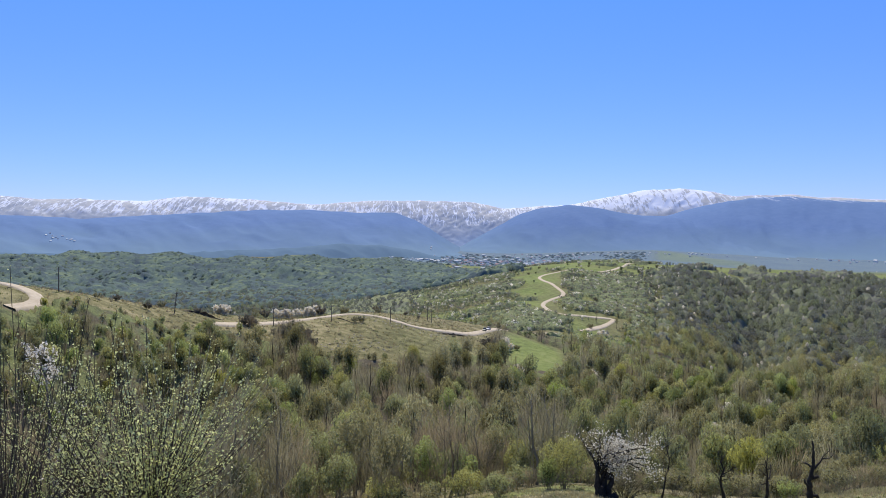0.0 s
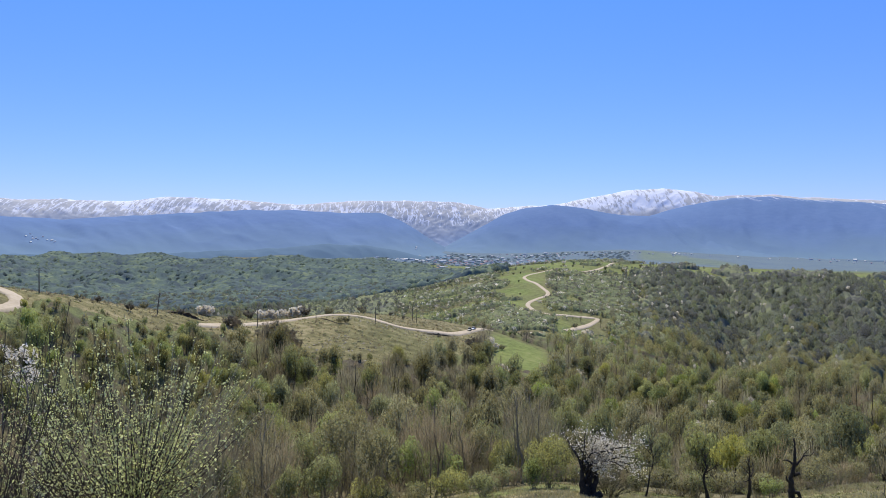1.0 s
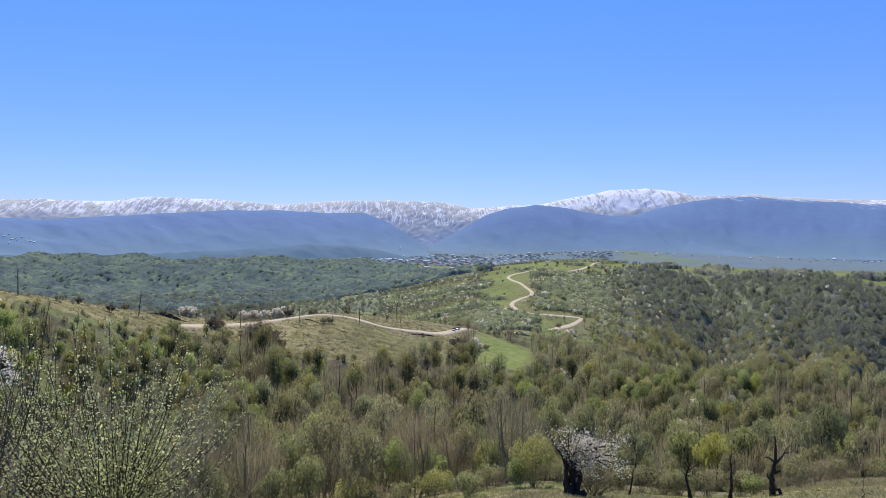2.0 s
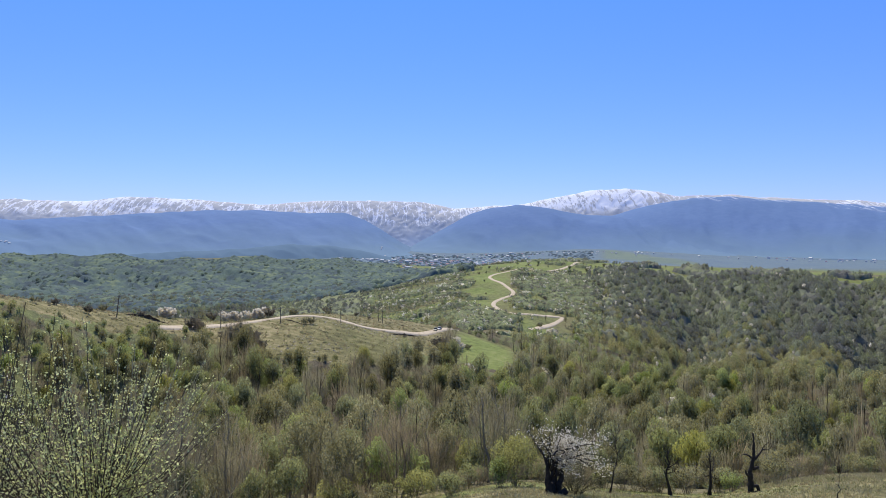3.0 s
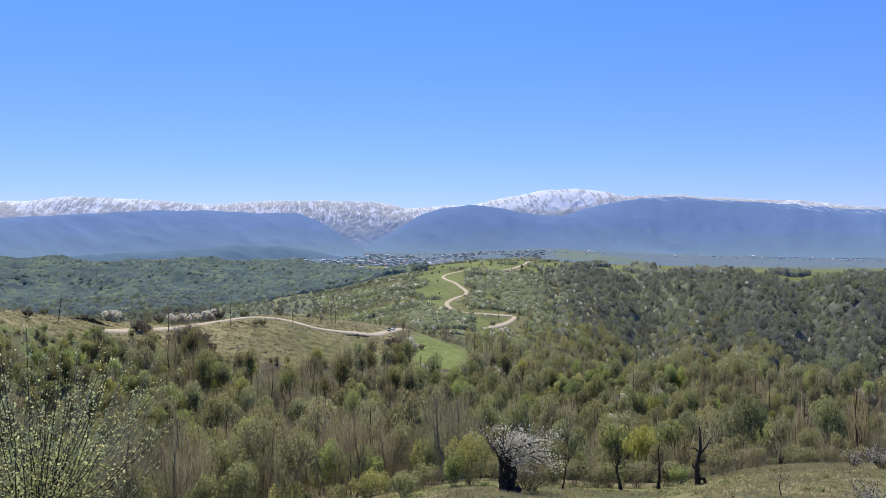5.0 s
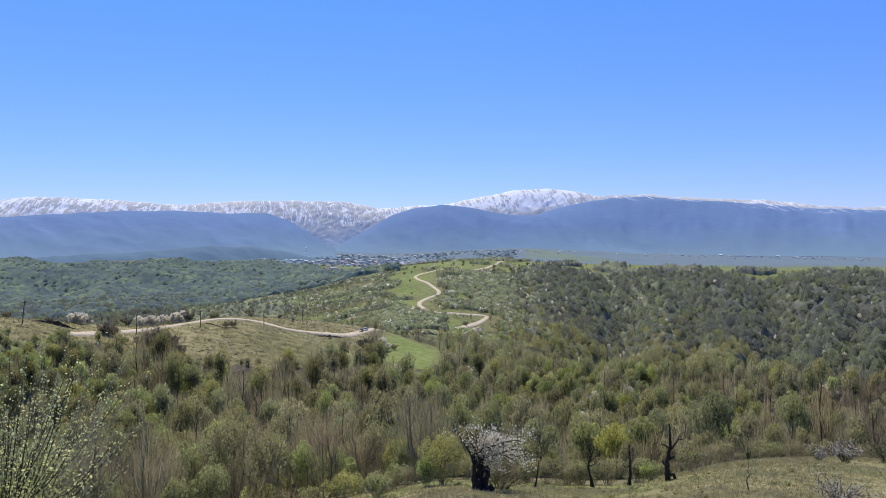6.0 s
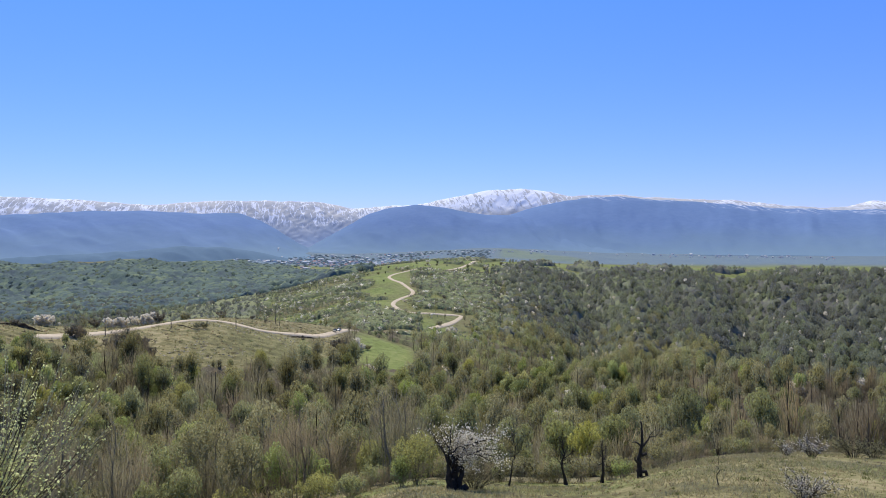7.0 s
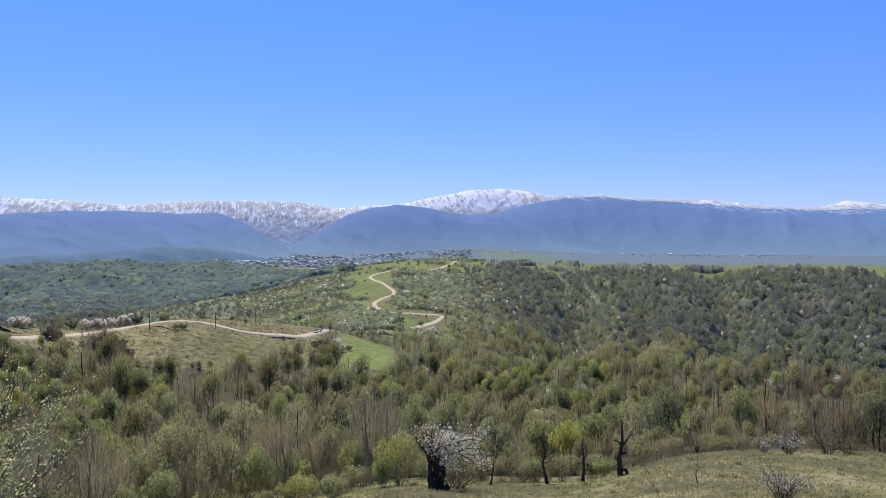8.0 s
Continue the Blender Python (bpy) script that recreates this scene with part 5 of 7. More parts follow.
# -- near trees, each one a thing with its trunk and crown
near_templates = []
for kind, (words, material) in enumerate(KINDS):
    for v in range(4 if kind < 3 else 2):
        seed = 600 + 20 * kind + v
        tall = (9.4, 9.0, 8.4, 8.2, 5.6, 8.6, 4.6, 6.6)[kind] * (1, 1.12, 0.86, 1.2)[v]
        wood, crown, leafage = grow(seed, tall, tall * (0.29, 0.30, 0.33, 0.34, 0.36, 0.27, 0.38, 0.34)[kind], limbs=(14, 13, 12, 12, 12, 13, 12, 14)[kind], twigs=6, fine=(4, 2, 1, 1, 1, 2, 1, 4)[kind], twig_width=0.03, slim=3,
                                    leaf=(0, 0.12, 0.14, 0.15, 0.14, 0.11, 0.13, 0)[kind], leaf_count=(0, 5, 7, 8, 8, 4, 8, 0)[kind], first=(0.3, 0.3, 0.28, 0.25, 0.15, 0.3, 0.25, 0.12)[kind])
        v, f, n = bare_crown(seed, tall, tall * 0.25, 460, 0.03) if kind in (0, 5, 7) else soft_crown(seed, tall * 1.02, tall * (0.25, 0.27, 0.29, 0.30, 0.33, 0.23, 0.36, 0.28)[kind], (0.26, 0.34, 0.32, 0.3, 0.15, 0.26, 0.25, 0.12)[kind], 5, 5, 9, 90, 0.045, 0.25, 0.5)
        mass = mesh_from("crown", v, f, NEAR_CROWNS[kind], True, n)
        near_templates.append((kind, wood.mesh("trunk", BARK_GREY, True), crown.mesh("twigs", THICKET if kind == 7 else TWIG, heart=0.45 * tall), leafage.mesh("leaves", material, heart=0.45 * tall) if material else None, mass))


def make_tree(kind, meshes, m, group):
    """A near tree: an empty at its foot with trunk, twigs and leaves."""
    base = new("tree" if kind != 6 else "blossom_tree")
    base.matrix_world = m
    part("trunk", meshes[1], base)
    tagged(part("branchwork", meshes[2], base), kind="stuff")
    tagged(part("crown", meshes[4], base), kind="stuff")
    if meshes[3]:
        tagged(part("leaves", meshes[3], base), kind="stuff")
    return tagged(base, KINDS[kind][0] + " on the slope", "tree", group)


nx, ny = scatter(400, 26, NEAR, 131)
r, b = np.hypot(nx, ny), np.degrees(np.arctan2(nx, ny))
*_, grass = cover(nx, ny)
ok = (grass < 0.25) & ((b < 17) | (b > 29) | (r > 100)) & (r > np.interp(b, [-37, -24, -20, -10, 0, 4], [46, 46, 56, 60, 58, 50])) & ((b < -3) | (r > along(b, SHELF_R) * 1.03 + np.interp(b, [8, 14], [7, 15])))
nx, ny = nx[ok], ny[ok]
nk = tree_kinds(nx, ny, 133)
nk = np.where((nk == 6) | (nk == 7), 0, nk)
swap = np.random.default_rng(135).uniform(size=len(nk))
nb = np.degrees(np.arctan2(nx, ny))
nk = np.where(((nk == 1) | (nk == 2)) & (swap < 0.3) & (nb < 12), 5, nk)
nk = np.where((nk == 0) & (swap < 0.5), np.where(swap < 0.2, 4, np.where(swap < 0.32, 2, 1)), nk)
rng = np.random.default_rng(134)
for x, y, z, kind in zip(nx, ny, height(nx, ny), nk):
    choice = [q for q in near_templates if q[0] == kind]
    meshes = choice[rng.integers(len(choice))]
    s = rng.uniform(0.75, 1.2) * np.interp(math.degrees(math.atan2(x, y)), [8, 18], [1.0 if kind in (0, 5) else 0.78, 0.52])
    make_tree(kind, meshes, pose(x, y, z - 0.05, 0, 0, rng.uniform(0, 360)) @ Matrix.Scale(s, 4), "trees of the near slope")
# -- trees that stand out of the slope woods
for b, d, kind, which, s in ((0.76, 188, 3, 0, 1.5), (-9.9, 206, 3, 1, 1.15), (-8.2, 192, 4, 0, 1.9), (11.3, 205, 3, 0, 1.2), (31.5, 216, 3, 1, 1.25), (32.7, 236, 4, 1, 1.7), (3.0, 190, 7, 0, 1.15), (3.6, 194, 7, 1, 1.1),
                             (-23.9, 198, 3, 0, 0.6), (-27.6, 188, 3, 1, 0.6), (-18.2, 202, 4, 0, 1.0), (-21.0, 206, 3, 0, 0.6), (-2.4, 248, 4, 1, 1.4), (17.5, 230, 5, 0, 1.2), (26.0, 225, 4, 0, 1.6), (20.0, 205, 5, 1, 1.1), (-12.7, 259, 7, 0, 1.25), (-12.0, 261, 7, 1, 1.4), (-11.3, 258, 7, 0, 1.2), (-10.75, 249, 7, 1, 1.15), (-15.0, 266, 7, 1, 0.85),
                             (3.95, 322, 7, 0, 1.15), (4.35, 325, 7, 1, 1.1), (5.05, 327, 6, 0, 1.5)):
    x, y, z = at(b, d)
    choice = [q for q in near_templates if q[0] == kind]
    make_tree(kind, choice[which % len(choice)], pose(x, y, z - 0.05, 0, 0, b * 50) @ Matrix.Scale(s, 4), "trees that stand out on the slope")


# ---- single trees and shrubs of the clearing ----
def thing(name, m, label, category, group=""):
    base = new(name)
    base.matrix_world = m
    return tagged(base, label, category, group)


def placed(bearing, dist, turn=0.0, size=1.0, lift=0.0):
    x, y, z = at(bearing, dist, lift)
    return pose(x, y, z, 0, 0, turn) @ Matrix.Scale(size, 4)


def blossom_veteran():
    """An old fruit tree: a dark, hollow, many-stemmed trunk, bare dark limbs and a wide crown of blossom to one side.
    """
    rng = np.random.default_rng(701)
    base = thing("blossom_tree", placed(12.9, 55.5), "old fruit tree with blackened trunk and white blossom", "tree")
    trunk, limbs, crown, petals = Soup(), Soup(), Soup(), Soup()
    for x, y, lean, tall, wide in ((-0.28, 0.0, -0.10, 2.3, 0.25), (0.05, 0.15, 0.03, 2.6, 0.28), (0.28, -0.1, 0.2, 2.1, 0.22), (-0.1, -0.2, -0.05, 1.2, 0.30)):
        t = np.linspace(0, 1, 7)
        p = np.column_stack([x + lean * t * tall + rng.normal(0, 0.04, 7), y + rng.normal(0, 0.04, 7), t * tall - 0.3])
        tube(trunk, p, wide * (1.35 - 0.75 * t) * rng.uniform(0.85, 1.15, 7), 8)
    tube(trunk, [(0.3, -0.5, -0.1), (0.8, -0.7, 0.35), (1.0, -0.8, 0.3)], [0.3, 0.28, 0.1], 7)
    part("trunk", trunk.mesh("trunk", BARK_DARK, True), base, "blackened hollow trunk")
    ends = []
    for k in range(26):
        left = k < 7
        root = np.array([rng.uniform(-0.5, 0.5), rng.uniform(-0.3, 0.3), rng.uniform(1.3, 2.2)])
        if left:
            tip = root + np.array([rng.uniform(-2.0, 0.3), rng.uniform(-1, 1), rng.uniform(1.8, 3.4)])
        else:
            tip = root + np.array([rng.uniform(0.2, 3.7), rng.uniform(-1.7, 1.7), rng.uniform(-0.1, 2.2)])
        s = np.linspace(0, 1, 6)[:, None]
        arch = np.array([0, 0, 1.0]) * (0.9 if not left else 0.2) * np.sin(np.pi * s * 0.9)
        p = root * (1 - s) + tip * s + arch + np.cumsum(rng.normal(0, 0.07, (6, 3)), 0) * (s > 0)
        tube(limbs, p, np.linspace(0.11, 0.018, 6), 4)
        for q in range(11 if not left else 7):
            w = rng.uniform(0.25, 1)
            foot = np.array([np.interp(w, s[:, 0], p[:, a]) for a in range(3)])
            way = rng.normal(0, 0.5, 3) + (tip - root) * 0.12 + np.array([0, 0, 0.05 if not left else 0.35])
            ends.append((foot, foot + way, left))
    foot, tips = np.array([e[0] for e in ends]), np.array([e[1] for e in ends])
    blades(crown, foot, tips, 0.035, rng)
    mid = np.repeat(foot * 0.4 + tips * 0.6, 4, 0)
    blades(crown, mid, mid + rng.normal(0, 0.28, mid.shape) + np.array([0, 0, -0.1]), 0.02, rng)
    weight = np.array([0.35 if e[2] else 1.0 for e in ends])
    pick = rng.choice(len(ends), 4200, p=weight / weight.sum())
    u = rng.uniform(0.1, 1.15, (4200, 1))
    leaves(petals, foot[pick] * (1 - u) + tips[pick] * u + rng.normal(0, 0.13, (4200, 3)), 0.11, rng)
    part("branch_frame", limbs.mesh("limbs", BARK_DARK, True), base)
    tagged(part("branchwork", crown.mesh("twigs", TWIG), base), kind="stuff")
    tagged(part("blossom", petals.mesh("blossom", PETAL), base, "white blossom"), kind="stuff")


def snag(seed, m, tall, label, limbs=7, girth=0.05, twigs=3):
    """A dead or leafless dark tree: a crooked trunk that forks, with broken limbs."""
    rng = np.random.default_rng(seed)
    trunk, crown = Soup(), Soup()
    t = np.linspace(0, 1, 9)
    p = np.column_stack([np.cumsum(rng.normal(0, 0.035, 9)) * tall, np.cumsum(rng.normal(0, 0.03, 9)) * tall, t * tall])
    p[:, :2] -= p[0, :2]
    p[0, 2] = -0.2
    tube(trunk, p, girth * tall * (1.1 - 0.95 * t) * rng.uniform(0.85, 1.15, 9) * np.where(t == 0, 1.4, 1), 8)
    for k in range(limbs):
        u = 0.35 + 0.55 * (k + rng.uniform(0, 0.7)) / limbs
        root = np.array([np.interp(u, t, p[:, c]) for c in range(3)])
        a = k * 3.0 + rng.normal(0, 0.5)
        size = tall * rng.uniform(0.18, 0.4)
        s = np.linspace(0, 1, 6)[:, None]
        limb = root + np.array([math.cos(a), 0.6 * math.sin(a), 0]) * size * s + np.array([0, 0, 1.0]) * size * (0.45 * s + 0.3 * s**2) + np.cumsum(rng.normal(0, 0.10, (6, 3)), 0) * size * (s > 0)
        tube(trunk, limb, girth * tall * np.linspace(0.38, 0.06, 6), 5)
        w = rng.uniform(0.3, 1, twigs * 2)
        foot = np.stack([np.interp(w, s[:, 0], limb[:, c]) for c in range(3)], 1)
        blades(crown, foot, foot + rng.normal(0, 0.1, foot.shape) * tall + np.array([0, 0, 0.08]) * tall, 0.035, rng)
    base = thing("dead_tree", m, label, "tree")
    part("trunk", trunk.mesh("trunk", BARK_DARK, True), base)
    tagged(part("branchwork", crown.mesh("branchwork", BARK_DARK), base), kind="stuff")


def shrub_soups(seed, stems, tall, spread, twigs=9, leaf=0.0, count=7, thick=0.016, lean=(0, 0), arch=0.35, blade=0.008):
    """A shrub of many curved stems from one root: (stems and twigs, leaves)."""
    rng = np.random.default_rng(seed)
    wood, leafage = Soup(), Soup()
    for k in range(stems):
        a, q = rng.uniform(0, 6.28), math.sqrt(rng.uniform(0, 1))
        root = np.array([math.cos(a), math.sin(a), 0]) * 0.22 * spread * q
        high = tall * rng.uniform(0.55, 1.0) * (1 - 0.25 * q * q)
        out = np.array([math.cos(a), math.sin(a), 0]) * spread * q + np.array([lean[0], lean[1], 0])
        t = np.linspace(0, 1, 6)[:, None]
        p = root + out * (t * (1 - arch) + arch * t * t) + np.array([0, 0, 1.0]) * high * (t * (1 + 0.25 * q) - 0.25 * q * t * t) + np.cumsum(rng.normal(0, 0.014, (6, 3)), 0) * tall * (t > 0)
        p[0, 2] = -0.15
        tube(wood, p, np.linspace(thick * rng.uniform(0.7, 1.2), thick * 0.25, 6), 4)
        w = rng.uniform(0.3, 1.0, twigs)
        foot = np.stack([np.interp(w, t[:, 0], p[:, c]) for c in range(3)], 1)
        way = out * 0.12 + rng.normal(0, 0.10, (twigs, 3)) * tall + np.array([0, 0, 0.13]) * tall
        tip = foot + way * rng.uniform(0.5, 1.1, (twigs, 1))
        blades(wood, foot, tip, blade * 1.6, rng)
        blades(wood, (foot + tip) / 2, (foot + tip) / 2 + way * 0.4 + rng.normal(0, 0.045, (twigs, 3)) * tall, blade, rng)
        if leaf:
            pick = rng.integers(0, twigs, twigs * count)
            u = rng.uniform(0.0, 1.1, (twigs * count, 1))
            leaves(leafage, foot[pick] * (1 - u) + tip[pick] * u + rng.normal(0, leaf * 0.5, (twigs * count, 3)), leaf, rng, quads=leaf < 0.06)
            u = rng.uniform(0.35, 1, 10)
            leaves(leafage, np.stack([np.interp(u, t[:, 0], p[:, c]) for c in range(3)], 1) + rng.normal(0, leaf * 0.4, (10, 3)), leaf, rng)
    return wood, leafage


def shrub(m, soups, bark, leaf_material, label, name="shrub", group=""):
    base = thing(name, m, label, "shrub", group)
    tagged(part("stemwork", soups[0].mesh("stems", bark), base), kind="stuff")
    if soups[1].count:
        tagged(part("foliage", soups[1].mesh("leaves", leaf_material), base), kind="stuff")
    return base


PALE_STEM = plain("pale_stems", [(0.3, (0.27, 0.225, 0.125)), (0.5, (0.41, 0.35, 0.205)), (0.7, (0.53, 0.465, 0.29))], 20.0, 0.8, 0.3, 0.003)

blossom_veteran()


def dead_veteran():
    """A dead tree: a thick gnarled trunk that narrows to a broken top, one long forked limb and a few stubs."""
    rng = np.random.default_rng(711)
    trunk, crown = Soup(), Soup()

    def bough(points, r0, r1, sides=7):
        p = spline(np.array(points, float), 0.22)
        n = len(p)
        p[1:-1] += rng.normal(0, 0.03, (n - 2, 3))
        tube(trunk, p, np.linspace(r0, r1, n) * rng.uniform(0.8, 1.2, n), sides)
        return p

    bough([(0, 0, -0.3), (-0.02, 0, 0.6), (-0.12, 0.05, 1.5), (0.05, 0, 2.4), (0.22, 0.05, 3.2), (0.16, 0, 4.1), (0.1, 0.05, 5.0)], 0.29, 0.06, 9)
    long = [bough([(0.1, 0, 2.5), (0.42, 0.1, 2.9), (0.8, 0.15, 3.25), (1.15, 0.1, 3.55)], 0.13, 0.05), bough([(0.8, 0.15, 3.25), (1.25, 0.2, 3.9), (1.6, 0.2, 4.2)], 0.06, 0.02, 5),
            bough([(1.15, 0.1, 3.55), (1.5, 0.0, 3.6), (1.75, 0.0, 3.9)], 0.05, 0.02, 5), bough([(0.0, 0, 2.9), (-0.35, 0.1, 3.2), (-0.75, 0.1, 3.15)], 0.09, 0.03, 5),
            bough([(0.12, 0, 2.0), (0.5, 0.05, 2.05), (0.62, 0.05, 2.2)], 0.14, 0.09), bough([(-0.12, 0, 1.4), (-0.45, 0, 1.6), (-0.5, 0, 1.9)], 0.12, 0.05)]
    bough([(0.1, 0, 0.55), (0.5, -0.05, 0.5), (0.75, -0.1, -0.1)], 0.17, 0.1)
    bough([(0.2, -0.1, 0.05), (0.8, -0.3, 0.08), (1.3, -0.5, -0.05)], 0.13, 0.06)
    for p in long[:4]:
        foot = p[rng.integers(1, len(p), 9)]
        blades(crown, foot, foot + rng.normal(0, 0.22, foot.shape) + np.array([0, 0, 0.18]), 0.03, rng)
    base = thing("dead_tree", placed(27.6, 64.5, 0), "dead tree with dark crooked trunk on the clearing", "tree")
    part("trunk", trunk.mesh("trunk", BARK_DARK, True), base)
    tagged(part("branchwork", crown.mesh("branchwork", BARK_GREY), base), kind="stuff")


dead_veteran()
snag(713, placed(24.7, 68, 80), 4.2, "small leafless tree with leaning dark trunk", 7, 0.035)
snag(714, placed(21.9, 68, 140), 4.6, "small leafless tree with dark trunk at the clearing", 10, 0.03, 5)
snag(716, placed(33.4, 48, 200), 1.9, "thin leafless sapling standing in the grass", 4, 0.018, 1)
shrub(placed(37.9, 74), shrub_soups(721, 16, 1.6, 0.8, 8, 0.09, 3, 0.028, blade=0.04), BARK_DARK, PETAL, "flowering shrub with dark stems on the clearing", "flowering_shrub")
shrub(placed(39.6, 73), shrub_soups(722, 26, 2.1, 1.2, 8, 0.09, 3, 0.03, blade=0.04), BARK_DARK, PETAL, "flowering shrub with white blossom on the clearing", "flowering_shrub")
shrub(placed(42.2, 78), shrub_soups(723, 30, 2.2, 2.0, 9, 0.10, 3, 0.022, blade=0.03), BARK_DARK, LEAF_OLIVE, "low leafless shrub at the clearing's edge")
shrub(placed(43.4, 79), shrub_soups(724, 24, 2.0, 1.6, 9, 0.10, 3, 0.022, blade=0.03), BARK_DARK, LEAF_OLIVE, "low leafless shrub at the clearing's edge")
shrub(placed(39.2, 45), shrub_soups(725, 40, 1.8, 1.5, 9, 0.06, 3, 0.022, blade=0.025), BARK_DARK, PETAL, "shrub with dark stems and pale blossom in the grass")
shrub(placed(14.6, 57.5), shrub_soups(726, 70, 2.3, 2.4, 10, 0.07, 2, 0.018, blade=0.025), THICKET, LEAF_OLIVE, "grey twiggy shrub beside the old fruit tree")

def soft_shrub(bearing, dist, tall, wide, seed, kind, label):
    """A leafy shrub: stems from one root under an open, uneven crown."""
    base = thing("shrub", placed(bearing, dist, seed * 40 % 360), label, "shrub")
    tagged(part("stemwork", shrub_soups(seed, 20, tall * 0.95, wide * 0.8, 6, 0.0, 0, 0.02, blade=0.02)[0].mesh("stems", BARK_GREY), base), kind="stuff")
    v, f, n = soft_crown(seed, tall, wide, 0.05, 8, 5, 9, 260, 0.022, 0.3, 0.42)
    tagged(part("foliage", mesh_from("leaves", v, f, SHRUB_CROWNS[kind], True, n), base), kind="stuff")


snag(717, placed(-2.2, 112, 60), 9.5, "tall dark leafless tree on the slope", 11, 0.016, 5)
soft_shrub(-4.9, 62, 3.0, 2.0, 781, 4, "pale yellow-green shrub at the wood's edge")
soft_shrub(1.8, 63, 2.8, 1.7, 782, 4, "pale budding shrub at the wood's edge")
soft_shrub(9.9, 62, 4.6, 2.0, 783, 4, "tall yellow-green shrub beside the old fruit tree")
soft_shrub(8.6, 61, 2.6, 1.4, 784, 3, "bright green shrub beside the old fruit tree")

soft_shrub(4.6, 60.5, 2.0, 1.6, 785, 2, "low green shrub at the clearing's edge")
soft_shrub(18.3, 69, 2.6, 1.8, 786, 1, "olive budding shrub at the clearing's edge")
soft_shrub(19.9, 69.5, 2.0, 1.5, 787, 1, "low grey-green shrub at the clearing's edge")
soft_shrub(21.0, 71, 2.7, 1.6, 788, 2, "fresh green shrub between the small dark trees")
soft_shrub(23.1, 71, 2.8, 1.8, 789, 1, "olive budding shrub between the small dark trees")
soft_shrub(25.3, 71, 2.3, 1.4, 790, 1, "olive budding shrub beside the dead tree")
soft_shrub(26.3, 70, 1.8, 1.1, 791, 3, "bright green shrub beside the dead tree")
soft_shrub(29.4, 73, 2.9, 1.7, 792, 1, "olive budding shrub behind the dead tree")
snag(718, placed(17.3, 63, 20), 5.2, "slender leafless tree beside the old fruit tree", 12, 0.014, 5)

# ---- shrubs beside the camera ----
def fan_soups(seed, stems, tall, spread, foot, fork, shoots=3, leaf=0.03, every=0.045, thick=0.009, leafy_from=0.6):
    """A bundle of stems that spread from a fork like a fan, spread degrees at most, with steep side shoots and small leaves strung along their upper ends: (stems, leaves)."""
    rng = np.random.default_rng(seed)
    wood, leafage = Soup(), Soup()

    def sprig(points, r0, r1, start):
        p = spline(points, 0.16)
        tube(wood, p, np.linspace(r0, r1, len(p)), 4)
        length = np.linalg.norm(np.diff(p, axis=0), axis=1).sum()
        u = np.linspace(start, 1.0, max(2, int(length * (1 - start) / every))) + rng.normal(0, 0.01, max(2, int(length * (1 - start) / every)))
        spot = np.stack([np.interp(u, np.linspace(0, 1, len(p)), p[:, c]) for c in range(3)], 1)
        spot, size = np.repeat(spot, 2, 0), np.repeat(leaf * np.clip(1.15 - 0.35 * u, 0.6, 1.1), 2)
        leaves(leafage, spot + rng.normal(0, leaf * 0.55, spot.shape), size, rng)
        return p

    node = np.array([0, 0, fork])
    for k in range(stems):
        a, q = rng.uniform(0, 6.28), math.sqrt(rng.uniform(0, 1))
        out = np.array([math.cos(a), math.sin(a), 0.0])
        lean = math.radians(spread) * q
        way = out * math.sin(lean) + np.array([0, 0, math.cos(lean)])
        reach = tall * rng.uniform(0.55, 1.0) * (1 - 0.12 * q)
        root, start = out * foot * q, node + out * foot * 0.7 * q + np.array([0, 0, rng.uniform(-0.2, 0.2)])
        end = start + way * reach + np.array([0, 0, 0.10 * reach])
        main = sprig([root - np.array([0, 0, 0.2]), start, start + way * 0.5 * reach + rng.normal(0, 0.035, 3), end], thick * rng.uniform(0.7, 1.3), 0.003, leafy_from)
        for w in rng.uniform(0.45, 0.9, shoots):
            at_w = main[int(w * (len(main) - 1))]
            turn = way + 0.34 * rng.normal(0, 1, 3) + np.array([0, 0, 0.2])
            turn = turn / np.linalg.norm(turn) * reach * (1.05 - w) * rng.uniform(0.5, 0.9)
            sprig([at_w, at_w + turn * 0.5 + rng.normal(0, 0.015, 3), at_w + turn + np.array([0, 0, 0.03])], thick * 0.4, 0.002, 0.2)
    return wood, leafage


SHRUB_BARK = plain("grey_brown_stems", [(0.3, (0.045, 0.036, 0.024)), (0.5, (0.08, 0.064, 0.042)), (0.7, (0.13, 0.105, 0.07))], 20.0, 0.8, 0.3, 0.003)
shrub(placed(-22.4, 8.0), fan_soups(730, 72, 2.1, 56, 0.24, 1.85, 3, 0.033, 0.06, 0.012, 0.6), SHRUB_BARK, BUD, "grey-stemmed shrub covered in opening buds")
shrub(placed(-20.6, 8.5), fan_soups(732, 50, 1.8, 58, 0.3, 2.2, 4, 0.027, 0.055, 0.009, 0.55), PALE_STEM, BUD, "pale-stemmed shrub covered in opening buds")
shrub(placed(-25.6, 8.8), fan_soups(731, 22, 2.35, 24, 0.3, 2.1, 3, 0.030, 0.055, 0.011, 0.66), SHRUB_BARK, BUD, "grey-stemmed shrub with yellow-green young leaves")
shrub(placed(-28.6, 10.0), fan_soups(733, 24, 2.3, 34, 0.4, 2.5, 4, 0.028, 0.07, 0.010, 0.62), SHRUB_BARK, BUD, "grey-stemmed shrub with yellow-green young leaves")
shrub(placed(-31.8, 7.6), fan_soups(734, 44, 2.3, 30, 0.4, 1.9, 7, 0.016, 0.12, 0.009, 0.8), SHRUB_BARK, BUD, "tall grey twiggy shrub with small buds")
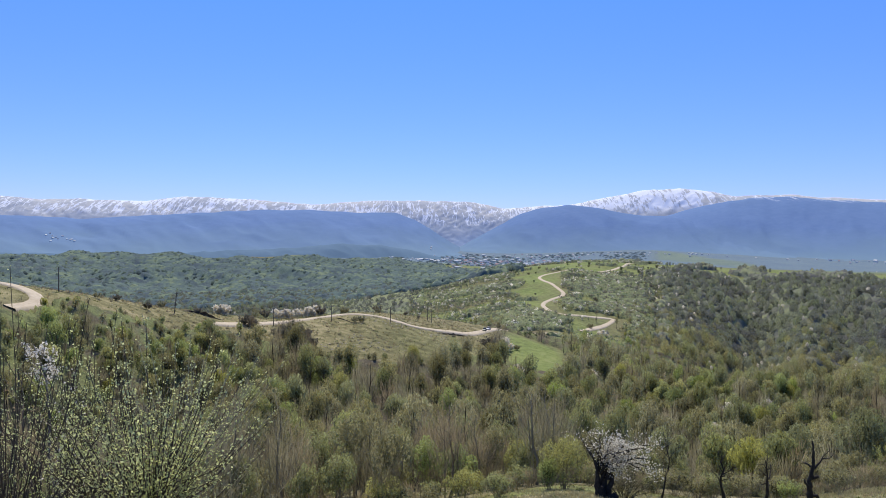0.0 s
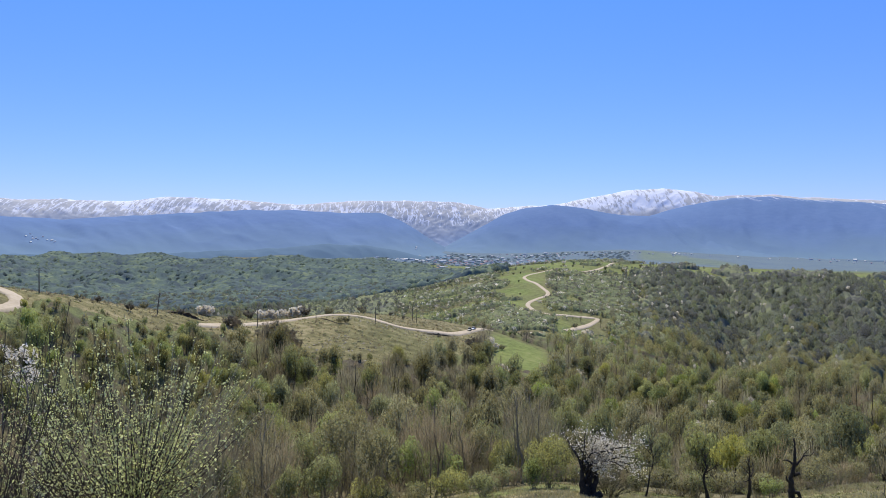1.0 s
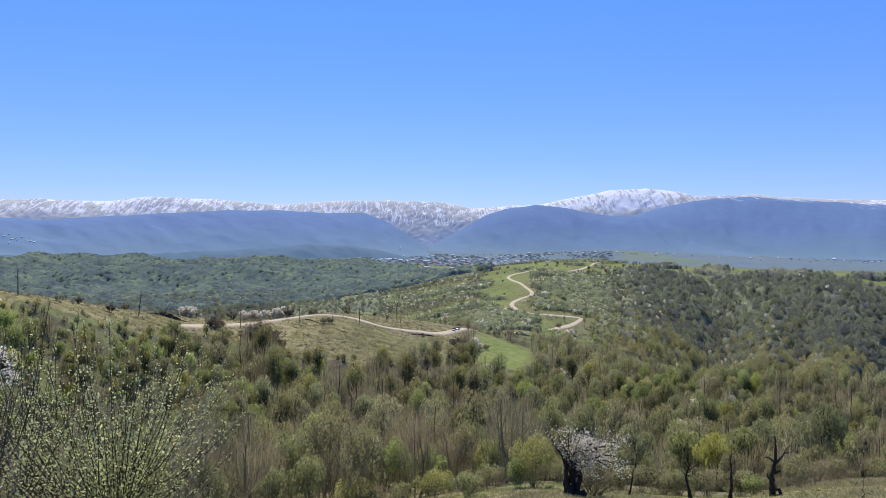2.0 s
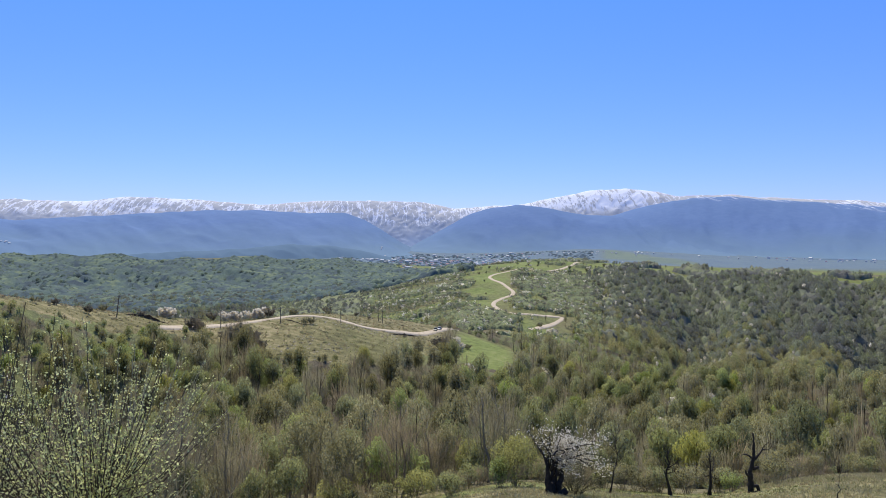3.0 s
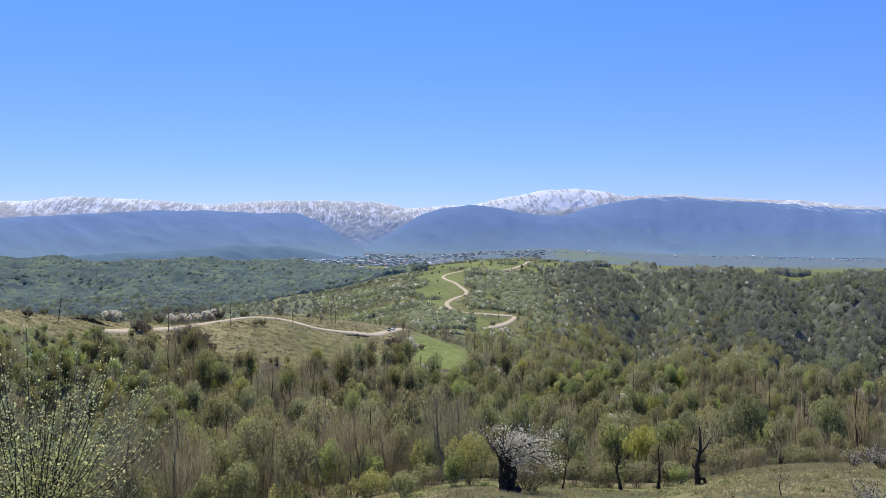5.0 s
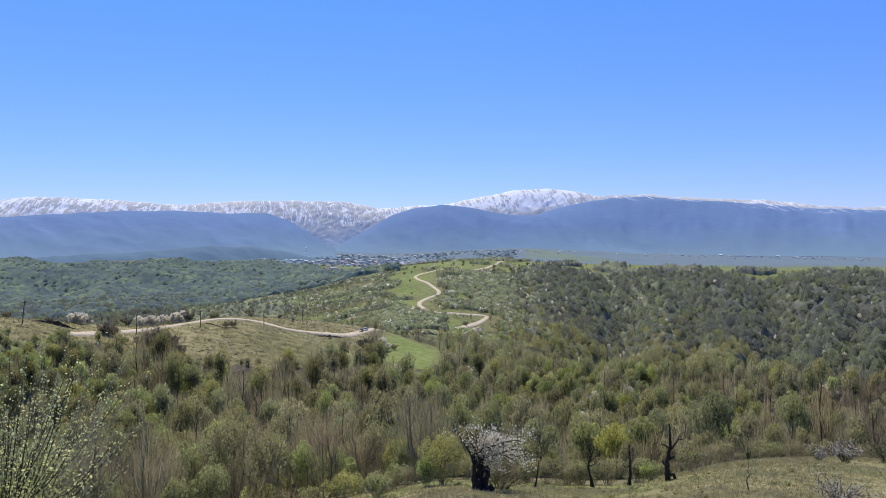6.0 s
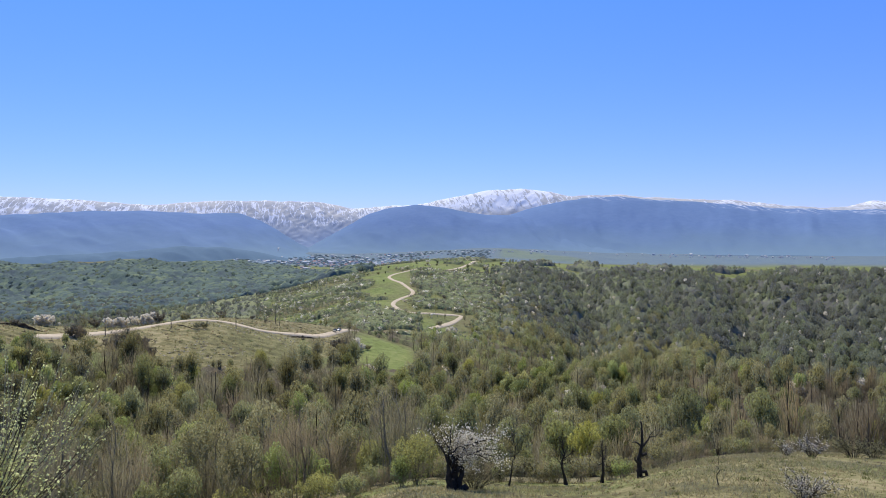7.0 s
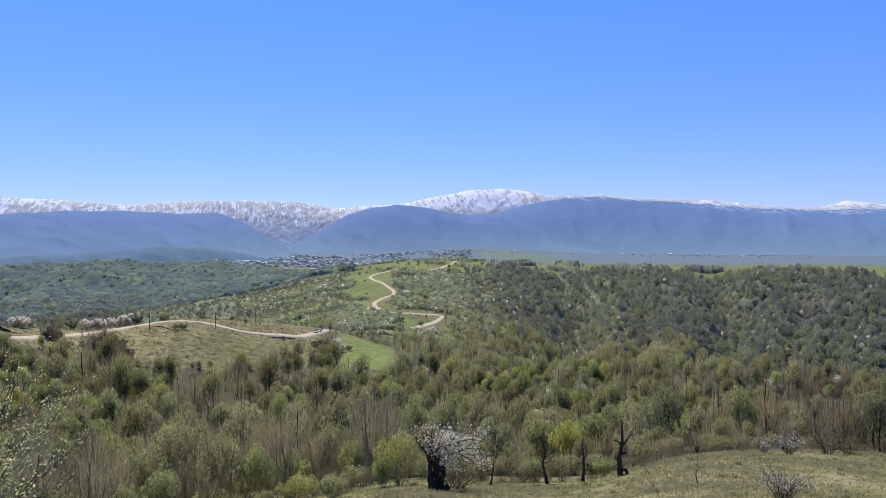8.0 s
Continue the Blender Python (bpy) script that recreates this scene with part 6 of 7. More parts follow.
shrub(placed(-21.5, 15.0), shrub_soups(736, 30, 5.2, 1.7, 10, 0.05, 3, 0.018, blade=0.012), TWIG, LEAF_OLIVE, "grey-brown twiggy shrub on the steep slope")
shrub(placed(-25.5, 17.0), shrub_soups(737, 30, 6.0, 1.9, 10, 0.05, 3, 0.02, blade=0.013), TWIG, LEAF_RUST, "grey-brown twiggy shrub on the steep slope")
shrub(placed(-16.5, 19.0), shrub_soups(738, 30, 4.4, 1.8, 10, 0.05, 4, 0.018, blade=0.012), TWIG, LEAF_OLIVE, "grey-brown twiggy shrub on the steep slope")
wood, crown, leafage = grow(739, 10.4, 0.75, limbs=10, twigs=7, fine=3, leaf=0.09, leaf_count=13, first=0.82, twig_width=0.015, girth=0.009)
base = thing("blossom_tree", placed(-28.0, 30), "slender wild fruit tree in white blossom", "tree")
part("trunk", wood.mesh("trunk", BARK_GREY, True), base)
tagged(part("branchwork", crown.mesh("branchwork", TWIG), base), kind="stuff")
tagged(part("blossom", leafage.mesh("blossom", PETAL), base, "white blossom"), kind="stuff")

# ---- bushes on the grassy spur ----
bush_kinds = [(shrub_soups(741 + k, 13, 3.0, 1.9, 7, 0.34, c, 0.03, blade=w * 1.4), bark, mat) for k, (c, w, bark, mat) in enumerate(
    ((9, 0.10, DARK_TWIG, DARK_TWIG), (5, 0.10, BARK_GREY, LEAF_OLIVE), (30, 0.03, BARK_GREY, PETAL), (11, 0.05, BARK_GREY, LEAF_GREEN)))]
bush_meshes = [(s[0].mesh("stems", bark), s[1].mesh("leaves", mat)) for s, bark, mat in bush_kinds]
ridge_meshes = [(s[0].mesh("stems", bark), s[1].mesh("leaves", mat)) for s, bark, mat in (
    (shrub_soups(746 + k, 6, 3.0, 1.9, 5, 0.62, c, 0.06, blade=0.16), bark, mat) for k, (c, bark, mat) in enumerate(((5, DARK_TWIG, DARK_TWIG), (5, BARK_GREY, LEAF_OLIVE), (7, BARK_GREY, PETAL), (7, BARK_GREY, LEAF_GREEN))))]
BUSH_WORDS = ["dark leafless bush", "grey twiggy bush", "bush in white blossom", "fresh green bush"]


def bush(kind, bearing, dist, size, turn=0.0, where="on the grassy spur"):
    base = thing("bush", placed(bearing, dist, turn, size), BUSH_WORDS[kind] + " " + where, "bush", "bushes " + where)
    stems, crown = (ridge_meshes if dist > 560 else bush_meshes)[kind]
    tagged(part("stemwork", stems, base), kind="stuff")
    tagged(part("foliage", crown, base), kind="stuff")


for spec in ((0, -15.4, 270, 1.5), (0, -14.9, 272, 1.1), (0, -12.9, 258, 1.9), (1, -12.0, 262, 2.2), (0, -11.2, 258, 1.9), (1, -11.6, 250, 1.8), (0, -10.4, 252, 1.4), (2, -17.1, 292, 1.5), (2, -17.5, 294, 1.3),
             (2, -11.0, 322, 1.6), (2, -10.3, 326, 1.7), (0, -9.7, 326, 1.5), (2, -13.0, 312, 1.5), (2, -12.3, 314, 1.5), (0, -14.0, 306, 1.2), (1, -7.9, 345, 1.3), (0, -5.2, 350, 1.2), (1, -7.0, 302, 0.9), (1, -6.5, 304, 1.0),
             (0, 3.9, 322, 2.0), (0, 4.5, 326, 1.9), (1, 4.2, 318, 1.7), (2, 5.0, 331, 1.4), (2, 5.4, 334, 1.1), (0, 2.0, 318, 0.6), (0, 0.9, 322, 0.5), (1, 6.0, 340, 0.9),
             (0, -22.6, 246, 0.8), (0, -24.6, 246, 0.7), (1, -21.6, 262, 0.8), (0, -19.0, 272, 0.7), (1, -26.0, 238, 0.6), (3, -18.2, 250, 0.9), (3, -14.2, 262, 0.8),
             (2, -20.9, 300, 0.6), (0, -1.95, 350, 0.45), (1, -5.2, 345, 0.8), (0, -3.0, 352, 0.6), (3, 6.8, 395, 1.2), (1, 7.4, 400, 1.2), (2, 13.0, 512, 1.2), (1, 11.8, 520, 1.2), (1, 10.0, 540, 1.1)):
    bush(*spec, turn=(spec[1] * 77) % 360)

rng = np.random.default_rng(751)
for spec in ((2, 12.5, 312, 2.0), (2, 6.2, 277, 1.7), (2, 18.0, 386, 2.0), (2, 22.6, 249, 2.4), (2, 23.0, 251, 2.0), (2, 12.6, 500, 1.7), (2, 29.4, 272, 1.7), (2, 38.3, 281, 2.2), (2, 18.8, 316, 1.7)):
    bush(*spec, turn=(spec[1] * 77) % 360, where="among the slope trees")
for k in range(90):
    b, d = rng.uniform(10.5, 17.5), rng.uniform(620, 1000)
    x, y, _ = at(b, d)
    if off_roads(np.array([x]), np.array([y]), 5)[0]:
        bush(int(rng.choice([0, 1, 2, 2, 2, 3])), b, d, rng.uniform(0.7, 1.7), rng.uniform(0, 360), "on the far ridge")
for k in range(50):
    b, d = rng.uniform(3.5, 15.5), rng.uniform(600, 1000)
    x, y, _ = at(b, d)
    if off_roads(np.array([x]), np.array([y]), 5)[0]:
        bush(int(rng.choice([1, 1, 2, 2, 3, 3])), b, d, rng.uniform(0.5, 1.2), rng.uniform(0, 360), "on the far ridge")

# ---- eroded banks and stones on the spur ----
SOIL = plain("dark_soil", [(0.3, (0.045, 0.034, 0.022)), (0.5, (0.08, 0.06, 0.04)), (0.7, (0.14, 0.108, 0.07))], 1.5, 0.95, 0.8, 0.15)
STONE = plain("pale_stone", [(0.3, (0.34, 0.29, 0.20)), (0.5, (0.46, 0.40, 0.29)), (0.7, (0.56, 0.50, 0.38))], 2.0, 0.9, 0.6, 0.05)


def eroded_bank(line, tall, seed, label):
    """A broken edge of turf: a ragged dark face of bare soil under an overhanging lip."""
    rng = np.random.default_rng(seed)
    p = road_line(line, 1.2)
    d = np.gradient(p, axis=0)
    d /= np.linalg.norm(d, axis=1)[:, None]
    down = -p / np.linalg.norm(p, axis=1)[:, None]
    n = len(p)
    fade = np.sin(np.linspace(0.12, np.pi - 0.12, n)) * rng.uniform(0.6, 1.3, n)
    rows = []
    for off, up in ((-1.6, 0.0), (-0.2, 1.0), (0.15, 0.85), (0.1, 0.35), (0.5, -0.15)):
        q = p + down * (off + rng.normal(0, 0.12, n))[:, None]
        rows.append(np.column_stack([q, height(q[:, 0], q[:, 1]) + tall * up * fade * rng.uniform(0.8, 1.2, n) - 0.05]))
    v = np.stack(rows, 1)
    i, j = np.meshgrid(np.arange(n - 1), np.arange(4), indexing="ij")
    s = Soup()
    s.add(v.reshape(-1, 3), np.stack([i * 5 + j, i * 5 + j + 1, (i + 1) * 5 + j + 1, (i + 1) * 5 + j], -1).reshape(-1, 4))
    tagged(new("eroded_bank", s.mesh("eroded_bank", SOIL)), label, "bank", "eroded banks on the spur")


eroded_bank([(-16.0, 257), (-15.5, 255), (-15.0, 254), (-14.2, 252)], 1.1, 851, "dark eroded edge of turf below the road")
eroded_bank([(-8.7, 312), (-8.1, 308), (-7.5, 303), (-7.0, 298)], 0.5, 852, "dark eroded edge of turf on the grassy slope")
eroded_bank([(-20.2, 270), (-19.0, 271), (-18.2, 269), (-17.2, 270)], 1.3, 853, "dark eroded bank on the grassy crest")
eroded_bank([(-0.4, 320), (0.6, 327), (1.5, 334), (2.1, 340)], 0.8, 854, "low dark bank below the gravel road")

x, y = scatter(1500, 235, 345, 855, -12.0, 4.0)
*_, grass = cover(x, y)
ok = (grass > 0.5) & off_roads(x, y, 1.0) & (relief(x, y, 16, 856, 2) > 0.12) & (np.hypot(x, y) < along(np.degrees(np.arctan2(x, y)), SPUR_R) - 8)
rng = np.random.default_rng(857)
s = Soup()
for px, py, pz in zip(x[ok], y[ok], height(x[ok], y[ok])):
    size = rng.uniform(0.15, 0.5) * np.array([1.2, 1.0, 0.7])
    corner = np.array([(1, 0, 0), (0, 1, 0), (-1, 0, 0), (0, -1, 0), (0, 0, 1), (0, 0, -0.6)]) * rng.uniform(0.7, 1.2, (6, 1)) * size + rng.normal(0, 0.05, (6, 3))
    s.add(corner + np.array([px, py, pz + 0.05]), [(0, 1, 4), (1, 2, 4), (2, 3, 4), (3, 0, 4), (1, 0, 5), (2, 1, 5), (3, 2, 5), (0, 3, 5)])
tagged(new("stones", s.mesh("stones", STONE)), "pale stones scattered over the grassy slope", "stones", kind="stuff")

# ---- undergrowth at the wood's edge ----
rng = np.random.default_rng(761)
under = []
for k, (kind, words) in enumerate(((1, "olive budding undergrowth bush"), (2, "fresh green undergrowth bush"), (5, "brownish twiggy undergrowth bush"), (4, "pale yellow-green undergrowth bush"))):
    v, f, n = bare_crown(771 + k, 2.4, 1.4, 260, 0.03, 0.02) if kind == 5 else soft_crown(771 + k, 2.2, 1.35, 0.02, 6, 4, 8, 160, 0.022, 0.34, 0.42)
    under.append((shrub_soups(771 + k, 12, 2.2, 1.1, 5, 0.0, 0, 0.016, blade=0.03)[0].mesh("stemwork", TWIG), mesh_from("foliage", v, f, SHRUB_CROWNS[kind], True, n), words))
for k in range(120):
    b = rng.uniform(-18, 50)
    d = float(along(np.array([b]), SHELF_R)[0]) * 1.05 + rng.exponential(7) + 1.0
    a, f, words = under[int(rng.choice([0, 0, 1, 2, 2, 2]))]
    base = thing("bush", placed(b, d, rng.uniform(0, 360), rng.uniform(0.4, 1.15)), words + " at the wood's edge", "bush", "bushes at the wood's edge")
    tagged(part("stemwork", a, base), kind="stuff")
    tagged(part("foliage", f, base), kind="stuff")

# ---- power line over the spur ----
PORCELAIN = plain("insulator_glaze", [(0.3, (0.5, 0.5, 0.48)), (0.7, (0.65, 0.65, 0.62))], 20, 0.3, 0.0)
WIRE = plain("dull_wire", [(0.3, (0.12, 0.12, 0.12)), (0.7, (0.2, 0.2, 0.2))], 20, 0.5, 0.0, metal=0.8)


def power_pole(m, tall, label):
    base = thing("power_pole", m, label, "pole", "poles of the power line")
    s = Soup()
    tube(s, [(0, 0, -0.6), (0, 0, tall * 0.5), (0.02, 0, tall)], [0.17, 0.14, 0.11], 8)
    part("post", s.mesh("post", POLE_WOOD, True), base)
    s = Soup()
    box(s, (-0.75, -0.06, tall - 0.75), (0.75, 0.06, tall - 0.62))
    part("crossarm", s.mesh("crossarm", POLE_WOOD), base)
    for x in (-0.62, 0.62, 0.0):
        s = Soup()
        foot = tall - 0.62 if x else tall
        tube(s, [(x, 0, foot), (x, 0, foot + 0.12), (x, 0, foot + 0.2)], [0.03, 0.06, 0.035], 6)
        part("insulator", s.mesh("insulator", PORCELAIN, True), base)
    return base


POLES = [(-40.0, 236, 7.4, 0), (-28.4, 231, 7.3, 0), (-20.7, 256, 7.2, 6), (-13.4, 284, 7.2, 0), (-8.9, 304, 6.6, 0), (-4.2, 319, 6.6, 0), (-0.9, 345, 6.2, 2), (-1.2, 352, 6.0, -3)]
tops = []
for bearing, dist, tall, lean in POLES:
    m = placed(bearing, dist, -bearing) @ pose(0, 0, 0, 0, lean, 0)
    power_pole(m, tall, "leaning weathered wooden power pole" if lean > 4 else "weathered wooden power pole beside the road")
    tops.append([m @ Vector((x, 0, tall - 0.42)) for x in (-0.62, 0.62)])
for k in range(len(POLES) - 2):
    for a, b in zip(tops[k], tops[k + 1]):
        s = Soup()
        t = np.linspace(0, 1, 14)[:, None]
        p = np.array(a) * (1 - t) + np.array(b) * t - np.array([0, 0, 1.0]) * 1.3 * 4 * t * (1 - t)
        tube(s, p, np.full(14, 0.012), 3)
        tagged(new("power_cable", s.mesh("power_cable", WIRE)), "thin sagging wire between wooden poles", "cable", "cables of the power line")

# ---- cars on the crest road ----
GLASS = plain("dark_glass", [(0.3, (0.015, 0.017, 0.02)), (0.7, (0.03, 0.033, 0.038))], 3, 0.08, 0.0)
RUBBER = plain("tyre_rubber", [(0.3, (0.02, 0.02, 0.02)), (0.7, (0.035, 0.035, 0.035))], 20, 0.9, 0.0)
STEEL = plain("wheel_steel", [(0.3, (0.3, 0.3, 0.3)), (0.7, (0.45, 0.45, 0.45))], 20, 0.4, 0.0, metal=0.9)


def car(m, paint, label):
    base = thing("car", m, label, "car", "cars on the crest road")
    outline = [(-2.0, 0.35), (-2.05, 0.75), (-1.75, 0.92), (-0.95, 0.98), (1.2, 1.0), (1.95, 0.9), (2.05, 0.6), (2.0, 0.35)]
    roof = [(-1.0, 0.96), (-0.45, 1.44), (0.85, 1.46), (1.5, 0.98)]
    for name, line, half, material in (("body", outline, 0.82, paint), ("cabin", roof, 0.7, GLASS)):
        bm = bmesh.new()
        side = [bm.verts.new((x, -half, z)) for x, z in line]
        face = bm.faces.new(side)
        new_geom = bmesh.ops.extrude_face_region(bm, geom=[face])["geom"]
        bmesh.ops.translate(bm, verts=[v for v in new_geom if isinstance(v, bmesh.types.BMVert)], vec=(0, 2 * half, 0))
        bmesh.ops.recalc_face_normals(bm, faces=bm.faces)
        bmesh.ops.bevel(bm, geom=bm.edges[:], offset=0.05, segments=2, affect="EDGES")
        me = bpy.data.meshes.new(name)
        bm.to_mesh(me)
        bm.free()
        me.materials.append(material)
        part(name, me, base)
    s = Soup()
    box(s, (-0.5, -0.68, 1.43), (0.88, 0.68, 1.49))
    part("roof", s.mesh("roof", paint), base)
    for x in (-1.3, 1.3):
        for y in (-0.8, 0.8):
            w = new("wheel")
            w.parent = base
            w.location = (x, y, 0.31)
            s = Soup()
            tube(s, [(0, -0.1, 0), (0, -0.08, 0), (0, 0.08, 0), (0, 0.1, 0)], [0.26, 0.31, 0.31, 0.26], 14)
            part("tyre", s.mesh("tyre", RUBBER, True), w)
            s = Soup()
            tube(s, [(0, -0.115, 0), (0, 0.115, 0)], [0.17, 0.17], 12)
            part("rim", s.mesh("rim", STEEL, True), w)


def on_road(line, k, turn=0.0):
    p, q = line[k], line[k + 1]
    z = float(height(np.array([p[0]]), np.array([p[1]]))[0])
    return pose(p[0], p[1], z + 0.36, 0, 0, math.degrees(math.atan2(q[1] - p[1], q[0] - p[0])) + turn)


crest = ROAD_LINES[1][0]
near_k = int(np.argmin(np.abs(np.degrees(np.arctan2(crest[:, 0], crest[:, 1])) - 3.4)))
far_k = int(np.argmin(np.abs(np.degrees(np.arctan2(crest[:, 0], crest[:, 1])) - 3.8)))
car(on_road(crest, near_k), plain("black_paint", [(0.3, (0.012, 0.012, 0.014)), (0.7, (0.02, 0.02, 0.024))], 2, 0.3, 0.0), "black saloon car standing on the gravel road")
car(on_road(crest, far_k), plain("silver_paint", [(0.3, (0.45, 0.46, 0.48)), (0.7, (0.55, 0.56, 0.58))], 2, 0.3, 0.0), "silver saloon car standing on the gravel road")

# ---- the far town ----
PLASTER = plain("pale_plaster", [(0.3, (0.55, 0.54, 0.52)), (0.5, (0.68, 0.66, 0.63)), (0.7, (0.78, 0.77, 0.75))], 0.6, 0.9, 0.1, 0.02, randomly=0.2)
RED_ROOF = plain("red_roof_tiles", [(0.3, (0.42, 0.24, 0.20)), (0.5, (0.50, 0.31, 0.26)), (0.7, (0.58, 0.39, 0.33))], 0.8, 0.8, 0.2, 0.03, randomly=0.2)
GREY_ROOF = plain("grey_sheet_roof", [(0.3, (0.36, 0.38, 0.40)), (0.5, (0.47, 0.49, 0.51)), (0.7, (0.60, 0.62, 0.63))], 0.5, 0.5, 0.1, 0.02, randomly=0.25)


def house_meshes(long, deep, tall, roof_material):
    s, q = Soup(), Soup()
    x, y, rise = long / 2, deep / 2, deep * 0.32
    box(s, (-x, -y, -2), (x, y, tall))
    s.add([(-x, -y, tall), (-x, y, tall), (-x, 0, tall + rise), (x, -y, tall), (x, y, tall), (x, 0, tall + rise)], [(0, 2, 1), (3, 4, 5)])
    o = 0.5
    for sgn in (-1, 1):
        v = [(-x - o, sgn * (y + o), tall - 0.3), (x + o, sgn * (y + o), tall - 0.3), (x + o, 0, tall + rise + 0.08), (-x - o, 0, tall + rise + 0.08)]
        v += [(a, b, c + 0.25) for a, b, c in v]
        q.add(v, [(0, 3, 2, 1), (4, 5, 6, 7), (0, 1, 5, 4), (1, 2, 6, 5), (2, 3, 7, 6), (3, 0, 4, 7)])
    return s.mesh("wall", PLASTER), q.mesh("roof", roof_material), s.arrays(), q.arrays(), roof_material


HOUSES = [house_meshes(11, 8, 4, GREY_ROOF), house_meshes(14, 9, 5, GREY_ROOF), house_meshes(12, 9, 4.5, RED_ROOF), house_meshes(22, 10, 8, RED_ROOF), house_meshes(26, 11, 9, GREY_ROOF)]


far_houses = {"pale_plaster": [], "red_roof_tiles": [], "grey_sheet_roof": []}


def house(kind, x, y, z, turn):
    if math.hypot(x, y) > 2620:          # too far off to be told apart
        m = np.array(pose(x, y, z, 0, 0, turn) @ Matrix.Scale(0.5, 4))
        for (v, f), key in zip(HOUSES[kind][2:4], ("pale_plaster", HOUSES[kind][4].name)):
            far_houses[key].append((v @ m[:3, :3].T + m[:3, 3], f))
        return
    label = ("small pale house with grey roof", "pale house with grey sheet roof", "pale house with red tiled roof", "long pale building with red roof", "long pale building with grey roof")[kind]
    base = thing("house", pose(x, y, z, 0, 0, turn) @ Matrix.Scale(0.5, 4), label + " in the far town", "house", "houses of the far town")
    for name, me in zip(("wall", "roof"), HOUSES[kind]):
        part(name, me, base)


def slope_height(slope, bearing, dist):
    b, r, z = slope
    k = int(np.argmin(np.abs(b - bearing)))
    return float(np.interp(dist, r[:56], z[k][:56]))


rng = np.random.default_rng(801)
for count, b0, b1, d0, d1, odds in ((150, 0.4, 8.6, 1980, 2600, (2, 2, 3, 3, 2, 0, 4, 1)), (140, -2.0, 11.0, 2400, 3020, (0, 0, 1, 1, 2, 4)), (30, -9.0, 0.0, 2400, 2560, (0, 1, 1)), (46, 2.6, 6.4, 1960, 2160, (2, 3, 3, 2, 0, 4)),
                                   (26, 11.0, 20.0, 2850, 3060, (0, 1, 1)), (54, 28.0, 41.0, 2850, 3150, (0, 0, 1, 1, 2, 4)), (10, 19.0, 28.0, 2900, 3060, (0, 1))):
    for k in range(count):
        b, d = rng.uniform(b0, b1), math.sqrt(rng.uniform(d0**2, d1**2))
        x, y, z = at(b, d)
        if b > 12:
            z = max(z, slope_height(EAST_SLOPE, b, d))
        elif b < 0:
            z = max(z, slope_height(WEST_SLOPE, b, d))
        house(int(rng.choice(odds)), x, y, z, rng.uniform(-35, 35) - b)
for k in range(12):
    b, d = -29.6 + 2.3 * rng.uniform(), rng.uniform(3030, 3200)
    x, y, _ = at(b, d)
    house(int(rng.choice((0, 1))), x, y, slope_height(WEST_SLOPE, b, d) + 0.5, rng.uniform(-35, 35) - b)

for (key, meshes), material, words in zip(far_houses.items(), (PLASTER, RED_ROOF, GREY_ROOF), ("pale walls", "red roofs", "grey roofs")):
    V, F, count = [], {3: [], 4: []}, 0
    for v, f in meshes:
        V.append(v)
        for n in (3, 4):
            F[n].append(f[n] + count)
        count += len(v)
    tagged(new("far_houses", mesh_from("far_houses", np.concatenate(V), {n: np.concatenate(F[n]) for n in (3, 4)}, material)), words + " of the far houses below the mountains", "houses", kind="stuff")

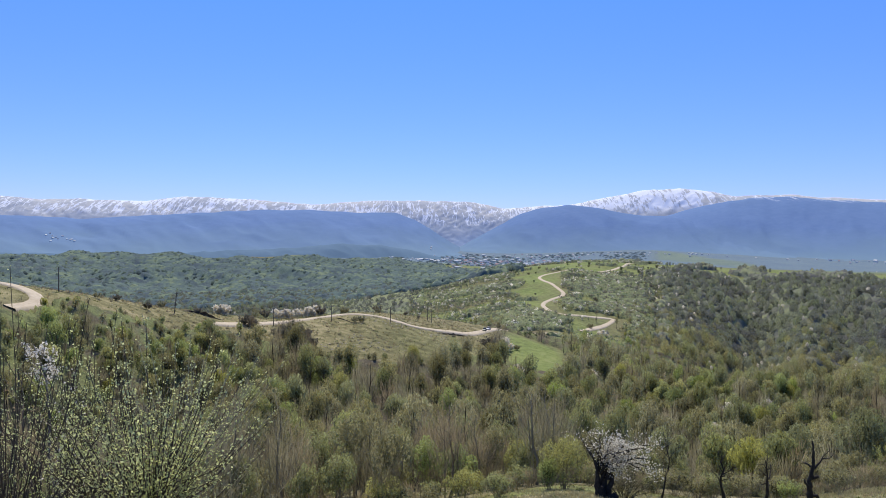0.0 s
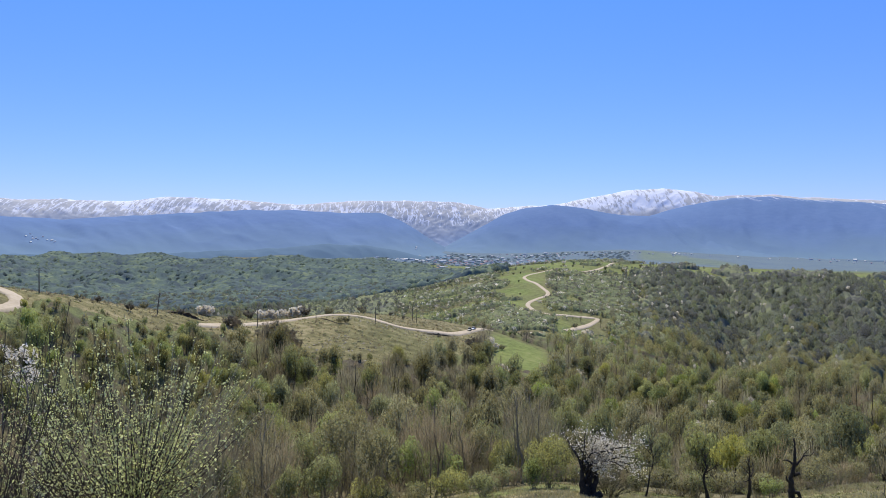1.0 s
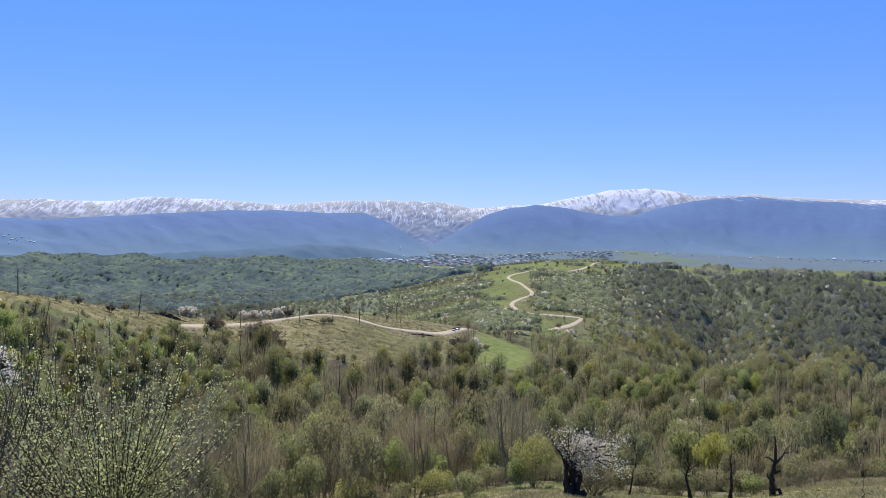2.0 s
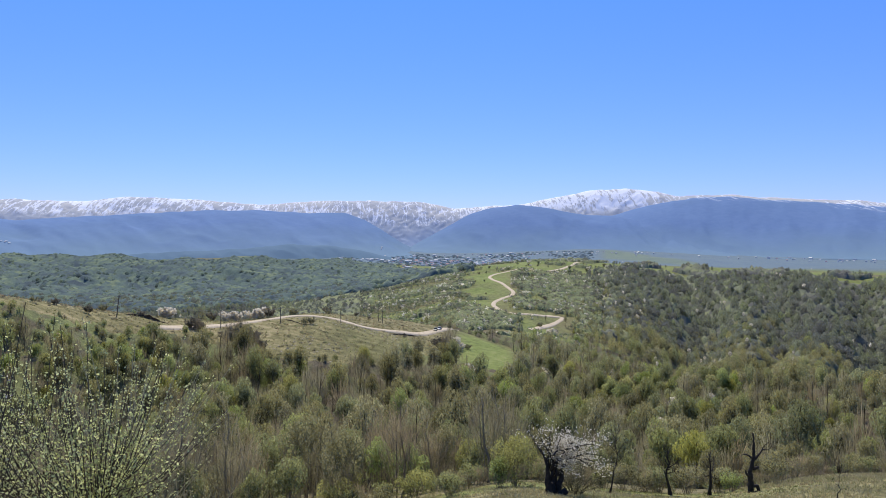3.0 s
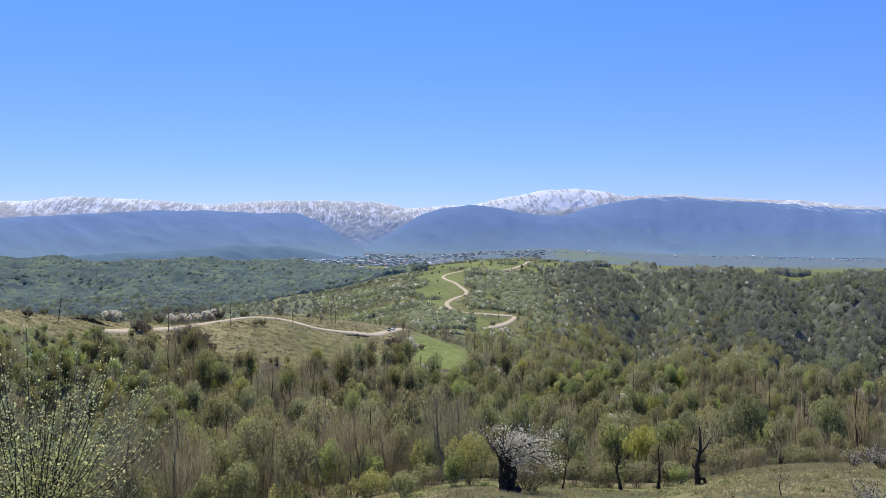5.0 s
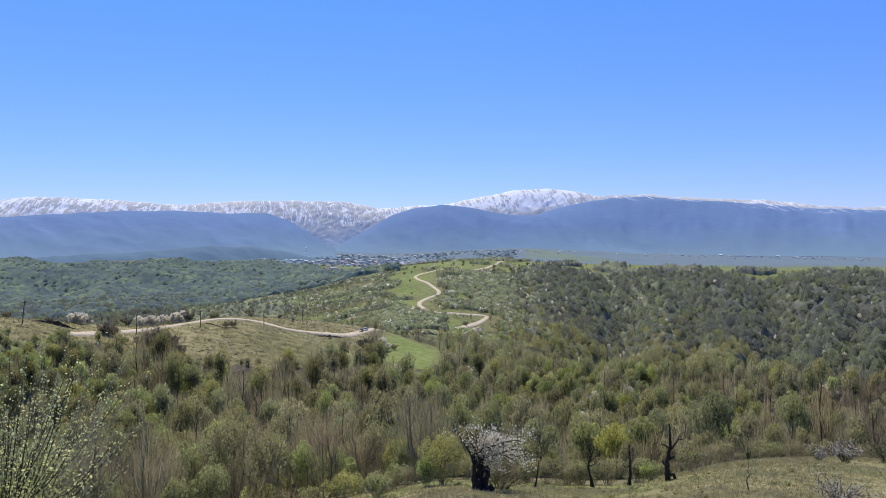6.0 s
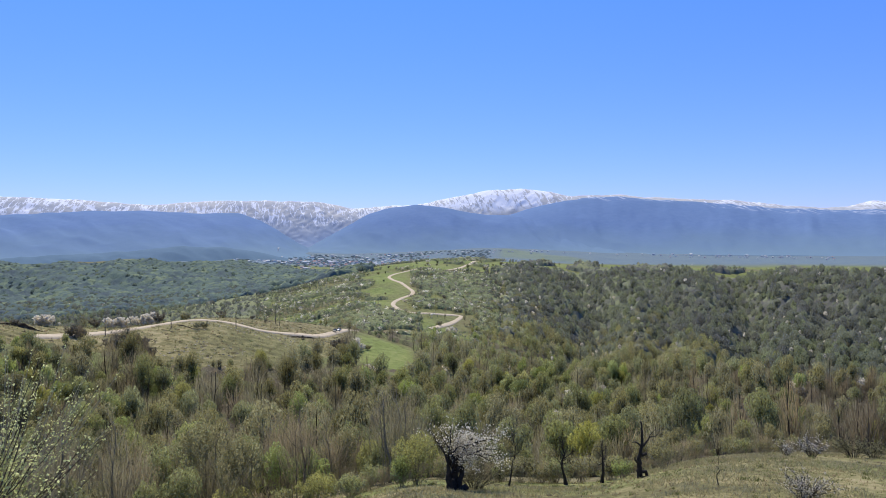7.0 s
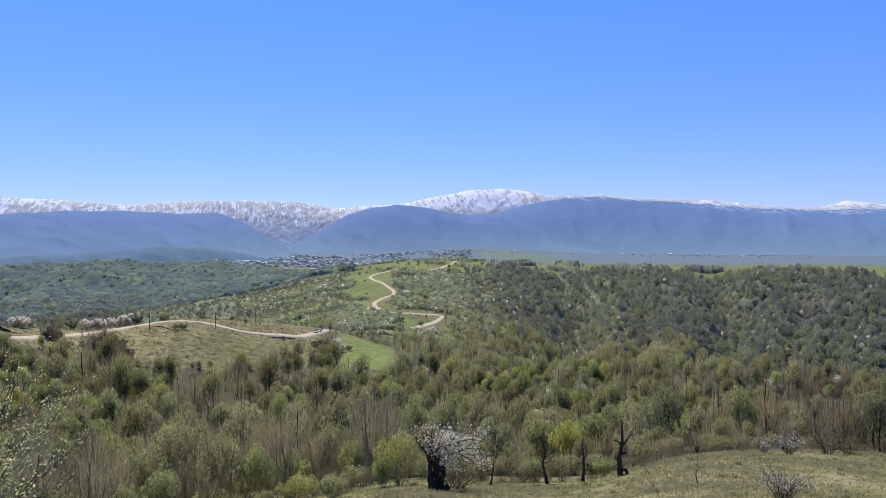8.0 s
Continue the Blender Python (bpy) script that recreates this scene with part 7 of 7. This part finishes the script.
# ---- grass of the clearing ----
DRY_BLADES = leafy("dry_grass", (0.34, 0.30, 0.13), (0.45, 0.39, 0.19), (0.56, 0.49, 0.28), scale=0.3, through_light=0.3)
GREEN_BLADES = leafy("green_grass", (0.11, 0.14, 0.035), (0.16, 0.185, 0.05), (0.22, 0.235, 0.07), scale=0.3, through_light=0.3)
for material, count, tall, wide, seed, near, far, b0, label in (
        (DRY_BLADES, 20000, 0.22, 0.07, 811, 36, 98, 1.5, "dry yellow grass tufts on the clearing"), (GREEN_BLADES, 9000, 0.16, 0.045, 812, 36, 98, 1.5, "short green grass tufts on the clearing"),
        (LEAF_RUST, 2500, 0.2, 0.06, 816, 36, 98, 1.5, "dark withered tussocks on the clearing"), (LEAF_RUST, 3000, 0.2, 0.05, 817, 36, 98, 1.5, "brown withered weeds on the clearing"),
        (DRY_BLADES, 9000, 0.6, 0.28, 813, 150, 440, -36.5, "dry grass tussocks on the grassy spur"), (GREEN_BLADES, 9000, 0.40, 0.24, 814, 150, 440, -36.5, "green grass tussocks on the grassy spur"),
        (LEAF_RUST, 6500, 0.65, 0.30, 815, 150, 440, -36.5, "brown withered weeds on the grassy spur")):
    x, y = scatter(count, near, far, seed, b0, 50.5)
    *_, grass = cover(x, y)
    keep = (grass > 0.4) & ((far < 100) | (x < 0.075 * y)) & off_roads(x, y, 0.6) & (relief(x, y, 7 if far < 100 else 22, seed, 2) > -0.05)
    x, y = x[keep], y[keep]
    rng = np.random.default_rng(seed)
    n = 4
    foot = np.repeat(np.stack([x, y, height(x, y) - 0.03], 1), n, 0) + rng.normal(0, 0.5 * tall, (len(x) * n, 3)) * np.array([1, 1, 0])
    s = Soup()
    blades(s, foot, foot + rng.normal(0, 0.45 * tall, foot.shape) * np.array([1, 1, 0]) + np.array([0, 0, 1]) * tall * rng.uniform(0.5, 1.2, (len(foot), 1)), wide, rng)
    tagged(new("grass", s.mesh("grass", material)), label, "grass", kind="stuff")

for material, count, seed, near, far, b1, wide, label in (
        (DARK_TWIG, 130, 821, 38, 98, 50.5, 1.0, "dark withered weed clumps on the clearing"), (DRY_BLADES, 520, 822, 38, 98, 50.5, 1.0, "pale dry grass clumps on the clearing"), (GREEN_BLADES, 240, 823, 38, 98, 50.5, 1.0, "green herb clumps on the clearing"),
        (DARK_TWIG, 1100, 824, 180, 400, 12.0, 2.6, "dark withered weed clumps on the grassy spur"), (DRY_BLADES, 1600, 825, 180, 400, 12.0, 2.8, "pale dry grass clumps on the grassy spur"), (LEAF_GREEN, 700, 826, 180, 400, 12.0, 2.4, "green herb clumps on the grassy spur")):
    x, y = scatter(count, near, far, seed, -3.0 if far < 100 else -36.5, b1)
    *_, grass = cover(x, y)
    ok = (grass > 0.5) & ((far < 100) | (x < 0.075 * y)) & off_roads(x, y, 1.5) & (relief(x, y, 20 * wide, seed, 2) > -0.25)
    x, y = x[ok], y[ok]
    rng = np.random.default_rng(seed)
    n = 26
    size = np.repeat(rng.uniform(0.5, 1.3, len(x)) * wide, n)[:, None]
    root = np.repeat(np.stack([x, y, height(x, y) - 0.03], 1), n, 0)
    foot = root + rng.normal(0, 0.14, (len(root), 3)) * np.array([1, 1, 0]) * size
    s = Soup()
    blades(s, foot, foot + (rng.normal(0, 0.14, foot.shape) * np.array([1, 1, 0]) + np.array([0, 0, 0.26]) * rng.uniform(0.4, 1.2, (len(foot), 1))) * size, 0.05 * wide, rng)
    tagged(new("grass", s.mesh("grass", material)), label, "grass", kind="stuff")
